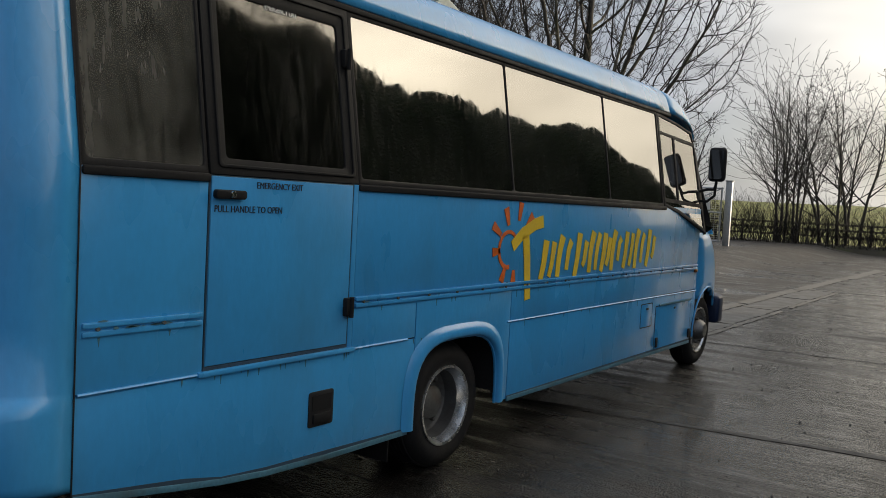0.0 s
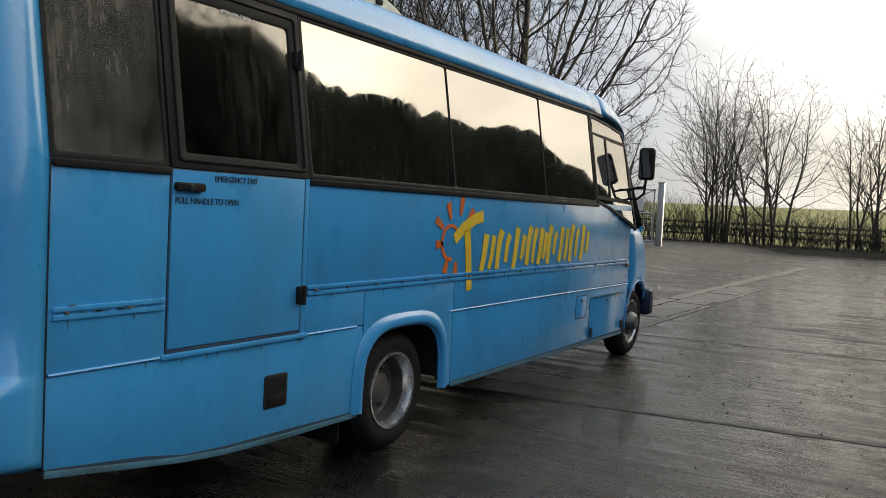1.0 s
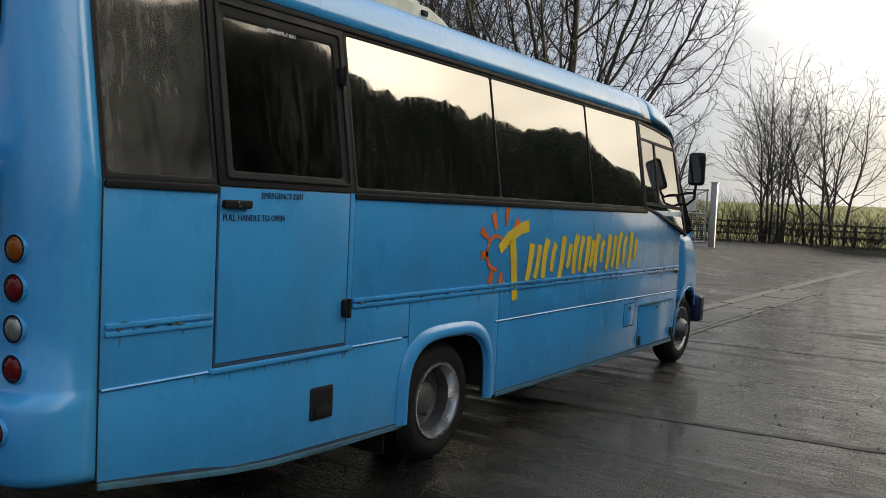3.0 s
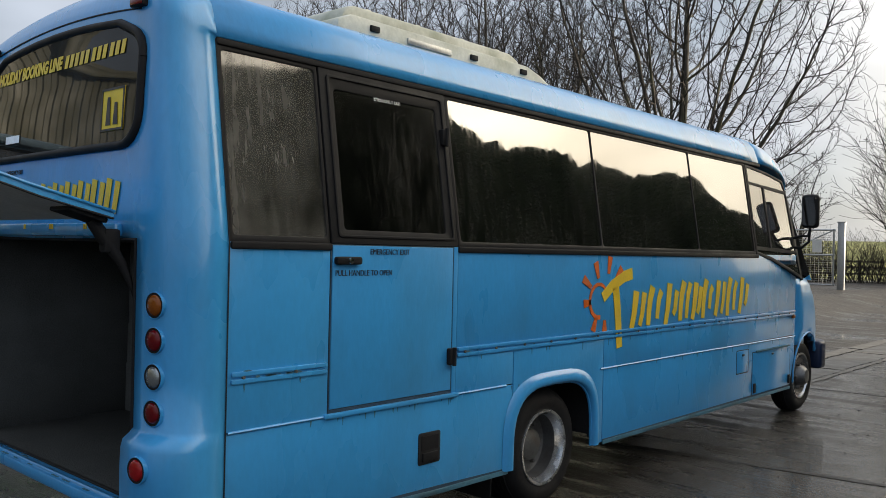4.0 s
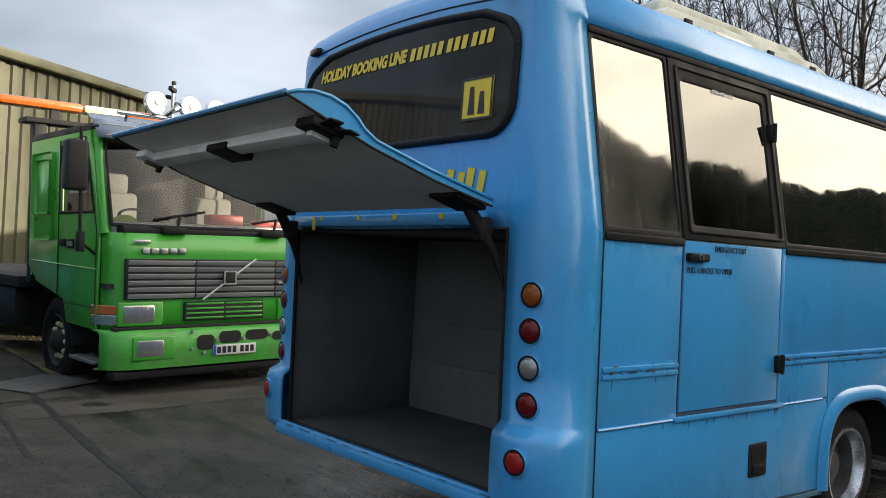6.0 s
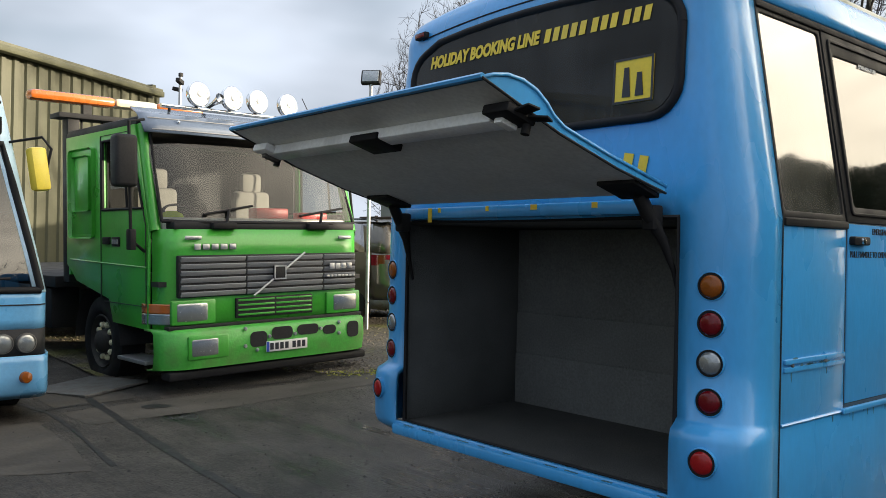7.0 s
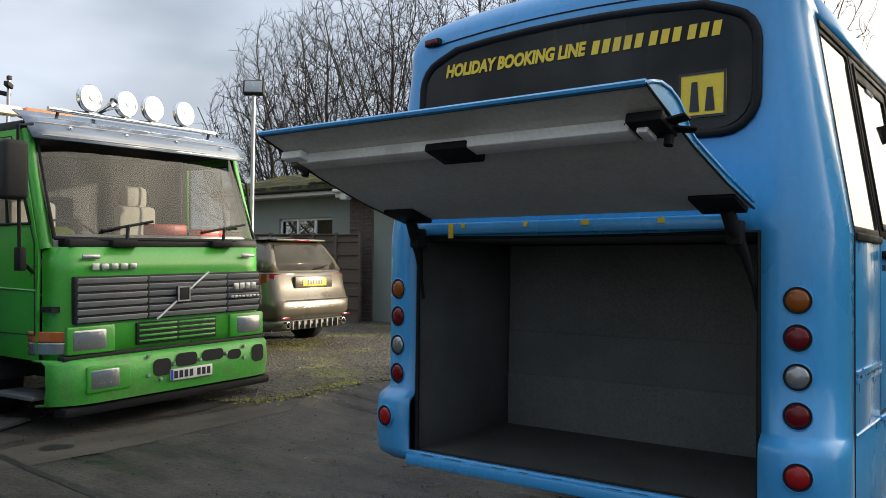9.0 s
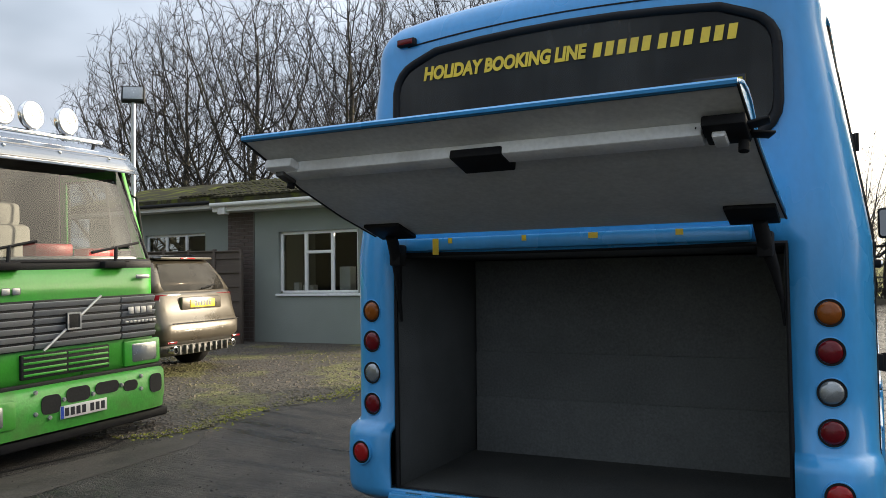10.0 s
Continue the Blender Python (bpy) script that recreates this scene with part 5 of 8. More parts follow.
joint([(-1.5, 4.2), (1.0, 4.70), (3.12, 5.02), (9.0, 5.9)], 0.085)
joint([(-0.3, 9.1), (0.6, 9.15), (2.9, 9.40), (9.0, 10.1)], 0.045)
joint([(0.45, 14.4), (3.0, 14.5), (9.0, 15.0)], 0.04)
joint([(0.45, 19.4), (3.0, 19.7), (9.0, 20.1)], 0.05)
joint([(-5.9, -0.20), (-4.66, -0.28), (-2.93, -0.40), (-1.9, -0.46), (0.5, -0.7)], 0.07)
joint([(-9, -1.2), (-5.9, -0.85), (-5.05, -0.70), (-4.2, -0.72), (-3.0, -0.84)], 0.035)
joint([(-5.0, -3.0), (-5.1, -1.08), (-5.28, -0.25)], 0.04)
joint([(-5.25, 0.4), (-5.2, 0.63), (-5.05, 1.76), (-5.5, 3.2)], 0.04)
joint([(4.6, -9), (4.4, 0), (4.3, 12), (4.0, 33)], 0.03)

# pale worn kerb strip that leads to the gate, with lighter patched slabs beside it
M_PATCH = mat("pale_dry_patch", (0.080, 0.074, 0.064), 0.6, var=0.25, scale=2.5, fine=25, bump=0.004)
M_SLAB = mat("grey_patched_slab", (0.040, 0.037, 0.032), 0.5, var=0.3, scale=3.0, fine=30, bump=0.004)
PATCHES = [(-0.56, 10.6, -0.32, 14.4, M_PATCH), (-0.53, 14.5, -0.28, 18.9, M_PATCH), (-0.48, 19.0, -0.20, 24.6, M_PATCH), (-0.40, 24.7, -0.06, 31.0, M_PATCH), (0.38, 9.6, 0.46, 13.9, M_PATCH), (0.37, 14.6, 0.46, 19.3, M_PATCH)]
PATCHES += [(-0.26, a, 0.34, b, M_SLAB) for a, b in ((9.4, 11.2), (11.35, 13.9), (14.0, 16.6), (16.75, 19.2))]
PATCHES += [(-0.27, a, 0.36, a + 0.10, M_PATCH) for a in (11.24, 13.92, 19.3)]
for k, (a, c, d, e, mt) in enumerate(PATCHES):
    bm = bmesh.new()
    pts = dense([(a, c), (d, c), (d + 0.02, e), (a + 0.02, e)], 0.2)
    rj = random.Random(k)
    bm.faces.new([bm.verts.new((x + rj.uniform(-0.015, 0.015), y + rj.uniform(-0.03, 0.03), far_lift(x, y) + (0.008 if mt is M_PATCH else 0.005))) for x, y in pts])
    part("patch_slab", bm, mt, ground, smooth=0)

# dry pale slabs by the truck, with ragged damp edges
M_DRY = mat("dry_brushed_concrete", (0.064, 0.057, 0.048), 0.75, var=0.35, scale=2.2, fine=40, bump=0.004, dirt=(0.030, 0.027, 0.023), dirt_amount=0.8, dirt_scale=1.7, spec=0.25, stretch=(1.6, 0.7, 1))
for k, pts in enumerate(([(-4.99, -0.62), (-4.38, -0.56), (-4.36, 0.55), (-4.44, 1.7), (-4.46, 2.4), (-4.78, 2.85), (-4.97, 1.3), (-5.03, 0.3)], [(-4.75, -0.86), (-3.6, -0.90), (-2.95, -1.0), (-3.2, -1.55), (-3.9, -2.3), (-4.8, -2.5)], [(-5.95, -0.62), (-5.20, -0.60), (-5.24, 0.18), (-5.9, 0.1)])):
    bm = bmesh.new()
    rj = random.Random(50 + k)
    ring = dense(pts + pts[:1], 0.06)[:-1]
    bm.faces.new([bm.verts.new((x + 0.02 * noise.noise((x * 5, y * 5, k)) + rj.uniform(-0.008, 0.008), y + 0.02 * noise.noise((x * 5, y * 5, 9 + k)), far_lift(x, y) + 0.003)) for x, y in ring])
    bmesh.ops.triangulate(bm, faces=bm.faces)
    bmesh.ops.recalc_face_normals(bm, faces=bm.faces)
    part("dry_slab", bm, M_DRY, ground, smooth=0)
# damp round stain on the pale slab
bm = bmesh.new()
bm.faces.new([bm.verts.new((-4.78 + (0.11 + 0.02 * math.sin(3 * a)) * math.cos(a), 0.16 + (0.15 + 0.02 * math.cos(2 * a)) * math.sin(a), far_lift(-4.78, 0.16) + 0.006)) for a in [2 * math.pi * i / 24 for i in range(24)]])
part("damp_stain", bm, M_JOINT, ground, smooth=0)
# bright moss along the edge of the gravel
verts, faces = [], []
rj = random.Random(23)
for k in range(1500):
    y = rj.uniform(2.2, 6.6)
    x = gravel_edge(y) + rj.gauss(0.0, 0.05 + 0.10 * (k % 4 == 0)) - 0.03
    if noise.noise((y * 1.3, 2.0, 0)) < -0.15:
        continue
    r, h, z, n0 = rj.uniform(0.008, 0.024), rj.uniform(0.006, 0.020), far_lift(x, y), len(verts)
    verts += [(x + r * math.cos(a), y + r * math.sin(a), z) for a in (0, 1.3, 2.5, 3.8, 5.0)] + [(x, y, z + h)]
    faces += [(n0 + j, n0 + (j + 1) % 5, n0 + 5) for j in range(5)]
me = bpy.data.meshes.new("moss")
me.from_pydata(verts, [], faces)
single("moss_edge", clean(me), mat("yellow_green_moss", (0.18, 0.185, 0.026), 0.9, var=0.4, scale=9, fine=60), "yellow-green moss along the gravel edge", "moss", kind="stuff", smooth=0)

# loose grit on the concrete
bm = bmesh.new()
rj = random.Random(11)
for k in range(2600):
    if k < 1500:
        x, y = rj.uniform(1.3, 8.0), rj.uniform(0.5, 14)
    else:
        x, y = rj.uniform(-5.5, 0.8), rj.uniform(-1.6, 3.2)
    s = 0.004 + 0.012 * rj.random() ** 3
    z = far_lift(x, y)
    vs = [bm.verts.new((x + s * math.cos(a + k) * rj.uniform(0.6, 1.2), y + s * math.sin(a + k) * rj.uniform(0.6, 1.2), z)) for a in (0, 1.6, 3.1, 4.7)]
    top_v = bm.verts.new((x, y, z + s * 0.8))
    for i in range(4):
        bm.faces.new((vs[i], vs[(i + 1) % 4], top_v))
single("loose_grit", bm, mat("grit_stone", (0.022, 0.020, 0.018), 0.7, var=0.4, scale=20), "scattered stone grit on the yard", "grit", kind="stuff", smooth=0)


# loose stones on the gravel strip
bm = bmesh.new()
rj = random.Random(17)
verts, faces = [], []
for k in range(9000):
    y = rj.uniform(0.6, 9.4)
    x = gravel_edge(y) + 0.12 - 5.5 * rj.random() ** 1.4
    s = rj.uniform(0.010, 0.030)
    z = far_lift(x, y) + 0.012
    a0, n0 = rj.uniform(0, 6), len(verts)
    for j in range(4):
        verts.append((x + s * math.cos(a0 + 1.57 * j) * rj.uniform(0.6, 1.2), y + s * math.sin(a0 + 1.57 * j) * rj.uniform(0.6, 1.2), z + rj.uniform(-0.004, 0.006)))
    verts.append((x + rj.uniform(-0.3, 0.3) * s, y, z + s * rj.uniform(0.4, 0.8)))
    faces += [(n0 + j, n0 + (j + 1) % 4, n0 + 4) for j in range(4)]
bm.free()
me = bpy.data.meshes.new("gravel_stones")
me.from_pydata(verts, [], faces)
single("gravel_stones", clean(me), mat("mixed_gravel_stone", (0.082, 0.066, 0.048), 0.75, var=0.6, scale=2.2, fine=9, dirt=(0.145, 0.145, 0.026), dirt_amount=0.6, dirt_scale=0.9), "loose mossy gravel stones before the bungalow", "gravel", kind="stuff", smooth=0)


# ---------------------------------------------------------------- trees
M_BARK = mat("dark_wet_bark", (0.034, 0.029, 0.024), 0.85, var=0.35, scale=6, fine=40, bump=0.006, dirt=(0.07, 0.08, 0.03), dirt_amount=0.5, dirt_scale=1.5)
M_TWIG = mat("bare_twigs", (0.0156, 0.0126, 0.0102), 0.85, var=0.3, scale=8, fine=30)


def limb_mesh(segments, sides):
    """Many tapered limbs (a, b, radius a, radius b) in one mesh."""
    verts, faces = [], []
    for a, c, ra, rc in segments:
        d = (c - a).normalized()
        ref = Vector((0, 0, 1)) if abs(d.z) < 0.9 else Vector((1, 0, 0))
        u = d.cross(ref).normalized()
        w = d.cross(u)
        n0 = len(verts)
        for p, r in ((a, ra), (c, rc)):
            for k in range(sides):
                th = 2 * math.pi * k / sides
                verts.append(p + r * (math.cos(th) * u + math.sin(th) * w))
        for k in range(sides):
            k2 = (k + 1) % sides
            faces.append((n0 + k, n0 + k2, n0 + sides + k2, n0 + sides + k))
    me = bpy.data.meshes.new("limbs")
    me.from_pydata([tuple(v) for v in verts], [], faces)
    return clean(me)


def grow(rt, height, trunk_r, levels=3, stems=5, twig=0.01, droop=0.02, dense=0.9):
    """A many-stemmed bare tree: slender upright stems with side shoots on side shoots. Returns thick limbs, stem by stem, and twigs."""
    trunks, thin = [], []
    STEP = (0.5, 0.40, 0.32, 0.26)

    def shoot(p, d, length, r, level, thick):
        n = max(2, min(28, int(length / STEP[level])))
        curl = Vector((rt.gauss(0, 1), rt.gauss(0, 1), rt.gauss(0, 0.5))) * 0.014
        az = rt.uniform(0, 6.28)
        q = p
        for k in range(n):
            f = k / n
            up = (0.05 - (0.05 + droop) * f) if level == 1 else 0.03
            wob = Vector((rt.gauss(0, 1), rt.gauss(0, 1), rt.gauss(0, 0.8))) * 0.045
            d = (d + curl + wob + Vector((0, 0, up))).normalized()
            e = q + d * length / n
            r0, r1 = max(r * (1 - 0.93 * f) ** 1.25, twig), max(r * (1 - 0.93 * (k + 1) / n) ** 1.25, twig * 0.8)
            (thick if r0 > 0.04 else thin).append((q, e, r0, r1))
            if level < levels and f > (0.12 if level == 1 else 0.0) and rt.random() < 0.92 * dense:
                az += 2.4 + rt.gauss(0, 0.4)
                ref = Vector((0, 0, 1)) if abs(d.z) < 0.9 else Vector((1, 0, 0))
                u = d.cross(ref).normalized()
                out = (u * math.cos(az) + d.cross(u) * math.sin(az)).normalized()
                a = radians(rt.uniform(28, 58))
                nd = d * math.cos(a) + out * math.sin(a)
                left = length * (1 - f)
                shoot(e, nd, left * rt.uniform(0.36, 0.66) + 0.6 * STEP[level], r1 * rt.uniform(0.45, 0.75), level + 1, thick)
            q = e

    for k in range(stems):
        thick = []
        trunks.append(thick)
        a0 = 2 * math.pi * k / stems + rt.uniform(0, 1)
        out = Vector((math.cos(a0), math.sin(a0), 0))
        d = (Vector((0, 0, 1)) + out * rt.uniform(-0.02, 0.10)).normalized()
        shoot(out * rt.uniform(0.2, 1.3), d, height * rt.uniform(0.72, 1.0), trunk_r / stems ** 0.5, 1, thick)
    return trunks, thin


def spread(seed, height, reach, first=0.2, twig=0.006, droop=0.0, buds=5200, step=0.27):
    """A bare round-crowned tree: branches divide as they reach for buds scattered in an uneven crown, and limbs thicken with what they carry."""
    rg = np.random.default_rng(seed)
    low, top = first * height * 0.8, height
    pts = []
    phase = rg.uniform(0, 6.28, 4)
    while len(pts) < buds:
        p = rg.uniform((-1, -1, -1), (1, 1, 1))
        az = math.atan2(p[1], p[0])
        k = 0.90 + 0.10 * math.sin(3 * az + phase[0] + 2 * p[2]) + 0.07 * math.sin(5 * az + phase[1]) + 0.06 * math.sin(4 * p[2] + phase[2])
        d = float(np.linalg.norm(p))
        if d < k and rg.random() < 0.25 + 0.75 * d:
            out = math.hypot(p[0], p[1])
            pts.append((p[0] * reach, p[1] * reach, (low + top) / 2 + p[2] * (top - low) / 2 - droop * reach * out * out))
    pts = np.array(pts)
    n0 = max(3, int(first * height / step))
    pos = [np.array((0.03 * math.sin(k), 0.03 * math.cos(1.3 * k), step * k)) for k in range(n0 + 1)]
    parent = [-1] + list(range(n0))
    way = [np.array((0.0, 0.0, 1.0))] * (n0 + 1)
    d_best = np.full(len(pts), 1e9)
    near = np.zeros(len(pts), int)
    alive = np.ones(len(pts), bool)

    def meet(idx):
        q = np.array([pos[i] for i in idx])
        d = np.linalg.norm(pts[:, None, :] - q[None, :, :], axis=2)
        j = d.argmin(axis=1)
        dm = d[np.arange(len(pts)), j]
        better = dm < d_best
        d_best[better] = dm[better]
        near[better] = np.array(idx)[j[better]]

    meet(range(n0 + 1))
    shoots = {}
    for _ in range(150):
        act = np.where(alive & (d_best < 9.0))[0]
        if len(act) == 0:
            break
        new_idx = []
        order = np.argsort(near[act], kind="stable")
        groups = np.split(act[order], np.where(np.diff(near[act][order]))[0] + 1)
        for gset in groups:
            i = int(near[gset[0]])
            v = pts[gset] - pos[i]
            v = (v / np.linalg.norm(v, axis=1)[:, None]).mean(axis=0)
            v = v / (np.linalg.norm(v) + 1e-6) + 0.75 * way[i] + rg.normal(0, 0.10, 3) + np.array((0, 0, 0.06))
            v = v / np.linalg.norm(v)
            if any(float(v @ u) > 0.95 for u in shoots.get(i, ())):
                alive[gset] = False
                continue
            shoots.setdefault(i, []).append(v)
            pos.append(pos[i] + v * step)
            parent.append(i)
            way.append(v)
            new_idx.append(len(pos) - 1)
        if not new_idx:
            break
        meet(new_idx)
        alive &= d_best > 0.36
    n = len(pos)
    load = np.zeros(n)
    kids = np.zeros(n, int)
    for i in range(n - 1, 0, -1):
        if kids[i] == 0:
            load[i] = twig ** 2
        load[parent[i]] += load[i]
        kids[parent[i]] += 1
    rad = np.maximum(load, twig ** 2) ** 0.5
    thick, thin = [], []
    rt = random.Random(seed)
    for i in range(1, n):
        p, q = Vector(pos[parent[i]]), Vector(pos[i])
        r0, r1 = float(min(rad[parent[i]], rad[i] * 1.5)), float(rad[i])
        (thick if r1 > 0.035 else thin).append((p, q, r0, r1))
        if r1 < 0.022:
            # short side shoots carry the crown's fine outline
            for _ in range(2):
                d = Vector(way[i])
                side = Vector((rt.gauss(0, 1), rt.gauss(0, 1), rt.gauss(0.25, 0.8))).normalized()
                e = (d + side * rt.uniform(0.4, 0.9)).normalized()
                L = rt.uniform(0.22, 0.5)
                m = q + e * L * 0.5
                e2 = (e + Vector((rt.gauss(0, 0.2), rt.gauss(0, 0.2), 0.15))).normalized()
                thin.append((q, m, twig * 0.8, twig * 0.65))
                thin.append((m, m + e2 * L * 0.5, twig * 0.65, twig * 0.4))
    return [thick], thin


def tree(name, label, seed, at, leaves=0, **kw):
    trunks, thin = grow(random.Random(seed), **kw) if "stems" in kw else spread(seed, **kw)
    ob = thing(name, label, "tree", pose(at[0], at[1], far_lift(*at) - 0.05), group="bare winter trees")
    for thick in trunks:
        part("trunk", limb_mesh(thick, 7), M_BARK, ob, smooth=70)
    part("crown", limb_mesh(thin, 3), M_TWIG, ob, "fine bare twigs", smooth=0)
    if leaves:
        # a few withered leaves that still cling to the upper twigs
        rt = random.Random(seed + 1)
        bm = bmesh.new()
        high = [e for q, e, r0, r1 in thin if e.z > 0.55 * kw["height"]]
        for p in rt.sample(high, min(leaves, len(high))):
            for _ in range(2):
                c = p + Vector((rt.gauss(0, 0.05), rt.gauss(0, 0.05), rt.gauss(-0.03, 0.05)))
                u = Vector((rt.gauss(0, 1), rt.gauss(0, 1), rt.gauss(0, 1))).normalized() * 0.055
                w = u.orthogonal().normalized() * 0.035
                bm.faces.new([bm.verts.new(x) for x in (c - u, c + w, c + u, c - w)])
        part("withered_leaves", bm, M_TWIG, ob, "few withered leaves", smooth=0)
    return ob



tree("sycamore_tree", "large bare sycamore with wide drooping limbs", 3, (-8.6, 24.0), height=14.5, reach=5.9, first=0.14, droop=0.05, twig=0.0085, buds=7500)
tree("bare_tree", "tall bare winter tree beyond the coach", 4, (-14.6, 26.5), height=13.6, reach=5.0, first=0.18, twig=0.008)
for k, (x, y, h, rc) in enumerate(((-17.6, 24.5, 14.6, 5.2), (-22.3, 24.0, 14.6, 5.6), (-26.4, 24.4, 13.2, 5.6), (-30.6, 25.2, 11.4, 5.0), (-20.0, 30.0, 13.4, 4.5))):
    tree("bare_tree", "bare winter tree behind the bungalow roof", 8 + 3 * k, (x, y), height=h, reach=rc, first=0.18, twig=0.0085)
for k, (x, y, h, st) in enumerate(((-7.2, 47.2, 11.4, 9), (-4.3, 48.0, 11.8, 6), (0.8, 50.0, 10.8, 7), (5.2, 52.0, 10.0, 6), (-12.4, 45.0, 7.0, 4))):
    tree("hedgerow_tree", "slender many-stemmed bare hedgerow tree", 20 + k, (x, y), height=h, trunk_r=0.24, levels=3, stems=st, twig=0.010, droop=0.02, dense=0.9, leaves=90)
# trees behind the added dark screen, mirrored in the coach's glass
for k, (x, y, h) in enumerate(((14.8, 12.6, 12.6), (16.5, 8.5, 11.4))):
    tree("bare_tree", "bare tree behind the added dark screen", 40 + k, (x, y), height=h, reach=4.6, twig=0.009, buds=1500)


def scrub(seed, x0, y0, x1, y1, h, n, width=1.0, sides=3):
    """A leafless hedge of crossing stems along a line."""
    rt, seg = random.Random(seed), []
    for _ in range(n):
        f = rt.random()
        p = Vector((x0 + (x1 - x0) * f, y0 + (y1 - y0) * f, 0)) + Vector((rt.uniform(-width, width) * 0.5, rt.uniform(-width, width) * 0.5, 0))
        p.z = far_lift(p.x, p.y)
        d = Vector((rt.uniform(-0.7, 0.7), rt.uniform(-0.7, 0.7), 1)).normalized()
        r = rt.uniform(0.008, 0.02)
        L = h * rt.uniform(0.25, 0.4)
        for k in range(3):
            q = p + d * L
            seg.append((p, q, r, r * 0.7))
            for _ in range(2):
                s = (d + Vector((rt.uniform(-1, 1), rt.uniform(-1, 1), rt.uniform(-0.3, 0.6)))).normalized()
                seg.append((q, q + s * L * rt.uniform(0.4, 0.9), r * 0.6, 0.004))
            p, d, r = q, (d + Vector((rt.uniform(-0.6, 0.6), rt.uniform(-0.6, 0.6), 0.1))).normalized(), r * 0.7
    return limb_mesh(seg, sides)


def edge_y(x):
    """Where the yard ends at the field bank."""
    return 45.5 + 0.42 * (x + 4)


single("hedge", scrub(1, -22, edge_y(-22) + 1.2, 22, edge_y(22) + 1.4, 2.1, 3000, 1.6), M_TWIG, "tangled leafless field hedge", "hedge", kind="stuff", smooth=0)
bank = bmesh.new()
rows = [[(x, edge_y(x) + 0.25 * math.sin(x), 0.0), (x, edge_y(x) + 0.3, 0.22 + 0.05 * noise.noise((x, 3, 0))), (x, edge_y(x) + 1.2, 0.36 + 0.10 * noise.noise((x, 0, 0))), (x, edge_y(x) + 2.6, 0.40), (x, edge_y(x) + 4.6, -0.02)] for x in [-46 + 1.2 * i for i in range(76)]]
single("hedge_bank", skin(rows), mat("leaf_litter_bank", (0.038, 0.033, 0.021), 0.95, var=0.4, scale=3, fine=30, bump=0.02, dirt=(0.07, 0.085, 0.03), dirt_amount=0.6, dirt_scale=1.2), "low brown bank under the hedge", "bank", kind="structure")
M_FENCE = mat("weathered_fence_timber", (0.10, 0.085, 0.065), 0.85, var=0.3, scale=10, fine=60, bump=0.004)
for k in range(15):
    x = -17 + 2.02 * k
    fence = thing("post_and_rail_fence", "weathered timber post and rail fence bay", "fence", pose(x, edge_y(x) + 2.2, 0.36, 0, 0, math.degrees(math.atan(0.42))), group="field fence")
    part("post", box((-0.06, -0.06, -0.1), (0.06, 0.06, 1.2), 0.01), M_FENCE, fence)
    for z in (0.45, 0.8, 1.1):
        part("rail", box((0.06, -0.03, z - 0.05), (2.14, 0.03, z + 0.05), 0.008), M_FENCE, fence)
# distant ridge with woods
rows = []
for i in range(80):
    x = -420 + 11 * i
    h = 9 + 5 * noise.noise((x * 0.006, 2, 0)) + 1.6 * noise.noise((x * 0.05, 5, 0))
    rows.append([(x, 430, 5.0), (x, 470, h), (x, 560, h + 1)])
single("far_ridge", skin(rows), mat("far_woodland", (0.06, 0.065, 0.05), 0.95, var=0.4, scale=0.05, fine=0.6), "dark wooded ridge on the skyline", "backdrop", kind="structure")
# ---------------------------------------------------------------- yard gate
GX, GY = -6.35, 33.8
gate = thing("yard_gate", "galvanised mesh yard gate on a steel post", "gate", pose(GX, GY, far_lift(GX, GY), 0, 0, 8) @ Matrix.Diagonal((1.45, 1.45, 1.45, 1)))
part("gate_post", join(box((-0.09, -0.09, -0.05), (0.09, 0.09, 1.85), 0.01), box((-0.11, -0.11, 1.85), (0.11, 0.11, 1.88))), M_STEEL, gate)
part("gate_post", box((-3.25, -0.08, -0.05), (-3.1, 0.08, 1.8), 0.01), M_STEEL, gate)
for z in (0.12, 0.95, 1.65):
    part("gate_rail", tube([(-3.05, 0, z), (-0.16, 0, z)], 0.024), M_STEEL, gate)
for x in (-3.0, -1.6, -0.2):
    part("gate_stile", tube([(x, 0, 0.1), (x, 0, 1.68)], 0.024), M_STEEL, gate)
part("gate_brace", tube([(-0.2, 0, 1.65), (-1.6, 0, 0.95)], 0.018), M_STEEL, gate)
bm = bmesh.new()
for k in range(24):
    bm = join(bm, box((-3.0, -0.004, 0.16 + 0.064 * k), (-0.2, 0.004, 0.166 + 0.064 * k)))
for k in range(26):
    bm = join(bm, box((-3.0 + 0.11 * k, -0.004, 0.12), (-2.995 + 0.11 * k, 0.004, 1.65)))
part("gate_mesh", bm, M_STEEL, gate, smooth=0)
part("gate_notice", box((-0.75, -0.03, 1.02), (-0.5, -0.02, 1.38)), M_WHITEVINYL, gate, "white notice plate", smooth=0)

# ---------------------------------------------------------------- industrial hall
M_CLAD = mat("olive_metal_cladding", (0.060, 0.062, 0.034), 0.5, var=0.12, scale=1.2, fine=12, dirt=(0.06, 0.06, 0.035), dirt_amount=0.4, dirt_scale=0.8)
hall = thing("industrial_hall", "olive-green corrugated metal industrial hall", "building", pose(-19.4, 0.0, 0, 0, 0, 122))
HE, HL0, HL1 = 6.4, -26.0, 9.0
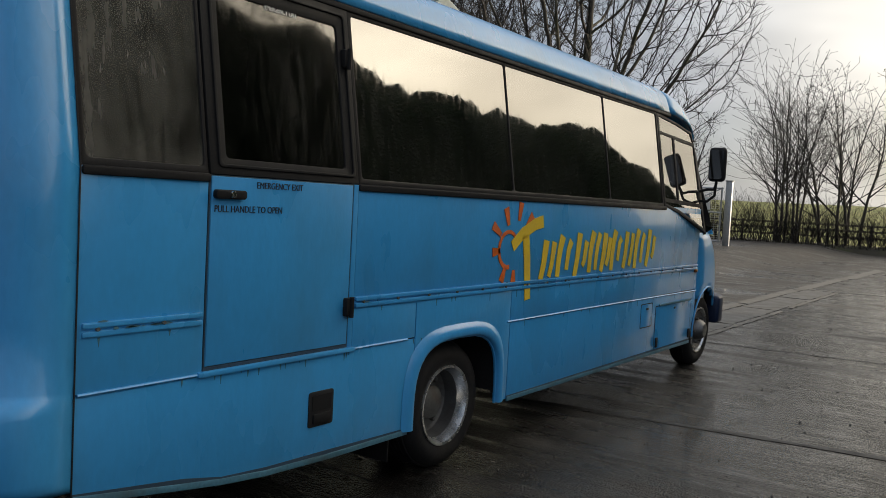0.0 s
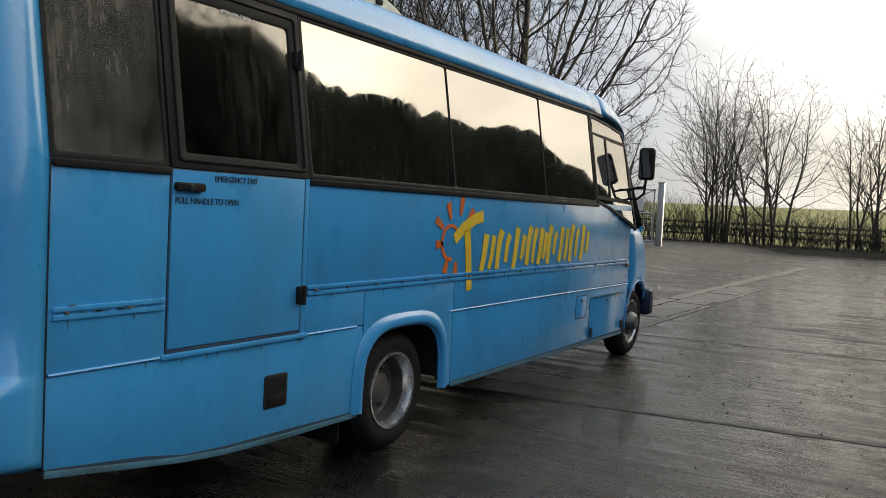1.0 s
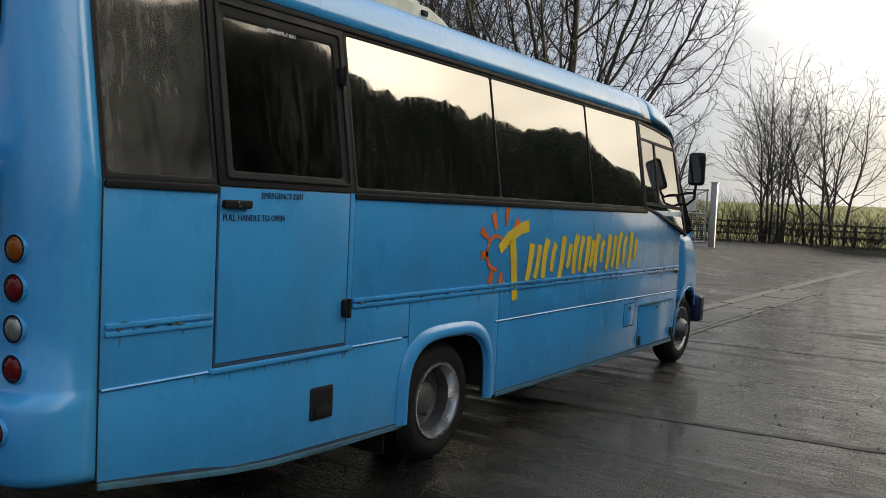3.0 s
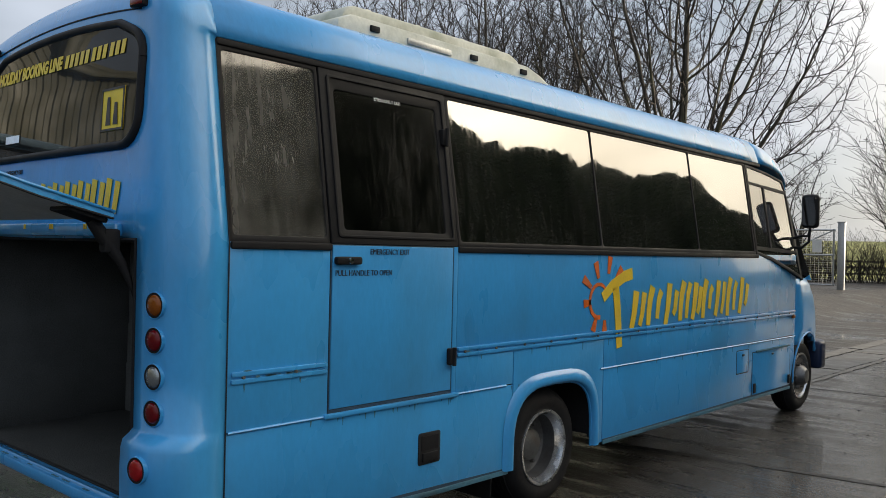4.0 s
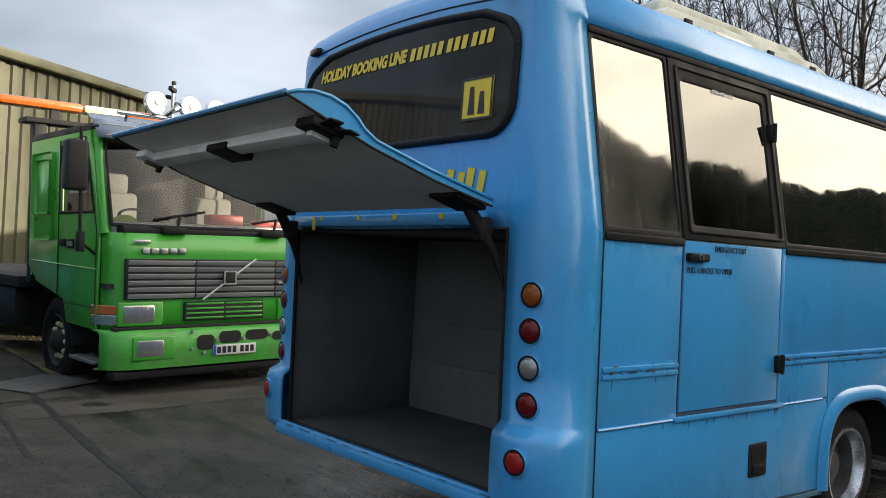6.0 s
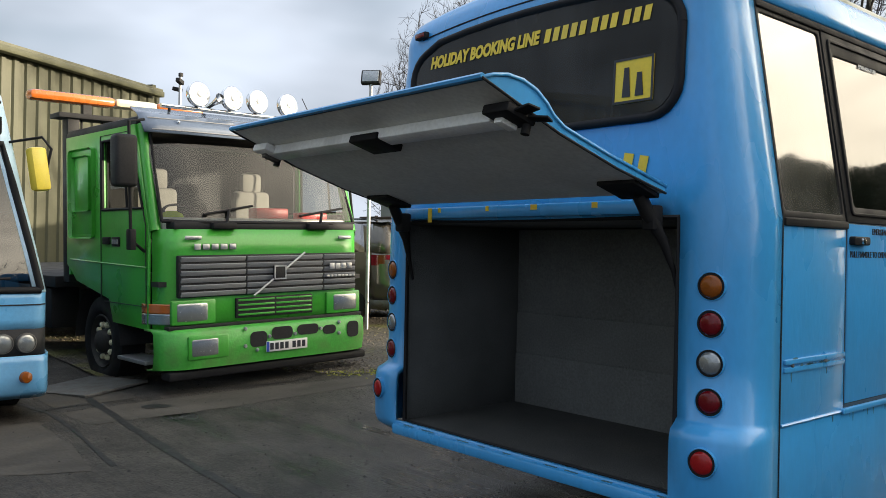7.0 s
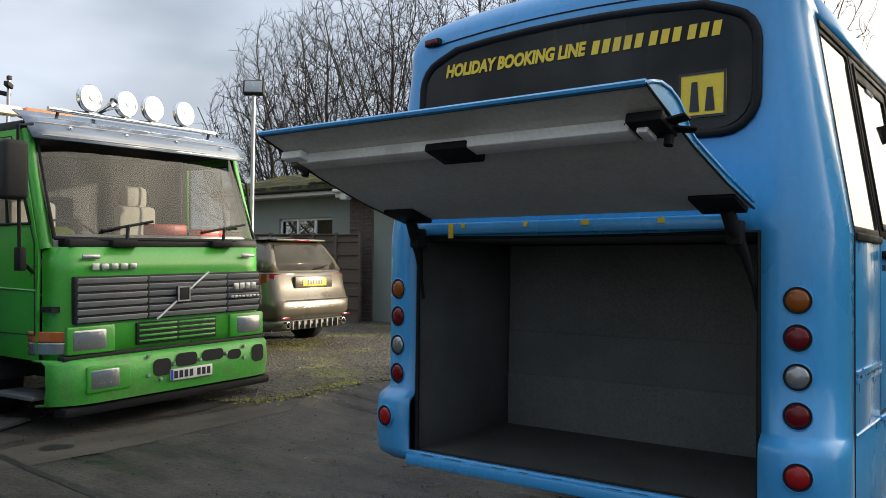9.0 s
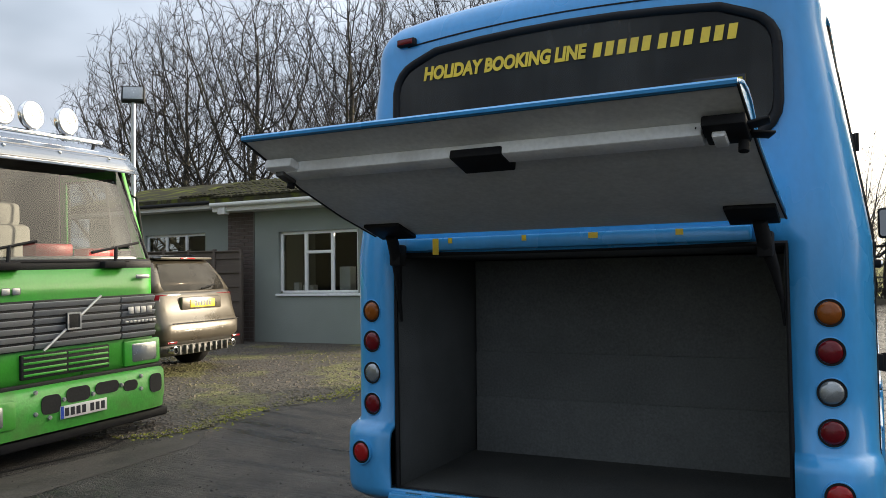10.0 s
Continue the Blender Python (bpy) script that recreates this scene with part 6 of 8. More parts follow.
# corrugated wall: proud ribs
bm = bmesh.new()
rowa, rowb = [], []
x = HL0
while x < HL1:
    for dx, dy in ((0, 0), (0.16, 0), (0.20, -0.06), (0.34, -0.06), (0.38, 0)):
        rowa.append((x + dx, dy, -0.1))
        rowb.append((x + dx, dy, HE))
    x += 0.42
wall = part("hall_wall", skin([rowa, rowb]), M_CLAD, hall, smooth=0)
thicken(wall, 0.01)
part("hall_gable", box((HL1 - 0.05, 0.02, -0.1), (HL1 + 0.12, 16, HE + 0.3)), M_CLAD, hall)
part("hall_back", box((HL0, 15.9, -0.1), (HL1, 16.0, HE)), M_CLAD, hall)
part("hall_roof", prism([(-0.35, HE - 0.02), (8.0, HE + 1.5), (16.3, HE - 0.02), (16.3, HE + 0.12), (8.0, HE + 1.65), (-0.35, HE + 0.12)], HL1 - HL0, 0.0), M_CLAD, hall, m=Matrix(((0, 0, 1, HL0), (1, 0, 0, 0), (0, 1, 0, 0), (0, 0, 0, 1))))
part("hall_gutter", box((HL0, -0.42, HE - 0.14), (HL1, -0.16, HE + 0.04), 0.03), M_CLAD, hall)

# ---------------------------------------------------------------- bungalow
M_RENDER = mat("grey_green_render", (0.225, 0.250, 0.225), 0.9, var=0.14, scale=1.2, fine=60, bump=0.004, dirt=(0.150, 0.165, 0.140), dirt_amount=0.45, dirt_scale=0.7)
M_BRICK = mat("dark_red_brick", (0.078, 0.056, 0.046), 0.85, var=0.35, scale=14, fine=80, bump=0.003)
M_MORTAR = mat("lime_mortar", (0.15, 0.14, 0.12), 0.9, var=0.2, scale=20, fine=90)
M_UPVC = mat("white_upvc", (0.74, 0.75, 0.74), 0.35, var=0.05, scale=6, fine=60)
M_MOSSROOF = mat("mossy_roof_tile", (0.046, 0.043, 0.028), 0.9, var=0.5, scale=5, fine=30, bump=0.012, dirt=(0.155, 0.180, 0.020), dirt_amount=0.9, dirt_scale=2.2, spec=0.08)
M_FASCIA = mat("white_fascia_paint", (0.62, 0.62, 0.58), 0.5, var=0.1, scale=5, fine=40)
M_SHED = mat("brown_fence_panel", (0.082, 0.064, 0.050), 0.85, var=0.25, scale=8, fine=60, bump=0.003)
HY, HZ = 9.95, 0.36
house = thing("bungalow", "rendered bungalow with a mossy tiled roof", "house", pose(0.7, HY, HZ))


def wall_with_hole(x0, x1, y, z0, z1, hole, parent, material, name="house_wall", thick=0.26):
    me = plate(rect(x0, z0, x1, z1), [hole] if hole else [], thick=thick, bevel=0.0)
    me.transform(Matrix(((1, 0, 0, 0), (0, 0, -1, y), (0, 1, 0, 0), (0, 0, 0, 1))))
    return part(name, me, material, parent, smooth=0)


WX0, WX1, WZ0, WZ1 = -10.22, -8.32, 0.98, 2.22
wall_with_hole(-10.83, -6.2, 0, -0.4, 2.72, rect(WX0, WZ0, WX1, WZ1), house, M_RENDER)
wall_with_hole(-18.0, -11.46, 1.9, -0.4, 3.12, rect(-15.95, 1.86, -13.95, 2.44), house, M_RENDER)
part("house_wall", box((-6.45, 0.26, -0.4), (-6.2, 6.2, 2.75)), M_RENDER, house)
part("house_wall", box((-18.0, 6.0, -0.4), (-6.2, 6.2, 2.75)), M_RENDER, house)
part("house_wall", box((-11.45, 0.31, -0.4), (-11.20, 2.15, 3.05)), M_RENDER, house)


def window(parent, x0, x1, z0, z1, y, bars, transom):
    fr = part("window_frame", join(box((x0, y, z0), (x0 + 0.06, y + 0.07, z1), 0.008), box((x1 - 0.06, y, z0), (x1, y + 0.07, z1), 0.008), box((x0, y, z0), (x1, y + 0.07, z0 + 0.06), 0.008), box((x0, y, z1 - 0.06), (x1, y + 0.07, z1), 0.008), *[box((bx - 0.035, y - 0.005, z0), (bx + 0.035, y + 0.06, z1), 0.008) for bx in bars], *[box((a, y - 0.006, c - 0.03), (d, y + 0.06, c + 0.03), 0.008) for a, d, c in transom]), M_UPVC, parent, "white plastic window frame")
    part("window_sill", box((x0 - 0.06, y - 0.10, z0 - 0.05), (x1 + 0.06, y + 0.05, z0), 0.01), M_UPVC, fr)
    g = part("pane", box((x0 + 0.03, y + 0.03, z0 + 0.03), (x1 - 0.03, y + 0.036, z1 - 0.03)), M_GLASS_HOUSE, fr, smooth=0)
    g.visible_shadow = False
    part("room_wall", box((x0 - 0.3, y + 1.6, z0 - 0.6), (x1 + 0.3, y + 1.65, z1 + 0.4)), M_DARK, fr)
    return fr


d_ = (WX1 - WX0) / 3
window(house, WX0, WX1, WZ0, WZ1, 0.06, (WX0 + d_, WX0 + 2 * d_), ((WX0 + d_, WX0 + 2 * d_, WZ1 - 0.42), (WX0 + d_, WX0 + 2 * d_, WZ0 + 0.03)))
window(house, -15.95, -13.95, 1.86, 2.44, 1.96, (-15.28, -14.62), ())
part("sill_clutter", join(box((-10.0, 0.22, 1.0), (-9.88, 0.32, 1.2)), box((-9.8, 0.25, 1.0), (-9.55, 0.4, 1.15)), box((-8.95, 0.3, 1.0), (-8.7, 0.5, 1.5))), M_GREYPANEL, house)
# brick pier, brick by brick
pier = part("brick_pier", box((-11.53, -0.01, -0.4), (-10.84, 0.30, 2.80)), M_MORTAR, house, "dark brick corner pier", smooth=0)
brick_me = {}
for L in (0.215, 0.10):
    me = as_mesh("brick", box((0, 0, 0), (L, 0.03, 0.065), 0.004, 1))
    me.materials.append(M_BRICK)
    brick_me[L] = me
for r in range(41):
    x, z = -11.525, -0.38 + 0.0755 * r
    seq = (0.215, 0.215, 0.215) if r % 2 else (0.10, 0.215, 0.215, 0.10)
    for L in seq:
        br_ = new("brick", brick_me[L])
        br_.parent = pier
        br_.location = (x, -0.022 + 0.004 * ((r * 7 + int(x * 50)) % 3) / 3, z)
        x += L + 0.012
# eaves and roof
RT = math.tan(radians(14.5))
XR = Matrix(((0, 0, 1, 0), (1, 0, 0, 0), (0, 1, 0, 0), (0, 0, 0, 1)))
SPLIT, E2 = -11.58, 3.04            # the set-back part has its own eaves
for x0, x1, y0, ze in ((SPLIT, -6.0, 0.0, 2.83), (-18.2, SPLIT - 0.02, 1.87, E2 + 0.10)):
    part("fascia", box((x0, y0 - 0.42, ze - 0.17), (x1, y0 - 0.38, ze + 0.01), 0.005), M_FASCIA, house, "white eaves board")
    part("soffit", box((x0, y0 - 0.375, ze - 0.17), (x1, y0 + 0.02, ze - 0.15)), M_FASCIA, house, smooth=0)
    part("eaves_gutter", tube([(x0, y0 - 0.47, ze - 0.03), (x1, y0 - 0.47, ze - 0.03)], 0.05, 10), M_DARK if y0 else M_FASCIA, house)
part("downpipe_head", box((-11.42, -0.46, 2.60), (-11.22, -0.30, 2.76), 0.02), M_FASCIA, house)
roof = part("house_roof", prism([(-0.5, 2.83), (3.0, 2.83 + 3.5 * RT), (6.5, 2.83), (6.5, 2.95), (3.0, 2.95 + 3.5 * RT), (-0.5, 2.93)], 12.1 - (SPLIT + 18.2), 0.0), M_MOSSROOF, house, "mossy interlocking tile roof", m=Matrix.Translation((SPLIT, 0, 0)) @ XR)
part("house_roof", prism([(1.37, E2 + 0.10), (4.0, E2 + 0.10 + 2.63 * RT), (6.5, E2 + 0.10), (6.5, E2 + 0.22), (4.0, E2 + 0.22 + 2.63 * RT), (1.37, E2 + 0.20)], SPLIT - 0.02 + 18.2, 0.0), M_MOSSROOF, house, m=Matrix.Translation((-18.2, 0, 0)) @ XR)
tile = as_mesh("roof_tile", join(prism([(0, 0), (0.29, 0), (0.30, 0.03), (0.24, 0.045), (0.18, 0.03), (0.12, 0.045), (0.05, 0.035)], 0.40, 0.0)))
tile.transform(Matrix(((1, 0, 0, 0), (0, 0, 1, 0), (0, 1, 0, 0), (0, 0, 0, 1))))
tile.flip_normals()
tile.materials.append(M_MOSSROOF)
rj = random.Random(2)
for r in range(11):
    for c in range(25):
        ob = new("roof_tile", tile)
        ob.parent = roof
        xx = -14.28 + 0.30 * c
        back = xx < SPLIT - 0.2
        if back and r > 7:
            bpy.data.objects.remove(ob)
            continue
        yy = (1.35 if back else -0.52) + 0.315 * r
        zz = E2 + 0.205 + (yy - 1.37) * RT if back else 2.935 + (yy + 0.5) * RT
        ob.matrix_local = Matrix.Translation((xx, yy, zz + rj.uniform(0, 0.012))) @ Matrix.Rotation(math.atan(RT) - 0.03 + rj.uniform(-0.012, 0.012), 4, "X")
# lapped fence panels between the car and the pier
for k in range(7):
    fp = thing("fence_panel", "dark brown lapped timber fence panel", "fence", pose(-10.70 - 0.69 * k, HY - 0.55, 0.30), group="panel fence")
    hp = 1.92 + 0.012 * k
    part("post", box((0.66, -0.035, 0), (0.72, 0.035, hp + 0.02), 0.008), M_SHED, fp)
    for j in range(13):
        z = 0.05 + (hp - 0.08) * j / 13
        part("slat", moved(box((0.02, -0.008, 0), (0.655, 0.008, 0.165), 0.004, 1), pose(0, 0.014 * (j % 2), z, -5 + 1.5 * ((j * 5 + k) % 3))), M_SHED, fp)
    part("capping", box((0.0, -0.03, hp - 0.03), (0.66, 0.04, hp), 0.006), M_SHED, fp)
# floodlight mast and camera mast
fm = thing("floodlight_mast", "slim steel mast with a square floodlight", "floodlight", pose(-7.6, 4.5, lift(-7.6, 4.5)))
part("mast", tube([(0, 0, 0), (0, 0, 3.72)], 0.028, 10), M_STEEL, fm)
part("lamp_housing", moved(box((-0.15, -0.05, -0.11), (0.15, 0.05, 0.11), 0.02), pose(0, 0, 3.82, -15, 0, 40)), M_DARK, fm)
part("lamp_glass", moved(box((-0.125, -0.058, -0.088), (0.125, -0.048, 0.088), 0.005), pose(0, 0, 3.82, -15, 0, 40)), M_LAMP_CLEAR, fm)
cm = thing("camera_mast", "steel mast with two security cameras", "camera mast", pose(-17.5, 5.7, 0))
part("mast", tube([(0, 0, 0), (0, 0, 5.72)], 0.04, 10), M_STEEL, cm)
part("camera_head", moved(box((-0.06, -0.15, -0.055), (0.06, 0.10, 0.055), 0.02), pose(0.14, -0.06, 5.55, -12, 0, 40)), M_DARK, cm)
part("camera_head", moved(box((-0.06, -0.14, -0.05), (0.06, 0.10, 0.05), 0.02), pose(-0.13, 0, 5.40, -12, 0, -50)), M_DARK, cm)
part("bracket_arm", tube([(0, 0, 5.52), (0.14, 0, 5.52)], 0.014), M_DARK, cm)
part("bracket_arm", tube([(0, 0, 5.36), (-0.13, 0, 5.36)], 0.014), M_DARK, cm)
part("sensor_box", box((-0.03, -0.05, 5.70), (0.07, 0.05, 5.80), 0.02), M_DARK, cm)

# ---------------------------------------------------------------- dark screen, added out of view: shades the coach, mirrored in its glass
M_SCREEN = mat("unseen_screen_dark", (0.030, 0.038, 0.018), 0.9, var=0.5, scale=2.5, fine=14, bump=0.05, spec=0.2)
SCREEN_LINE = [(4.02, 17.0, 1.5), (4.12, 14.8, 3.2), (4.45, 13.3, 3.9), (5.0, 13.8, 4.6), (6.5, 14.6, 5.2), (9.0, 16.3, 6.8), (10.6, 15.4, 7.8), (11.9, 14.5, 9.6), (14.0, 10.5, 10.8), (15.5, 6.0, 8.5), (16.5, 3.0, 3.0), (17.0, 0.0, 1.5), (17.0, -8.0, 1.5), (16.0, -18.0, 1.6)]
rows = []
for i in range(121):
    f = i / 120 * (len(SCREEN_LINE) - 1)
    j = min(int(f), len(SCREEN_LINE) - 2)
    p = Vector(SCREEN_LINE[j]).lerp(Vector(SCREEN_LINE[j + 1]), f - j)
    w = (Vector(SCREEN_LINE[j + 1]) - Vector(SCREEN_LINE[j])).to_2d().normalized()
    n_ = Vector((w.y, -w.x))
    row = []
    for k in range(17):
        a = math.pi * k / 16
        r = (0.75 if i > 34 else 0.22 + 0.0155 * i) + 0.28 * noise.noise((i * 0.5, k * 0.8, 1)) + 0.12 * noise.noise((i * 1.7, k * 2.1, 4))
        z = p.z * min(1, math.sin(a) ** 0.45) * (1 + 0.05 * noise.noise((i * 0.35, 7, 0)) + 0.03 * noise.noise((i * 1.1, 3, k * 0.5)))
        row.append((p.x + n_.x * r * math.cos(a), p.y + n_.y * r * math.cos(a), z))
    rows.append(row)
single("conifer_screen", skin(rows), M_SCREEN, "added dark screen out of view, for shade and reflections", "hedge", kind="stuff", smooth=80)

# ---------------------------------------------------------------- recovery truck
M_GREEN = mat("bright_green_truck_paint", (0.043, 0.31, 0.028), 0.36, var=0.10, scale=2.0, fine=40, coat=0.25, dirt=(0.05, 0.17, 0.03), dirt_amount=0.4, dirt_scale=1.6, bump=0.001)
M_GREENDK = mat("worn_green_bumper_paint", (0.060, 0.34, 0.045), 0.45, var=0.18, scale=4.0, fine=40, dirt=(0.10, 0.12, 0.05), dirt_amount=0.55, dirt_scale=4, bump=0.002)
M_GRILLE = mat("grey_grille_plastic", (0.20, 0.205, 0.215), 0.5, var=0.12, scale=6, fine=60)
M_VISOR = mat("smoked_visor", (0.085, 0.11, 0.155), 0.14, var=0.12, scale=3, fine=40, coat=0.8)
M_PLATE = mat("white_number_plate", (0.62, 0.62, 0.60), 0.4, var=0.08, scale=15, fine=80)
M_PLATEY = mat("yellow_number_plate", (0.66, 0.42, 0.02), 0.4, var=0.08, scale=15, fine=80)
M_AMBER = mat("amber_beacon_plastic", (0.42, 0.105, 0.014), 0.25, var=0.15, scale=6, fine=60, coat=0.5)
M_BEACONW = mat("cream_beacon_plastic", (0.66, 0.62, 0.42), 0.3, var=0.1, scale=6, fine=60, coat=0.5)
M_RED = mat("red_plastic", (0.50, 0.02, 0.02), 0.4, var=0.15, scale=8)
M_HIVIS = mat("lime_hi_vis_cloth", (0.45, 0.60, 0.04), 0.9, var=0.2, scale=20)
M_PALESEAT = mat("pale_seat_cover", (0.30, 0.29, 0.26), 0.9, var=0.2, scale=12)
M_GLASS_TRUCK = glass("truck_windscreen_glass", (0.50, 0.52, 0.51), ior=1.46)
# rim colour near black, standing in for the shadow in the wheel arch
M_TRUCKRIM = mat("shaded_grimy_rim", (0.022, 0.022, 0.022), 0.7, var=0.4, scale=10, fine=60, dirt=(0.05, 0.042, 0.034), dirt_amount=0.5, dirt_scale=7)

truck = thing("recovery_truck", "bright green flatbed recovery truck with roof spotlights", "truck", pose(-5.245, 1.63, -0.035, 1.5, 0, 4))
YZ = Matrix(((0, 0, 1, 0), (1, 0, 0, 0), (0, 1, 0, 0), (0, 0, 0, 1)))      # drawings in (across, up), facing forward


def face(name, me, material, x, parent, label="", rake=0.0):
    """A plate on the truck's front at depth x, leaning back by rake per metre."""
    me.transform(YZ)
    for v in me.vertices:
        v.co.x += x - rake * (v.co.z - 1.7 if rake else 0)
    return part(name, me, material, parent, label)


W2 = 1.25
NUT_COVER = as_mesh("nut_cover", lathe([(0, 0.034), (0.035, 0.030), (0.045, 0.012), (0.046, 0.0001)], 8, "y"))
NUT_COVER.materials.append(M_BEACONW)
# cab shell: front below the windscreen, sides with door and window openings, back, roof
hood = part("cab_front", skin([[(-0.02 - 0.22 * (abs(y) / W2) ** 16, y, z) for y in [-W2 + 2 * W2 * i / 40 for i in range(41)]] for z in (0.72, 1.0, 1.25, 1.5, 1.72)]), M_GREEN, truck, smooth=60)
thicken(hood, 0.02)
for s in (-1, 1):
    out = [(-2.36, 1.32), (-2.22, 1.24), (-2.08, 1.14), (-1.20, 0.98), (-1.10, 0.74), (-0.28, 0.72), (-0.25, 1.72), (-0.55, 2.78), (-2.36, 2.78)]
    hole = [(-1.33, 1.93), (-0.36, 1.93), (-0.62, 2.62), (-0.68, 2.66), (-1.33, 2.66)]
    me = plate(out, [hole], thick=0.03, bevel=0.006)
    me.transform(Matrix(((1, 0, 0, 0), (0, 0, 1, 0), (0, 1, 0, 0), (0, 0, 0, 1))))
    for v in me.vertices:
        v.co.y += W2 - 0.0 + 0.03
    if s < 0:
        me.transform(Matrix.Diagonal((1, -1, 1, 1)))
    else:
        me.flip_normals()
    sd = part("cab_side", me, M_GREEN, truck)
    yo = s * (W2 + 0.035)
    part("door_gap", join(*[tube(p, 0.006, 5) for p in ([(-1.38, yo, 0.98), (-1.38, yo, 2.72), (-0.66, yo, 2.72), (-0.30, yo, 1.75), (-0.30, yo, 0.95), (-1.30, yo, 0.95)],)]), M_DARK, sd)
    part("side_window_rubber", tube([(x, yo, z) for x, z in hole] + [(hole[0][0], yo, hole[0][1])], 0.018, 6), M_RUBBER, sd)
    g = part("pane", skin([[(-1.35, s * W2, 1.92), (-0.34, s * W2, 1.92)], [(-1.35, s * W2, 2.67), (-0.62, s * W2, 2.67)]]), M_GLASS_TRUCK, sd, smooth=0)
    g.visible_shadow = False
    part("quarter_bar", tube([(-0.72, yo, 1.93), (-0.80, yo, 2.66)], 0.014, 6), M_RUBBER, sd)
    part("sleeper_pressing", moved(box((-2.22, -0.012, 1.62), (-1.54, 0.012, 2.62), 0.06), Matrix.Translation((0, s * (W2 + 0.022), 0))), M_GREEN, sd)
    part("sleeper_pressing", moved(box((-2.12, -0.012, 1.92), (-1.64, 0.012, 2.54), 0.05), Matrix.Translation((0, s * (W2 + 0.029), 0))), M_GREEN, sd)
    part("door_handle", moved(box((-1.30, -0.02, 1.56), (-1.14, 0.02, 1.64), 0.012), Matrix.Translation((0, s * (W2 + 0.04), 0))), M_RUBBER, sd)
    badge = part("model_badge", moved(box((-1.08, -0.01, 1.54), (-0.90, 0.01, 1.64), 0.008), Matrix.Translation((0, s * (W2 + 0.04), 0))), M_RUBBER, sd)
    for k in range(3):
        part("badge_bar", moved(box((-1.06 + 0.055 * k, -0.004, 1.565), (-1.02 + 0.055 * k, 0.004, 1.615)), Matrix.Translation((0, s * (W2 + 0.052), 0))), M_GRILLE, badge, smooth=0)
    part("body_crease", tube([(-2.23, yo, 1.38), (-0.28, yo, 1.34)], 0.010, 6), M_GREEN, sd)
    # corner post between screen and side, and the indicator
    part("screen_pillar", tube([(-0.22, s * (W2 - 0.03), 1.70), (-0.55, s * (W2 - 0.05), 2.78)], 0.055, 10), M_GREEN, truck, smooth=60)
    wrap = [(-0.02 - 0.22 * (y / W2) ** 16 + 0.014, s * y) for y in (1.09, 1.13, 1.17, 1.20, 1.225, 1.245)] + [(-0.30, s * (W2 + 0.034)), (-0.40, s * (W2 + 0.036))]
    ind = part("corner_lamp", skin([[(x, y, z) for x, y in wrap] for z in (0.885, 0.90, 0.965, 0.98)]), M_AMBER, truck, "amber and white corner lamp", smooth=50)
    thicken(ind, 0.03)
    thicken(part("lamp_white", skin([[(x, y, z) for x, y in wrap] for z in (0.775, 0.79, 0.868, 0.882)]), M_LAMP_CLEAR, ind, smooth=50), 0.03)
    # mirror
    ma = part("mirror_arm", tube([(-0.30, s * 1.30, 1.50), (-0.16, s * 1.50, 1.62), (-0.14, s * 1.52, 2.75), (-0.30, s * 1.30, 2.80)] if s < 0 else [(-0.34, 1.29, 1.60), (-0.30, 1.33, 1.66), (-0.42, 1.33, 2.45), (-0.48, 1.27, 2.50)], 0.016, 8), M_RUBBER, truck, "large black mirror on a tall arm" if s < 0 else "bare black mirror arm")
    if s < 0:
        part("arm_knuckle", box((-0.20, -1.53, 1.52), (-0.10, -1.47, 1.72), 0.01), M_RUBBER, ma)
    if s < 0:
        part("mirror_head", box((-0.24, s * 1.56 - 0.11, 2.12), (-0.08, s * 1.56 + 0.11, 2.62), 0.04, 3), M_DARK, ma, smooth=50)
        part("mirror_glass", box((-0.246, s * 1.56 - 0.09, 2.16), (-0.241, s * 1.56 + 0.09, 2.58)), M_MIRROR, ma, smooth=0)
    # front wheel and arch
    well = skin([[(-1.55 + 0.60 * math.cos(a), s * (W2 + 0.02), 0.50 + 0.60 * math.sin(a)), (-1.55 + 0.60 * math.cos(a), s * 0.70, 0.50 + 0.60 * math.sin(a))] for a in [radians(d) for d in range(0, 181, 12)]])
    part("wheel_arch", well, M_DARK, truck)
    tprof = [(-0.30, 0.28), (-0.31, 0.42), (-0.28, 0.49), (-0.02, 0.49), (0.01, 0.43), (0.012, 0.34), (-0.02, 0.295)]
    for wx in (-1.55, -5.6):
        bm = lathe(tprof, 44, "y")
        if s < 0:
            moved(bm, Matrix.Diagonal((1, -1, 1, 1)))
        ty = part("truck_tyre", moved(bm, Matrix.Translation((wx, s * 1.22, 0.49))), M_TYRE, truck, smooth=50)
        rim = lathe([(-0.01, 0.30), (0.0, 0.285), (-0.06, 0.265), (-0.10, 0.23), (-0.06, 0.20), (-0.05, 0.13), (0.02, 0.12), (0.04, 0.09), (0.045, 0.0001)], 32, "y")
        for k in range(10):
            a = 2 * math.pi * k / 10
            nc = new("nut_cover", NUT_COVER)
            nc.parent = ty
            nc.matrix_local = Matrix.Translation((wx + 0.185 * math.cos(a), s * (1.22 - 0.055), 0.49 + 0.185 * math.sin(a))) @ Matrix.Rotation(0 if s > 0 else math.pi, 4, "Z")
        for nm, b_, mt in (("rim", rim, M_TRUCKRIM),):
            if s < 0:
                moved(b_, Matrix.Diagonal((1, -1, 1, 1)))
            part(nm, moved(b_, Matrix.Translation((wx, s * 1.22, 0.49))), mt, ty, smooth=40)
part("cab_back", box((-2.38, -W2, 1.2), (-2.34, W2, 2.78)), M_GREEN, truck)
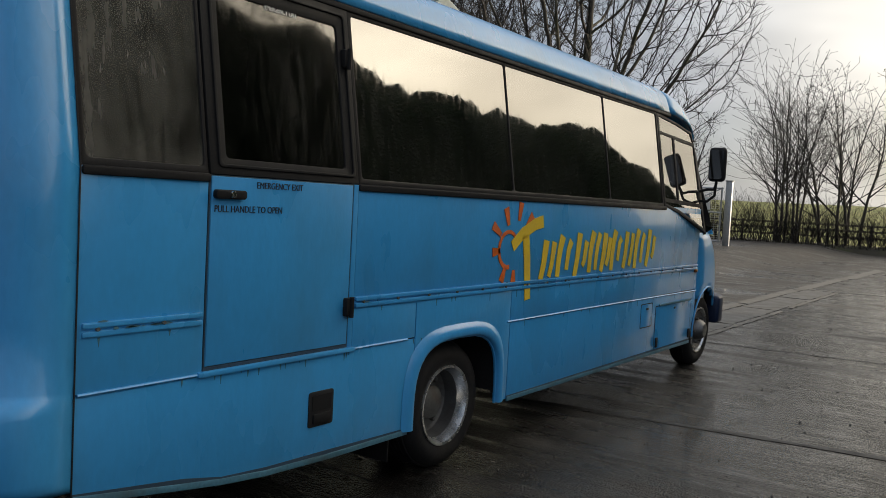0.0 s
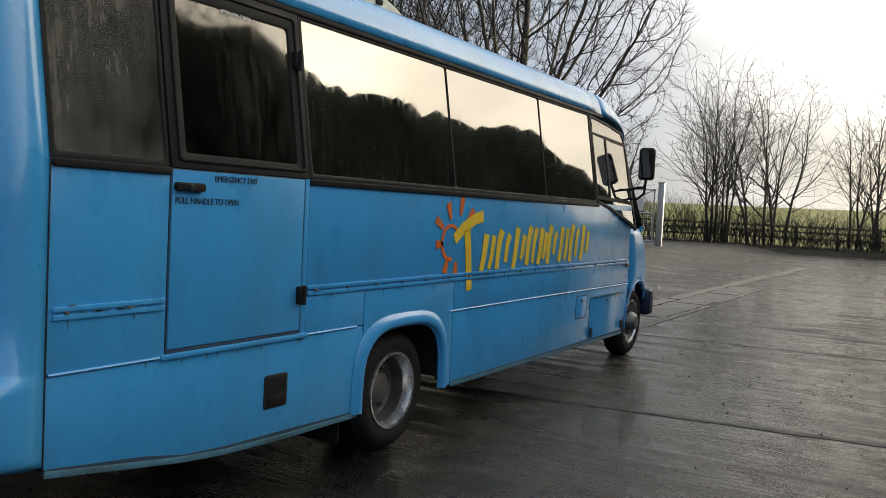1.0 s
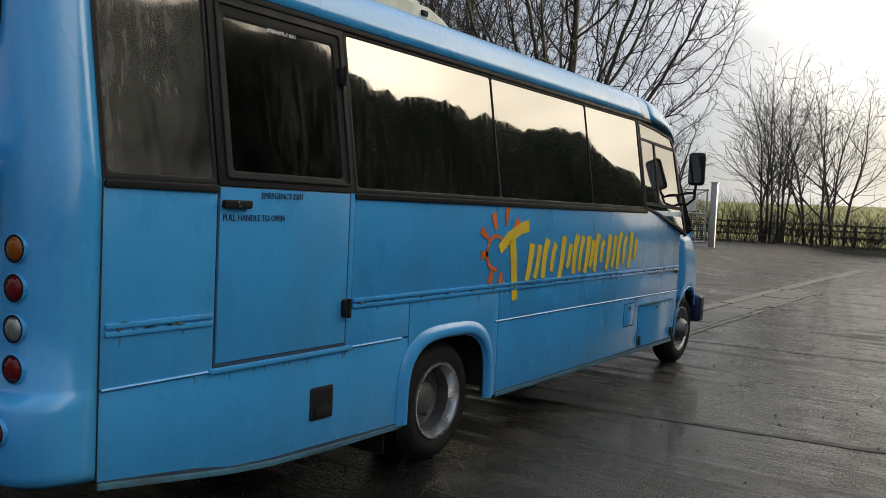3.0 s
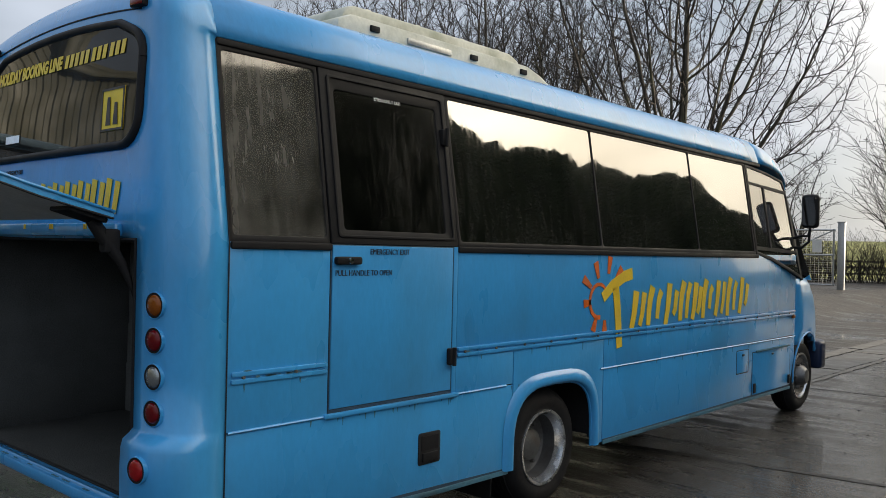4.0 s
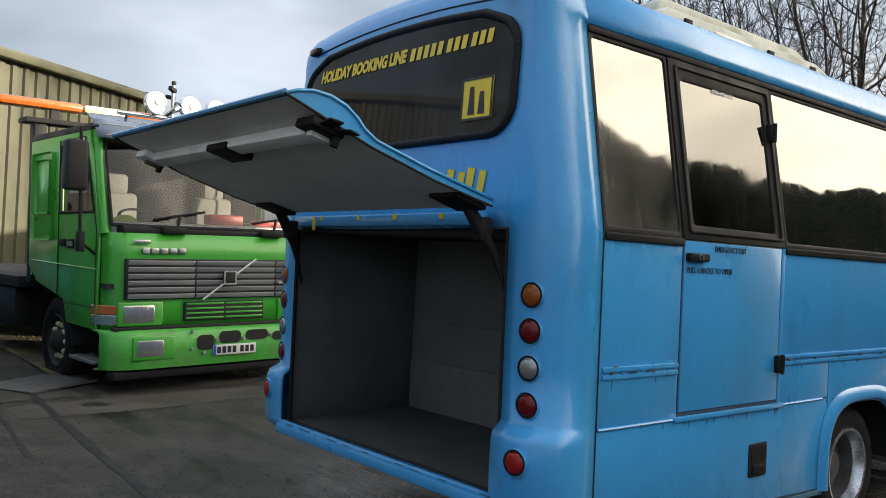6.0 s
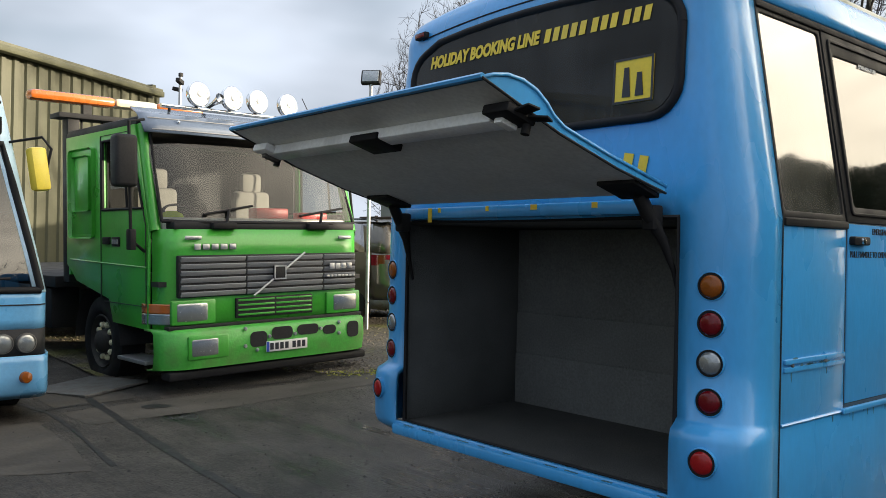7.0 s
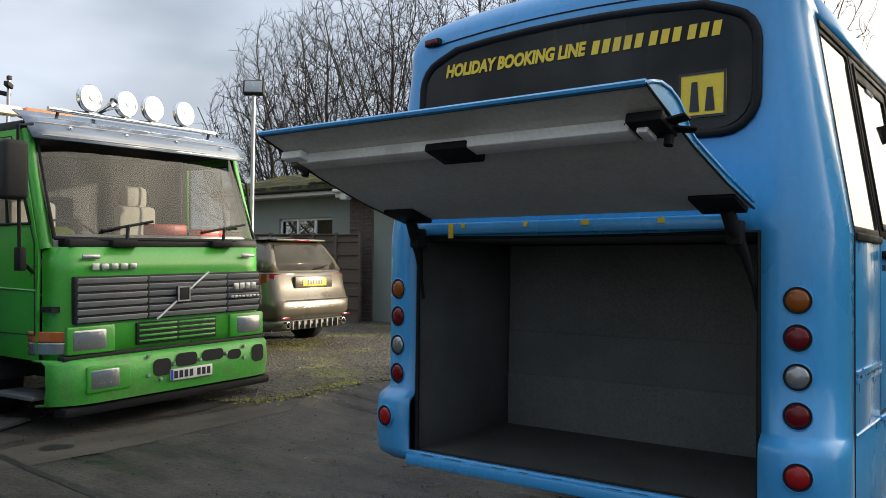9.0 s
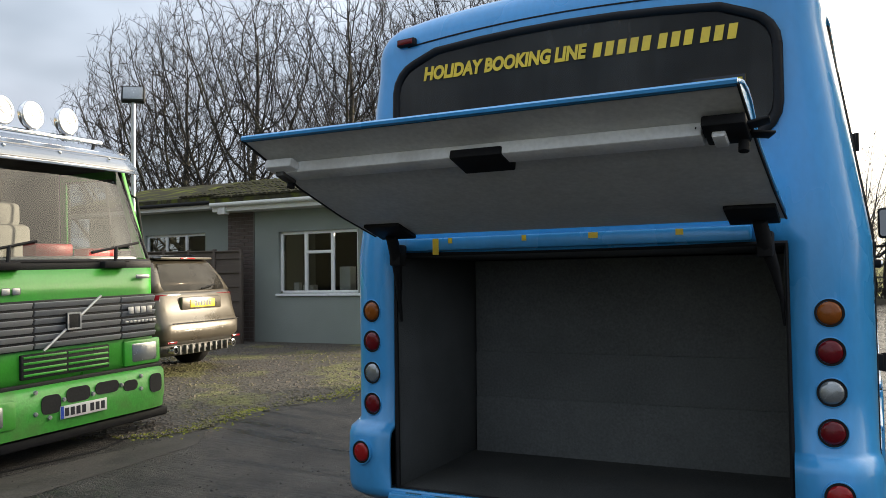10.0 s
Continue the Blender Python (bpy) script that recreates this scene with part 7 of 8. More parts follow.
part("cab_floor", box((-2.08, -W2, 1.15), (-0.10, W2, 1.20)), M_DARK, truck)
part("cab_roof", box((-2.40, -W2 - 0.02, 2.74), (-0.55, W2 + 0.02, 2.87), 0.05), M_DARK, truck, "dark grey cab roof")
g = part("windscreen", skin([[(x, y, z) for y in [-1.20 + 2.4 * i / 10 for i in range(11)] for x in [xx - 0.10 * (abs(y) / 1.2) ** 4]] for xx, z in ((-0.06, 1.82), (-0.22, 2.25), (-0.42, 2.80))]), M_GLASS_TRUCK, truck, "wide slightly dirty windscreen", smooth=60)
g.visible_shadow = False
part("screen_rubber", tube([(-0.15, -1.19, 1.80), (-0.05, -0.8, 1.79), (-0.05, 0.8, 1.79), (-0.15, 1.19, 1.80), (-0.33, 1.17, 2.25), (-0.50, 1.15, 2.79), (-0.42, 0, 2.80), (-0.50, -1.15, 2.79), (-0.33, -1.17, 2.25), (-0.15, -1.19, 1.80)], 0.019, 8), M_RUBBER, truck, smooth=60)
part("scuttle_panel", box((-0.22, -1.12, 1.715), (-0.035, 1.12, 1.795), 0.02), M_DARK, truck)
# inside the cab
lin = part("cab_lining", box((-2.075, -W2 + 0.03, 1.21), (-2.05, W2 - 0.03, 2.79)), M_DARK, truck, "dark cab lining")
part("cab_headlining", box((-2.04, -W2 + 0.03, 2.76), (-0.62, W2 - 0.03, 2.785)), M_DARK, lin)
for s in (-1, 1):
    part("door_lining", box((-2.04, s * (W2 - 0.045) - 0.012, 1.21), (-0.40, s * (W2 - 0.045) + 0.012, 1.90)), M_DARK, lin)
    part("door_lining", box((-2.04, s * (W2 - 0.045) - 0.012, 1.91), (-1.38, s * (W2 - 0.045) + 0.012, 2.75)), M_DARK, lin)
part("cab_dashboard", box((-0.70, -1.15, 1.62), (-0.22, 1.15, 1.84), 0.04), M_GREYPANEL, truck)
for y in (-0.62, 0.62):
    part("cab_seat", join(box((-1.45, y - 0.27, 1.45), (-0.95, y + 0.27, 1.60), 0.05), box((-1.55, y - 0.25, 1.58), (-1.40, y + 0.25, 2.20), 0.06), box((-1.54, y - 0.14, 2.18), (-1.42, y + 0.14, 2.42), 0.05)), M_PALESEAT, truck)
part("cab_steering_wheel", moved(lathe([(0, 0.21), (0.016, 0.228), (0, 0.245), (-0.016, 0.228), (0, 0.21)], 24, "z"), pose(-0.78, -0.62, 1.88, 0, 30, 0)), M_RUBBER, truck)
part("dashboard_item", box((-0.52, 0.0, 1.84), (-0.34, 0.42, 1.96), 0.02), M_RED, truck, "red case on the dashboard")
part("dashboard_item", box((-0.56, 0.62, 1.84), (-0.36, 0.98, 1.92), 0.02), M_RED, truck)
part("dashboard_cloth", moved(lathe([(0, 0.0001), (0.07, 0.05), (0.04, 0.11), (0, 0.13)], 9, "z"), pose(-0.48, -0.92, 1.84)), M_HIVIS, truck)
# visor, light bar, spot lamps
vis = part("sun_visor", skin([[(x - 0.06 * (abs(y) / 1.28) ** 4, y, z) for y in [-1.28 + 2.56 * i / 16 for i in range(17)]] for x, z in ((-0.27, 2.69), (-0.33, 2.78), (-0.44, 2.89), (-0.60, 2.97))]), M_VISOR, truck, "smoked blue-grey sun visor with bright trim", smooth=60)
thicken(vis, 0.012)
for k, (x, z) in enumerate(((-0.285, 2.72), (-0.385, 2.845))):
    part("visor_trim", tube([(x - 0.045, -1.20, z), (x + 0.01, -0.6, z), (x + 0.012, 0.6, z), (x - 0.045, 1.20, z)], 0.005, 6), M_GRILLE, vis)
for y in (-0.9, -0.3, 0.3, 0.9):
    part("visor_bolt", moved(lathe([(0, 0.018), (0.012, 0.014), (0.014, 0.0001)], 8), pose(-0.36, y, 2.815, 0, -40, 0)), M_CHROME, vis)
bar = part("light_bar", tube([(-0.55, -1.0, 3.00), (-0.55, 0.98, 3.00)], 0.024, 10), M_CHROME, truck, "chrome roof bar with four round spotlights")
for y in (-0.9, 0.9):
    part("bar_foot", tube([(-0.60, y, 2.86), (-0.55, y, 3.00)], 0.016), M_DARK, bar)
for k, y in enumerate((-0.60, -0.20, 0.12, 0.52)):
    sp = part("spotlight", moved(lathe([(-0.10, 0.0001), (-0.09, 0.06), (-0.03, 0.125), (0.02, 0.135), (0.03, 0.128)], 28), pose(-0.52, y, 3.15, 0, -4, 6)), M_CHROME, bar, "round chrome spotlight", smooth=50)
    part("lens", moved(lathe([(0.022, 0.126), (0.034, 0.09), (0.040, 0.0001)], 28), pose(-0.52, y, 3.15, 0, -4, 6)), M_SPOT, sp, smooth=60)
    part("bracket", tube([(-0.55, y, 3.00), (-0.56, y, 3.06)], 0.018), M_DARK, sp)
    part("lens_ring", moved(lathe([(0.030, 0.128), (0.036, 0.122), (0.034, 0.108), (0.028, 0.106)], 28), pose(-0.52, y, 3.15, 0, -4, 6)), M_STEEL, sp, smooth=50)
    part("bulb_shield", moved(lathe([(0.040, 0.034), (0.046, 0.026), (0.048, 0.0001)], 18), pose(-0.52, y, 3.15, 0, -4, 6)), M_STEEL, sp, smooth=50)
part("air_horn", moved(lathe([(-0.16, 0.0001), (-0.16, 0.022), (0.0, 0.026), (0.10, 0.045), (0.13, 0.062), (0.11, 0.05), (0.0, 0.0001)], 20), pose(-0.56, -0.40, 3.08, 0, -20, 12)), M_CHROME, bar, "small chrome air horn", smooth=50)
part("whip_aerial", tube([(-0.6, 0.95, 3.00), (-0.62, 0.80, 3.28)], 0.005), M_RUBBER, truck)
# front details
grille = part("front_grille", box((-0.05, -1.10, 1.04), (0.012, 1.10, 1.46), 0.015), M_DARK, truck, "grey louvred grille with diagonal bar")
for k in range(6):
    z = 1.075 + 0.069 * k
    for a, c in ((-1.08, -0.36), (-0.34, 0.62), (0.64, 1.08)):
        part("louvre", moved(box((-0.006, a, -0.024), (0.010, c, 0.024), 0.003), pose(0.020, 0, z, 0, 24, 0)), M_GRILLE, grille)
part("diagonal_bar", tube([(0.055, -0.28, 1.03), (0.055, 0.36, 1.47)], 0.012, 8), M_STEEL, grille)
part("square_emblem", box((0.05, -0.045, 1.19), (0.075, 0.105, 1.34), 0.008), M_DARK, grille)
part("emblem_rim", face("e", plate(rect(-0.045, 1.19, 0.105, 1.34), [rect(-0.03, 1.205, 0.09, 1.325)], thick=0.01, bevel=0.0), M_STEEL, 0.082, truck).data.copy(), M_STEEL, grille)
bpy.data.objects.remove([o for o in truck.children if o.name == "e"][0])
for a, z in ((0.70, 1.28), (0.66, 1.19)):
    for k in range(4 if z > 1.2 else 8):
        w = 0.07 if z > 1.2 else 0.04
        part("badge_bar", box((0.045, a + (w + 0.012) * k, z), (0.052, a + (w + 0.012) * k + w, z + (0.065 if z > 1.2 else 0.025)), 0.003), M_STEEL, grille)
nb = part("maker_name_bar", box((0.0, -0.93, 1.515), (0.016, -0.86, 1.575), 0.004), M_STEEL, truck, "row of plain metal name bars")
for k in range(4):
    part("name_bar", box((0.0, -0.84 + 0.10 * k, 1.515), (0.016, -0.76 + 0.10 * k, 1.575), 0.012), M_STEEL, nb)
part("nose_grille", box((-0.03, -0.46, 0.80), (0.006, 0.50, 1.01), 0.01), M_DARK, truck)
for k in range(4):
    for a, c in ((-0.44, 0.0), (0.02, 0.48)):
        part("nose_louvre", box((-0.01, a, 0.825 + 0.05 * k), (0.014, c, 0.845 + 0.05 * k), 0.004), M_GREEN, truck)
for s in (-1, 1):
    hl = part("headlamp_surround", box((-0.05, s * 0.93 - 0.24, 0.77), (0.006, s * 0.93 + 0.24, 1.02), 0.02), M_GREEN, truck)
    part("headlamp", box((-0.03, s * 0.95 - 0.17, 0.80), (0.016, s * 0.95 + 0.17, 0.99), 0.025), M_LAMP_CLEAR, hl, "clear rectangular headlamp")
    part("side_repeater", box((0.0, s * 0.94 - 0.09, 1.615), (0.018, s * 0.94 + 0.09, 1.655), 0.01), M_STEEL, truck)
bump = part("bumper", skin([[(x - 0.22 * (abs(y) / 1.3) ** 12, y, z) for y in [-1.30 + 2.6 * i / 40 for i in range(41)]] for x, z in ((-0.10, 0.735), (0.05, 0.73), (0.10, 0.69), (0.11, 0.50), (0.08, 0.34), (-0.05, 0.32))]), M_GREENDK, truck, "battered green steel bumper", smooth=50)
thicken(bump, 0.02)
part("bumper_gap", box((-0.10, -1.20, 0.725), (0.0, 1.20, 0.765), 0.01), M_DARK, truck)
for a, c, d, e in ((-0.36, 0.50, -0.16, 0.66), (-0.10, 0.56, 0.16, 0.69), (0.22, 0.58, 0.50, 0.69), (0.56, 0.56, 0.74, 0.66), (0.90, 0.50, 1.06, 0.68)):
    part("bumper_hole", face("bumper_hole", plate(rrect(a, c, d, e, 0.05, 3), thick=0.004, bevel=0.0), M_DARK, 0.114, truck).data, M_DARK, bump)
for o in [o for o in truck.children if o.name.startswith("bumper_hole")]:
    bpy.data.objects.remove(o)
for a, z in ((-0.42, 0.70), (-0.42, 0.52), (-0.13, 0.60), (0.19, 0.60), (0.53, 0.63), (0.78, 0.68), (-0.28, 0.47), (0.78, 0.56)):
    part("bumper_bolt", moved(lathe([(0, 0.022), (0.016, 0.018), (0.018, 0.0001)], 8), Matrix.Translation((0.11, a, z))), M_STEEL, bump)
part("fog_lamp", box((0.08, -1.02, 0.46), (0.118, -0.72, 0.64), 0.02), M_LAMP_CLEAR, bump)
part("fog_recess", box((0.06, -1.05, 0.43), (0.113, -0.60, 0.67), 0.02), M_GREEN, bump)
part("bumper_lip", box((-0.14, -1.22, 0.235), (0.05, 1.22, 0.322), 0.025), M_RUBBER, truck)
np_ = part("number_plate", box((0.112, -0.175, 0.435), (0.122, 0.345, 0.545), 0.004), M_PLATE, truck, "white number plate with plain bars")
for k in range(7):
    x0 = -0.130 + 0.062 * k + (0.03 if k > 3 else 0)
    part("plate_bar", box((0.1225, x0, 0.455), (0.1235, x0 + 0.044, 0.525)), M_BLACKVINYL, np_, smooth=0)
part("plate_band", box((0.1225, -0.173, 0.437), (0.1232, -0.14, 0.543)), mat("plate_blue", (0.02, 0.06, 0.35), 0.4), np_, smooth=0)
for y0, y1, ya in ((-0.78, -0.20, -0.55), (0.38, 1.0, 0.62)):
    wp = part("wiper", join(tube([(-0.02, ya, 1.77), (-0.08, (y0 + y1) / 2, 1.92)], 0.017, 6), tube([(-0.07, y0, 1.87), (-0.10, y1, 1.97)], 0.014, 6)), M_RUBBER, truck)
    part("wiper_pivot", box((-0.05, ya - 0.18, 1.72), (0.03, ya + 0.10, 1.79), 0.02), M_RUBBER, wp)
# step, chassis, flat bed, beacon frame
part("cab_step", box((-1.0, -1.28, 0.36), (-0.35, -1.0, 0.40), 0.01), M_STEEL, truck)
part("cab_step", box((-1.0, 1.0, 0.36), (-0.35, 1.28, 0.40), 0.01), M_STEEL, truck)
part("truck_chassis", join(box((-7.6, -0.45, 0.62), (-0.3, -0.33, 0.90)), box((-7.6, 0.33, 0.62), (-0.3, 0.45, 0.90)), box((-2.3, -0.9, 0.5), (-0.3, 0.9, 1.16))), M_DARK, truck)
for x in (-1.55, -5.6):
    part("axle", tube([(x, -1.1, 0.49), (x, 1.1, 0.49)], 0.07), M_DARK, truck)
part("flat_bed", box((-8.0, -1.24, 1.02), (-2.85, 1.24, 1.16), 0.01), M_DARK, truck)
part("bed_locker", box((-4.6, -1.20, 0.5), (-3.1, -0.85, 1.0), 0.02), M_DARK, truck)
part("bed_locker", box((-4.6, 0.85, 0.5), (-3.1, 1.20, 1.0), 0.02), M_DARK, truck)
part("head_frame", join(box((-2.70, -1.20, 1.1), (-2.52, -1.06, 3.06), 0.01), box((-2.70, 1.06, 1.1), (-2.52, 1.20, 3.06), 0.01), box((-2.76, -1.32, 3.04), (-2.46, 1.32, 3.10), 0.01), box((-2.68, -1.1, 2.0), (-2.56, 1.1, 2.1), 0.01), *[tube([(-2.62, -1.0 + 0.25 * k, 1.1), (-2.62, -1.0 + 0.25 * k, 3.05)], 0.012, 6) for k in range(9)]), M_DARK, truck, "dark headboard frame behind the cab")
bc = part("beacon_bar", box((-2.72, -1.62, 3.225), (-2.50, -0.62, 3.345), 0.05), M_AMBER, truck, "amber light bar with a cream middle")
part("beacon_middle", box((-2.715, -0.62, 3.23), (-2.505, -0.08, 3.34), 0.045), M_BEACONW, bc)
part("beacon_end", box((-2.72, -0.08, 3.225), (-2.50, 0.56, 3.345), 0.05), M_AMBER, bc)
for y in (-1.0, 0.1):
    part("beacon_foot", box((-2.64, y, 3.07), (-2.56, y + 0.1, 3.24)), M_DARK, bc)
single("steel_ramp_plate", box((-0.42, -0.40, 0.0), (0.42, 0.40, 0.03), 0.006), M_RIM_DARK, "loose grey steel plate lying by the truck", "metal plate", m=pose(-6.05, -0.05, 0.03, 3, -2, 24))

# ---------------------------------------------------------------- second bus
M_PALEBLUE = mat("pale_blue_bus_paint", (0.11, 0.34, 0.60), 0.32, var=0.08, scale=2.2, fine=40, coat=0.4, dirt=(0.16, 0.26, 0.34), dirt_amount=0.35, dirt_scale=1.6, bump=0.001)
M_PALETRIM = mat("pale_sky_trim_paint", (0.48, 0.66, 0.78), 0.35, var=0.08, scale=3, fine=40, coat=0.3)
M_PALEYELLOW = mat("pale_yellow_card", (0.78, 0.70, 0.26), 0.5, var=0.08, scale=12, fine=60)
M_FADEDLET = mat("faded_cream_vinyl", (0.55, 0.48, 0.30), 0.5, var=0.15, scale=10, fine=60)
mb = thing("parked_minibus", "pale blue low-floor minibus with a destination window", "bus", pose(-4.78, -1.92, 0.0, 0, 0, 0))
MW = 1.20


MC = 0.03            # how far the front bows


def mrow(z, x, w, r=0.16, back=-0.55):
    pts = []
    for i in range(33):
        u = 1 - 2 * i / 32
        s, a = (1 if u >= 0 else -1), abs(u)
        flat = w - r
        if a < 0.7:
            yy = flat * a / 0.7
            pts.append((x - MC * (yy / w) ** 2, s * yy, z))
        else:
            tt = (a - 0.7) / 0.3 * math.pi / 2
            x0 = x - MC * (flat / w) ** 2
            pts.append((x0 + (back - x0) * (1 - math.cos(tt)) ** 1.1, s * (flat + r * math.sin(tt)), z))
    return pts


def mfront(z):
    """How far the leaning front stands forward at a height."""
    return 0.0 - 0.38 * smooth01(0.9, 2.75, z) - 0.30 * smooth01(2.6, 2.9, z) ** 2


zs_l = [0.20, 0.26, 0.40, 0.50, 0.56]
low = part("bumper", skin([mrow(z, 0.03 - 0.06 * (z < 0.24) + 0.02 * (0.25 < z < 0.5), MW + 0.02) for z in zs_l]), M_PALEBLUE, mb, "pale blue moulded bumper", smooth=60)
thicken(low, 0.02)
thicken(part("black_lamp_band", skin([mrow(z, 0.0, MW) for z in (0.54, 0.65, 0.78)]), M_DARK, mb, "black band with twin round headlamps", smooth=60), 0.02)
thicken(part("front_panel", skin([mrow(z, mfront(z), MW) for z in (0.78, 0.86, 0.95, 1.03, 1.10)]), M_PALEBLUE, mb, smooth=60), 0.02)
part("panel_gap", tube([(p[0] + 0.003, p[1], p[2]) for p in mrow(0.98, mfront(0.98), MW)[3:-3]], 0.006, 5), M_DARK, mb)


def clip_row(z, x, w, lim):
    return [(x - MC * (y / w) ** 2, y, z) for y in [lim - 2 * lim * i / 20 for i in range(21)]]


ws = part("windscreen", skin([clip_row(z, mfront(z) - 0.01, MW, 1.07 - 0.20 * (z - 1.1)) for z in (1.10, 1.4, 1.7, 2.0, 2.33)]), M_GLASS_SCREEN, mb, "tall curved windscreen", smooth=60)
ws.visible_shadow = False
fr = [(mfront(z) - MC * ((1.08 - 0.20 * (z - 1.1)) / MW) ** 2, (1.08 - 0.20 * (z - 1.1)), z) for z in (1.10, 1.4, 1.7, 2.0, 2.33)]
part("screen_surround", tube(fr + [(mfront(2.34), 0.0, 2.34)] + [(x, -y, z) for x, y, z in fr[::-1]] + [(mfront(1.10), 0, 1.10), fr[0]], 0.030, 8), M_RUBBER, mb, smooth=60)
for s in (1, -1):
    rows = []
    for z in (1.08, 1.4, 1.7, 2.0, 2.3, 2.5, 2.76):
        full = mrow(z, mfront(z), MW - 0.20 * (z - 1.1))
        lim = 1.10 - 0.20 * (z - 1.1)
        seg = [p for p in full if p[1] * s >= lim - 0.09]
        seg = seg if s > 0 else seg[::-1]
        rows.append([Vector(seg[0]).lerp(Vector(seg[-1]), 0) if k == 0 else Vector(seg[min(len(seg) - 1, round(k * (len(seg) - 1) / 5))]) for k in range(6)])
    thicken(part("front_pillar", skin(rows), M_PALETRIM, mb, smooth=60), 0.02)
thicken(part("roof_cap", skin([mrow(z, mfront(z) + dx, MW - w) for z, dx, w in ((2.73, -0.004, 0.325), (2.78, -0.015, 0.345), (2.815, -0.07, 0.40), (2.85, -0.18, 0.50))]), M_PALETRIM, mb, smooth=60), 0.02)
part("header_rail", skin([clip_row(z, mfront(z) + 0.005, MW, 0.86) for z in (2.32, 2.40)]), M_PALETRIM, mb, smooth=60)
part("destination_window", skin([clip_row(z, mfront(z) - 0.01, MW, 0.82) for z in (2.40, 2.56, 2.73)]), M_GLASS_MIST, mb, "misted destination window", smooth=60)
part("destination_blind", skin([clip_row(z, mfront(z) - 0.07, MW, 0.82) for z in (2.38, 2.56, 2.75)]), M_GREYPANEL, mb)
part("destination_rubber", tube([(mfront(z) - 0.005 - MC * (y / MW) ** 2, y, z) for y, z in dense(rrect(-0.82, 2.405, 0.82, 2.725, 0.04), 0.1)], 0.016, 6), M_RUBBER, mb)
sg = part("square_sign", box((-0.385, 0.57, 2.47), (-0.372, 0.76, 2.68)), M_PALEYELLOW, mb, "yellow square sign with two dark shapes", smooth=0)
for cy, h in ((0.64, 0.12), (0.70, 0.09)):
    part("sign_shape", box((-0.3715, cy - 0.02, 2.51), (-0.370, cy + 0.02, 2.51 + h)), M_BLACKVINYL, sg, smooth=0)
for s in (1, -1):
    for y in (0.79, 0.97):
        hb = part("headlamp", moved(lathe([(-0.03, 0.084), (0.012, 0.082), (0.016, 0.072)], 24), pose(-MC * (y / MW) ** 2 + 0.012, s * y, 0.665, 0, 0, s * (7 + 6 * (y > 0.9)))), M_RIM_DARK, mb, "round headlamp")
        part("lens", moved(lathe([(0.006, 0.073), (0.016, 0.05), (0.020, 0.0001)], 24), pose(-MC * (y / MW) ** 2 + 0.012, s * y, 0.665, 0, 0, s * (7 + 6 * (y > 0.9)))), M_LAMP_CLEAR, hb, smooth=60)
    part("indicator_lamp", moved(lathe([(-0.02, 0.05), (0.015, 0.045), (0.028, 0.0001)], 18), pose(0.062 - MC * (0.96 / MW) ** 2, s * 0.96, 0.385, 0, 0, s * 16)), M_LAMP_AMBER, mb)
    mm = part("mirror_arm", tube([(-0.42, s * 0.90, 2.36), (-0.16, s * 1.10, 2.40), (-0.10, s * 1.16, 2.30), (-0.10, s * 1.13, 2.15)], 0.012, 8), M_RUBBER, mb)
    part("mirror_head", moved(box((-0.05, -0.075, -0.185), (0.05, 0.075, 0.185), 0.03), pose(-0.10, s * 1.06, 2.12, s * 6, -6, s * 20)), mat("yellow_mirror_shell", (0.70, 0.56, 0.06), 0.4, var=0.1), mm, "yellow mirror shell")
    # body side behind the front, leaning in above the waist
    def lean_in(bm):
        for v in bm.verts:
            v.co.y -= s * 0.20 * max(0, v.co.z - 1.1)
        return bm

    part("body_side", box((-7.6, s * MW - 0.03, 0.30), (-0.50, s * MW + 0.0, 1.12), 0.02), M_PALEBLUE, mb)
    part("side_glass", lean_in(box((-7.4, s * (MW - 0.05) - 0.01, 1.12), (-0.62, s * (MW - 0.05) + 0.01, 2.20))), M_GLASS, mb, smooth=0)
    part("side_top", lean_in(box((-7.6, s * (MW - 0.04) - 0.03, 2.18), (-0.50, s * (MW - 0.04) + 0.03, 2.78), 0.02)), M_PALETRIM, mb)
    for k in range(6):
        part("side_pillar", lean_in(box((-7.4 + 1.36 * k, s * (MW - 0.03) - 0.03, 1.10), (-7.3 + 1.36 * k, s * (MW - 0.03) + 0.01, 2.22))), M_DARK, mb)
    for wx in (-0.95, -6.4):
        bm = lathe([(-0.22, 0.22), (-0.23, 0.33), (-0.19, 0.385), (-0.02, 0.385), (0.01, 0.33), (0.0, 0.23), (-0.05, 0.20), (-0.06, 0.0001)], 36, "y")
        if s < 0:
            moved(bm, Matrix.Diagonal((1, -1, 1, 1)))
        part("tyre", moved(bm, Matrix.Translation((wx, s * 1.12, 0.385))), M_TYRE, mb, smooth=50)
part("roof", box((-7.6, -0.80, 2.78), (-0.35, 0.80, 2.87), 0.03), M_PALETRIM, mb)
part("floor", box((-7.5, -1.15, 0.32), (-0.3, 1.15, 0.40)), M_DARK, mb)
part("rear_wall", box((-7.65, -1.15, 0.32), (-7.55, 1.15, 2.8)), M_PALEBLUE, mb)
part("cab_dash", box((-0.62, -1.05, 0.7), (-0.28, 1.05, 1.08), 0.05), M_DARK, mb)
for y in (0.25, 0.72):
    part("grab_pole", tube([(-1.4, y, 0.4), (-1.4, y, 2.7)], 0.016, 8), M_WHITEBAR, mb)
part("bulkhead", box((-1.75, -1.1, 0.4), (-1.70, 0.1, 1.7)), M_TRIM_IN, mb)
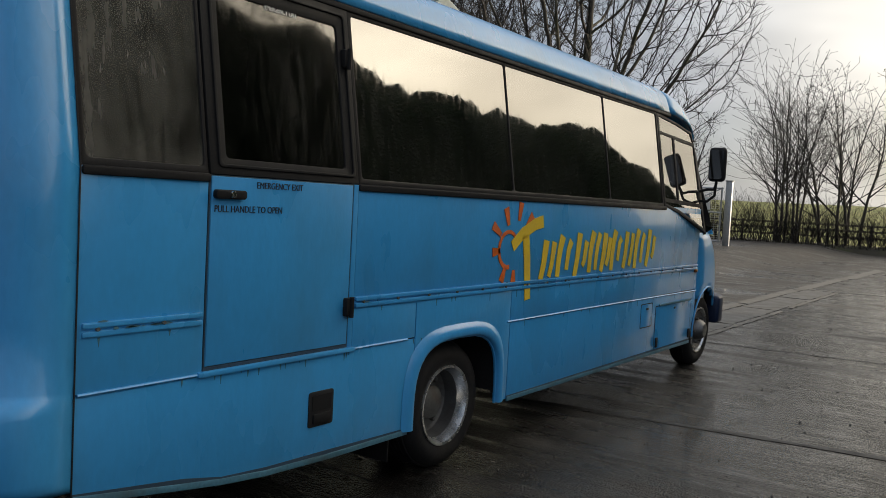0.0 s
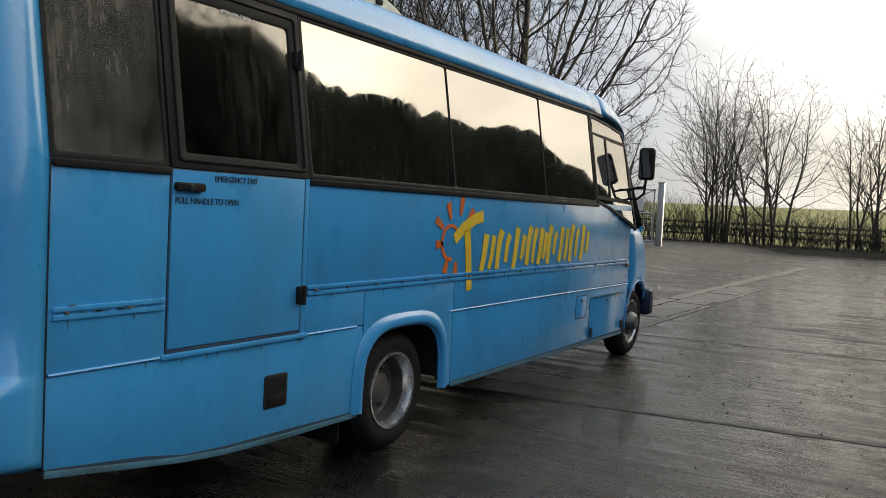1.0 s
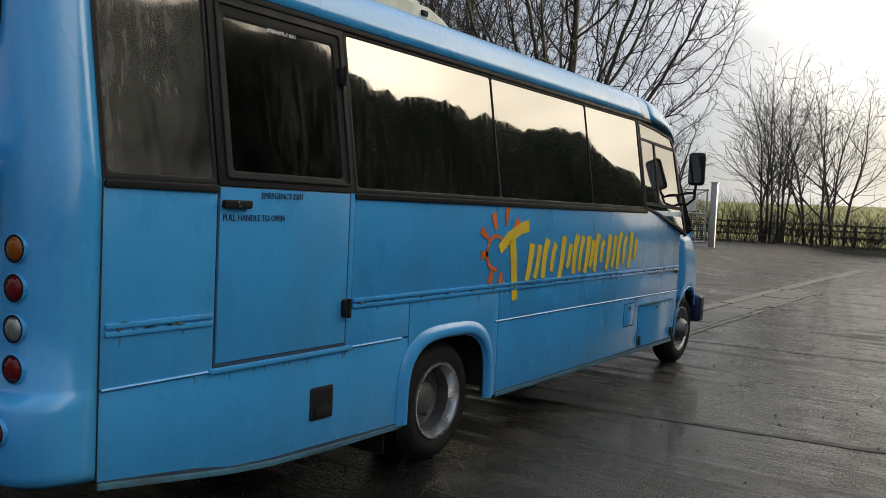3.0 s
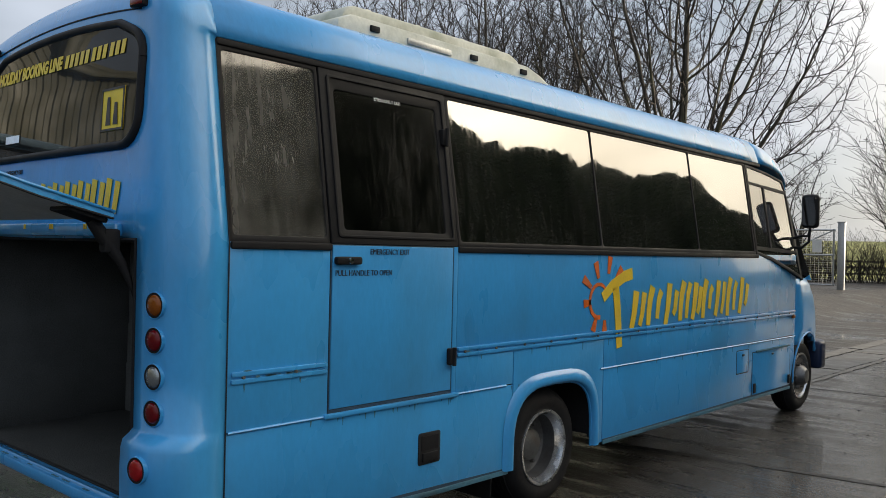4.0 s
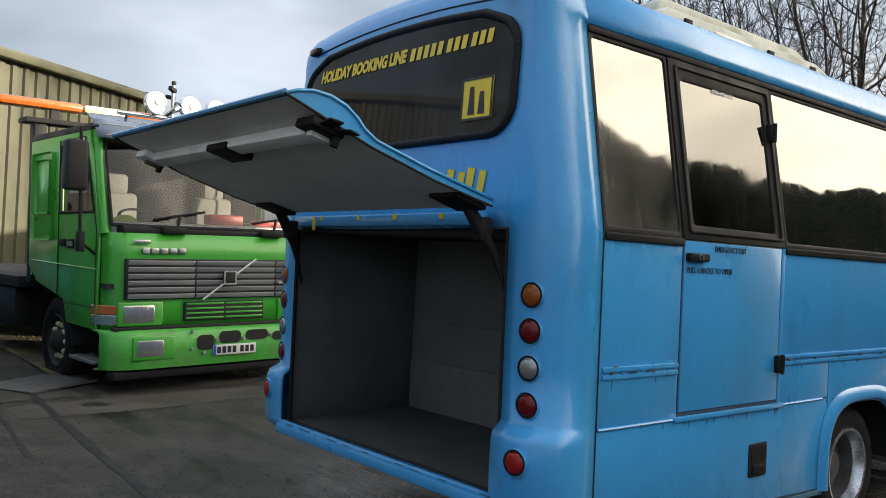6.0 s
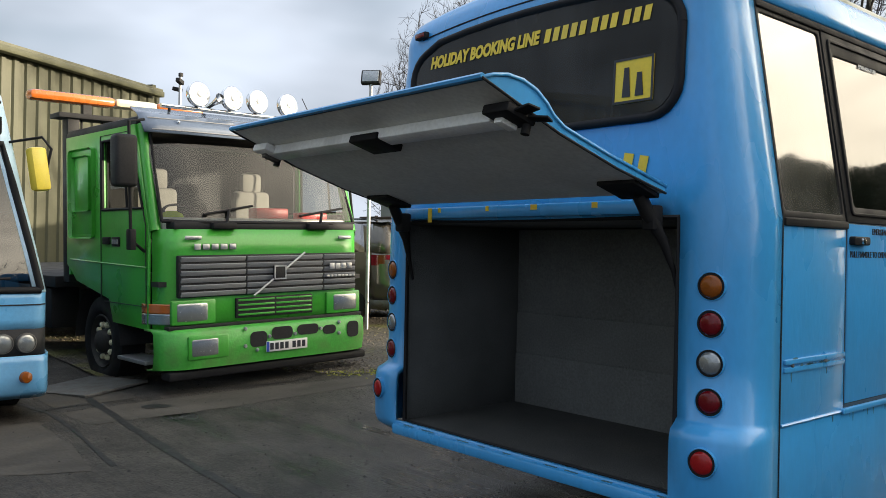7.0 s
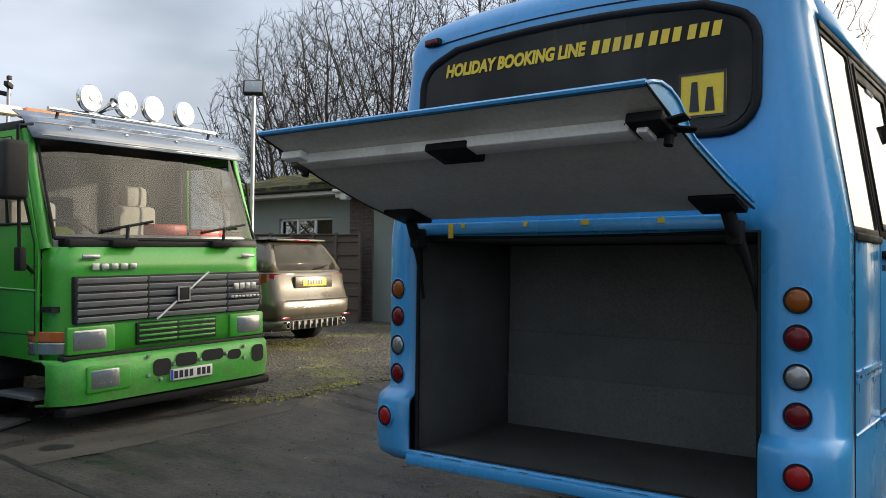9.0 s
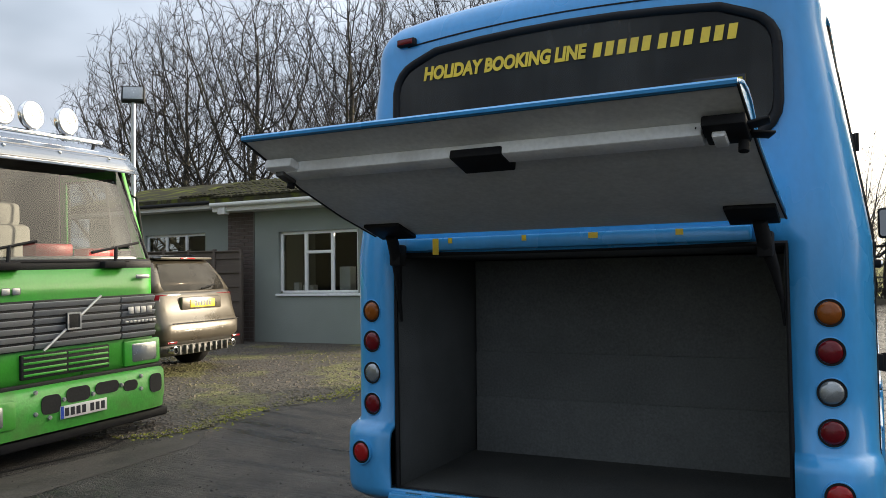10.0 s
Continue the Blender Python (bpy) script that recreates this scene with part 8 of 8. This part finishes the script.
for k in range(3):
    for y in (-0.75, 0.7):
        part("passenger_seat", join(box((-3.2 - k, y - 0.4, 0.8), (-2.8 - k, y + 0.4, 0.92), 0.04), box((-3.3 - k, y - 0.4, 0.9), (-3.18 - k, y + 0.4, 1.6), 0.05)), M_SEAT, mb)
part("wiper", join(tube([(0.0, -0.2, 1.10), (-0.02, 0.30, 1.17), (-0.06, 0.85, 1.20)], 0.012, 6), tube([(0.01, -0.9, 1.12), (0.0, -0.2, 1.16)], 0.012, 6)), M_RUBBER, mb)
pl = part("number_plate", box((0.055, -0.18, 0.255), (0.066, 0.34, 0.37), 0.004), M_PLATE, mb, "white number plate with plain bars")
for k in range(7):
    part("plate_bar", box((0.0662, -0.15 + 0.068 * k, 0.275), (0.0668, -0.105 + 0.068 * k, 0.35)), M_BLACKVINYL, pl, smooth=0)
lm = None
for k in range(10):
    y0 = -0.72 + 0.137 * k
    me = plate(stroke([(y0, 0.81), (y0 + 0.02, 0.88), (y0 + 0.03, 0.93)], 0.035, 0.045), thick=0.004, bevel=0.0)
    ob = face("brush_stroke", me, M_FADEDLET, 0.006 - MC * (y0 / MW) ** 2, mb)
    me = plate(stroke([(y0 + 0.062, 0.815 + 0.01 * (k % 3)), (y0 + 0.082, 0.88), (y0 + 0.092, 0.925)], 0.032, 0.042), thick=0.004, bevel=0.0)
    face("brush_stroke", me, M_FADEDLET, 0.0065 - MC * (y0 / MW) ** 2, mb)
for k in range(6):
    face("maker_bar", plate(rect(-0.42 + 0.125 * k, 0.615, -0.33 + 0.125 * k, 0.69), thick=0.008, bevel=0.0), M_STEEL, 0.008 - 0.012 * (k > 3), mb)
face("maker_underline", plate(rect(-0.42, 0.59, 0.30, 0.60), thick=0.008, bevel=0.0), M_STEEL, 0.008, mb)

# ---------------------------------------------------------------- parked car
M_GOLD = mat("bronze_car_paint", (0.066, 0.056, 0.041), 0.34, metal=0.25, var=0.08, scale=2, fine=40, coat=0.6, dirt=(0.075, 0.064, 0.05), dirt_amount=0.35, dirt_scale=3)
car = thing("parked_estate_car", "bronze compact off-road car seen from behind", "car", pose(-7.36, 5.58, lift(-8.3, 5.6), 1.0, 0, 4))
CWD = 0.92


def crow(z, x, w, r=0.22):
    """Rear plan of the car at a height; x forward is -x here (the car points away)."""
    pts = []
    for i in range(25):
        u = 1 - 2 * i / 24
        s, a = (1 if u >= 0 else -1), abs(u)
        flat = w - r
        if a < 0.6:
            pts.append((x - 0.06 * (flat * a / 0.6 / w) ** 2, s * flat * a / 0.6, z))
        else:
            tt = (a - 0.6) / 0.4 * math.pi / 2
            x0 = x - 0.06 * (flat / w) ** 2
            pts.append((x0 - 0.42 * (1 - math.cos(tt)), s * (flat + r * math.sin(tt)), z))
    return pts


body_rows = [crow(z, x, w) for z, x, w in ((0.40, -0.05, CWD - 0.06), (0.52, 0.03, CWD), (0.68, 0.04, CWD), (0.74, 0.00, CWD), (0.90, -0.05, CWD), (1.08, -0.08, CWD - 0.01), (1.14, -0.12, CWD - 0.03))]
thicken(part("tailgate_and_quarter", skin(body_rows), M_GOLD, car, smooth=50), 0.02)
thicken(part("rear_diffuser", skin([crow(z, x, w) for z, x, w in ((0.26, -0.10, CWD - 0.10), (0.34, -0.03, CWD - 0.06), (0.41, -0.04, CWD - 0.05))]), M_RIM_DARK, car, smooth=50), 0.02)
for k in range(9):
    part("diffuser_fin", box((-0.06, -0.50 + 0.125 * k - 0.012, 0.28), (0.0, -0.50 + 0.125 * k + 0.012, 0.40), 0.004), M_RIM_DARK, car)
top_rows = [crow(z, x, w, 0.16) for z, x, w in ((1.14, -0.12, CWD - 0.03), (1.34, -0.22, CWD - 0.10), (1.52, -0.34, CWD - 0.18), (1.60, -0.42, CWD - 0.24))]
cab_ = part("upper_body", skin(top_rows), M_GOLD, car, smooth=50)
thicken(cab_, 0.02)
part("roof", skin([[(-0.42 - 0.5 * k, y, 1.60 + 0.05 * (1 - (y / 0.7) ** 2) + 0.02 * math.sin(k)) for y in (-0.68, -0.4, 0, 0.4, 0.68)] for k in range(5)]), M_GOLD, car, smooth=60)
part("roof_spoiler", box((-0.52, -0.54, 1.585), (-0.29, 0.54, 1.622), 0.02), M_GOLD, car)
part("high_brake_lamp", box((-0.295, -0.15, 1.592), (-0.280, 0.15, 1.612), 0.004), M_LAMP_BRIGHT, car)
for s in (1, -1):
    part("roof_rail", tube([(-0.62, s * 0.60, 1.625), (-0.72, s * 0.60, 1.66), (-2.0, s * 0.62, 1.67)], 0.015, 6), M_DARK, car)
    part("body_side", skin([[(x, s * yy, z) for x in (-0.40, -1.2, -2.2, -3.2, -4.1)] for yy, z in ((0.86, 0.40), (0.925, 0.62), (0.92, 0.95), (0.89, 1.14))]), M_GOLD, car, smooth=60)
    part("side_glass", skin([[(x, s * 0.86, 1.14) for x in (-0.45, -1.2, -2.4, -3.0)], [(x, s * 0.70, 1.58) for x in (-0.6, -1.2, -2.2, -2.4)]]), M_GLASS, car, smooth=0)
    lampm = part("rear_lamp", skin([[(p[0] + 0.012, p[1], p[2]) for p in (crow(z, -0.09 - 0.10 * (z - 1.0), CWD + 0.004)[1:9] if s > 0 else crow(z, -0.09 - 0.10 * (z - 1.0), CWD + 0.004)[-9:-1])] for z in (0.94, 1.02, 1.10)]), M_LAMP_RED, car, "wrap-round red and clear rear lamp", smooth=50)
    part("lamp_clear", skin([[(p[0] + 0.016, p[1], p[2]) for p in (crow(z, -0.09 - 0.10 * (z - 1.0), CWD + 0.004)[4:8] if s > 0 else crow(z, -0.09 - 0.10 * (z - 1.0), CWD + 0.004)[-8:-4])] for z in (1.01, 1.05)]), M_LAMP_CLEAR, lampm, smooth=50)
    part("reflector", box((0.005, s * 0.68 - 0.09, 0.44), (0.02, s * 0.68 + 0.09, 0.47), 0.004), M_LAMP_RED, car)
    part("exhaust_tip", moved(lathe([(-0.10, 0.045), (0.02, 0.05), (0.022, 0.042), (-0.06, 0.040)], 16), Matrix.Translation((0.0, s * 0.62, 0.35))), M_CHROME, car)
    for wx in (-0.95, -3.65):
        bm = lathe([(-0.20, 0.22), (-0.21, 0.30), (-0.17, 0.345), (-0.02, 0.345), (0.0, 0.30), (-0.01, 0.23), (-0.05, 0.20), (-0.06, 0.0001)], 32, "y")
        if s < 0:
            moved(bm, Matrix.Diagonal((1, -1, 1, 1)))
        part("tyre", moved(bm, Matrix.Translation((wx, s * 0.90, 0.345))), M_TYRE, car, smooth=50)
rg = part("rear_glass", skin([[(x + 0.008 - 0.05 * (y / w) ** 2, y, z) for y in [w - 2 * w * i / 10 for i in range(11)]] for x, z, w in ((-0.12, 1.15, 0.68), (-0.21, 1.34, 0.62), (-0.32, 1.53, 0.54))]), M_GLASS_REAR, car, "dark heated rear window", smooth=60)
part("wiper", tube([(-0.09, 0.05, 1.17), (-0.12, 0.38, 1.22)], 0.010, 6), M_RUBBER, rg)
part("underbody", box((-4.1, -0.75, 0.25), (-0.2, 0.75, 0.45)), M_DARK, car)
part("car_front", box((-4.25, -0.85, 0.35), (-4.05, 0.85, 1.0), 0.1), M_GOLD, car)
part("bonnet", skin([[(-3.0, y, 1.12), (-3.7, y, 1.08), (-4.2, y, 0.95)] for y in (-0.85, 0, 0.85)]), M_GOLD, car, smooth=60)
part("plate_recess", box((-0.10, -0.42, 0.88), (-0.035, 0.42, 1.06), 0.02), M_GOLD, car)
cp = part("number_plate", box((-0.034, -0.26, 0.91), (-0.026, 0.26, 1.02), 0.004), M_PLATEY, car, "yellow number plate with plain bars")
for k in range(6):
    part("plate_bar", box((-0.0258, -0.17 + 0.06 * k, 0.93), (-0.0252, -0.13 + 0.06 * k, 1.0)), M_BLACKVINYL, cp, smooth=0)
part("tailgate_crease", tube([(0.045, -0.7, 0.71), (0.06, 0, 0.71), (0.045, 0.7, 0.71)], 0.008, 6), M_DARK, car)
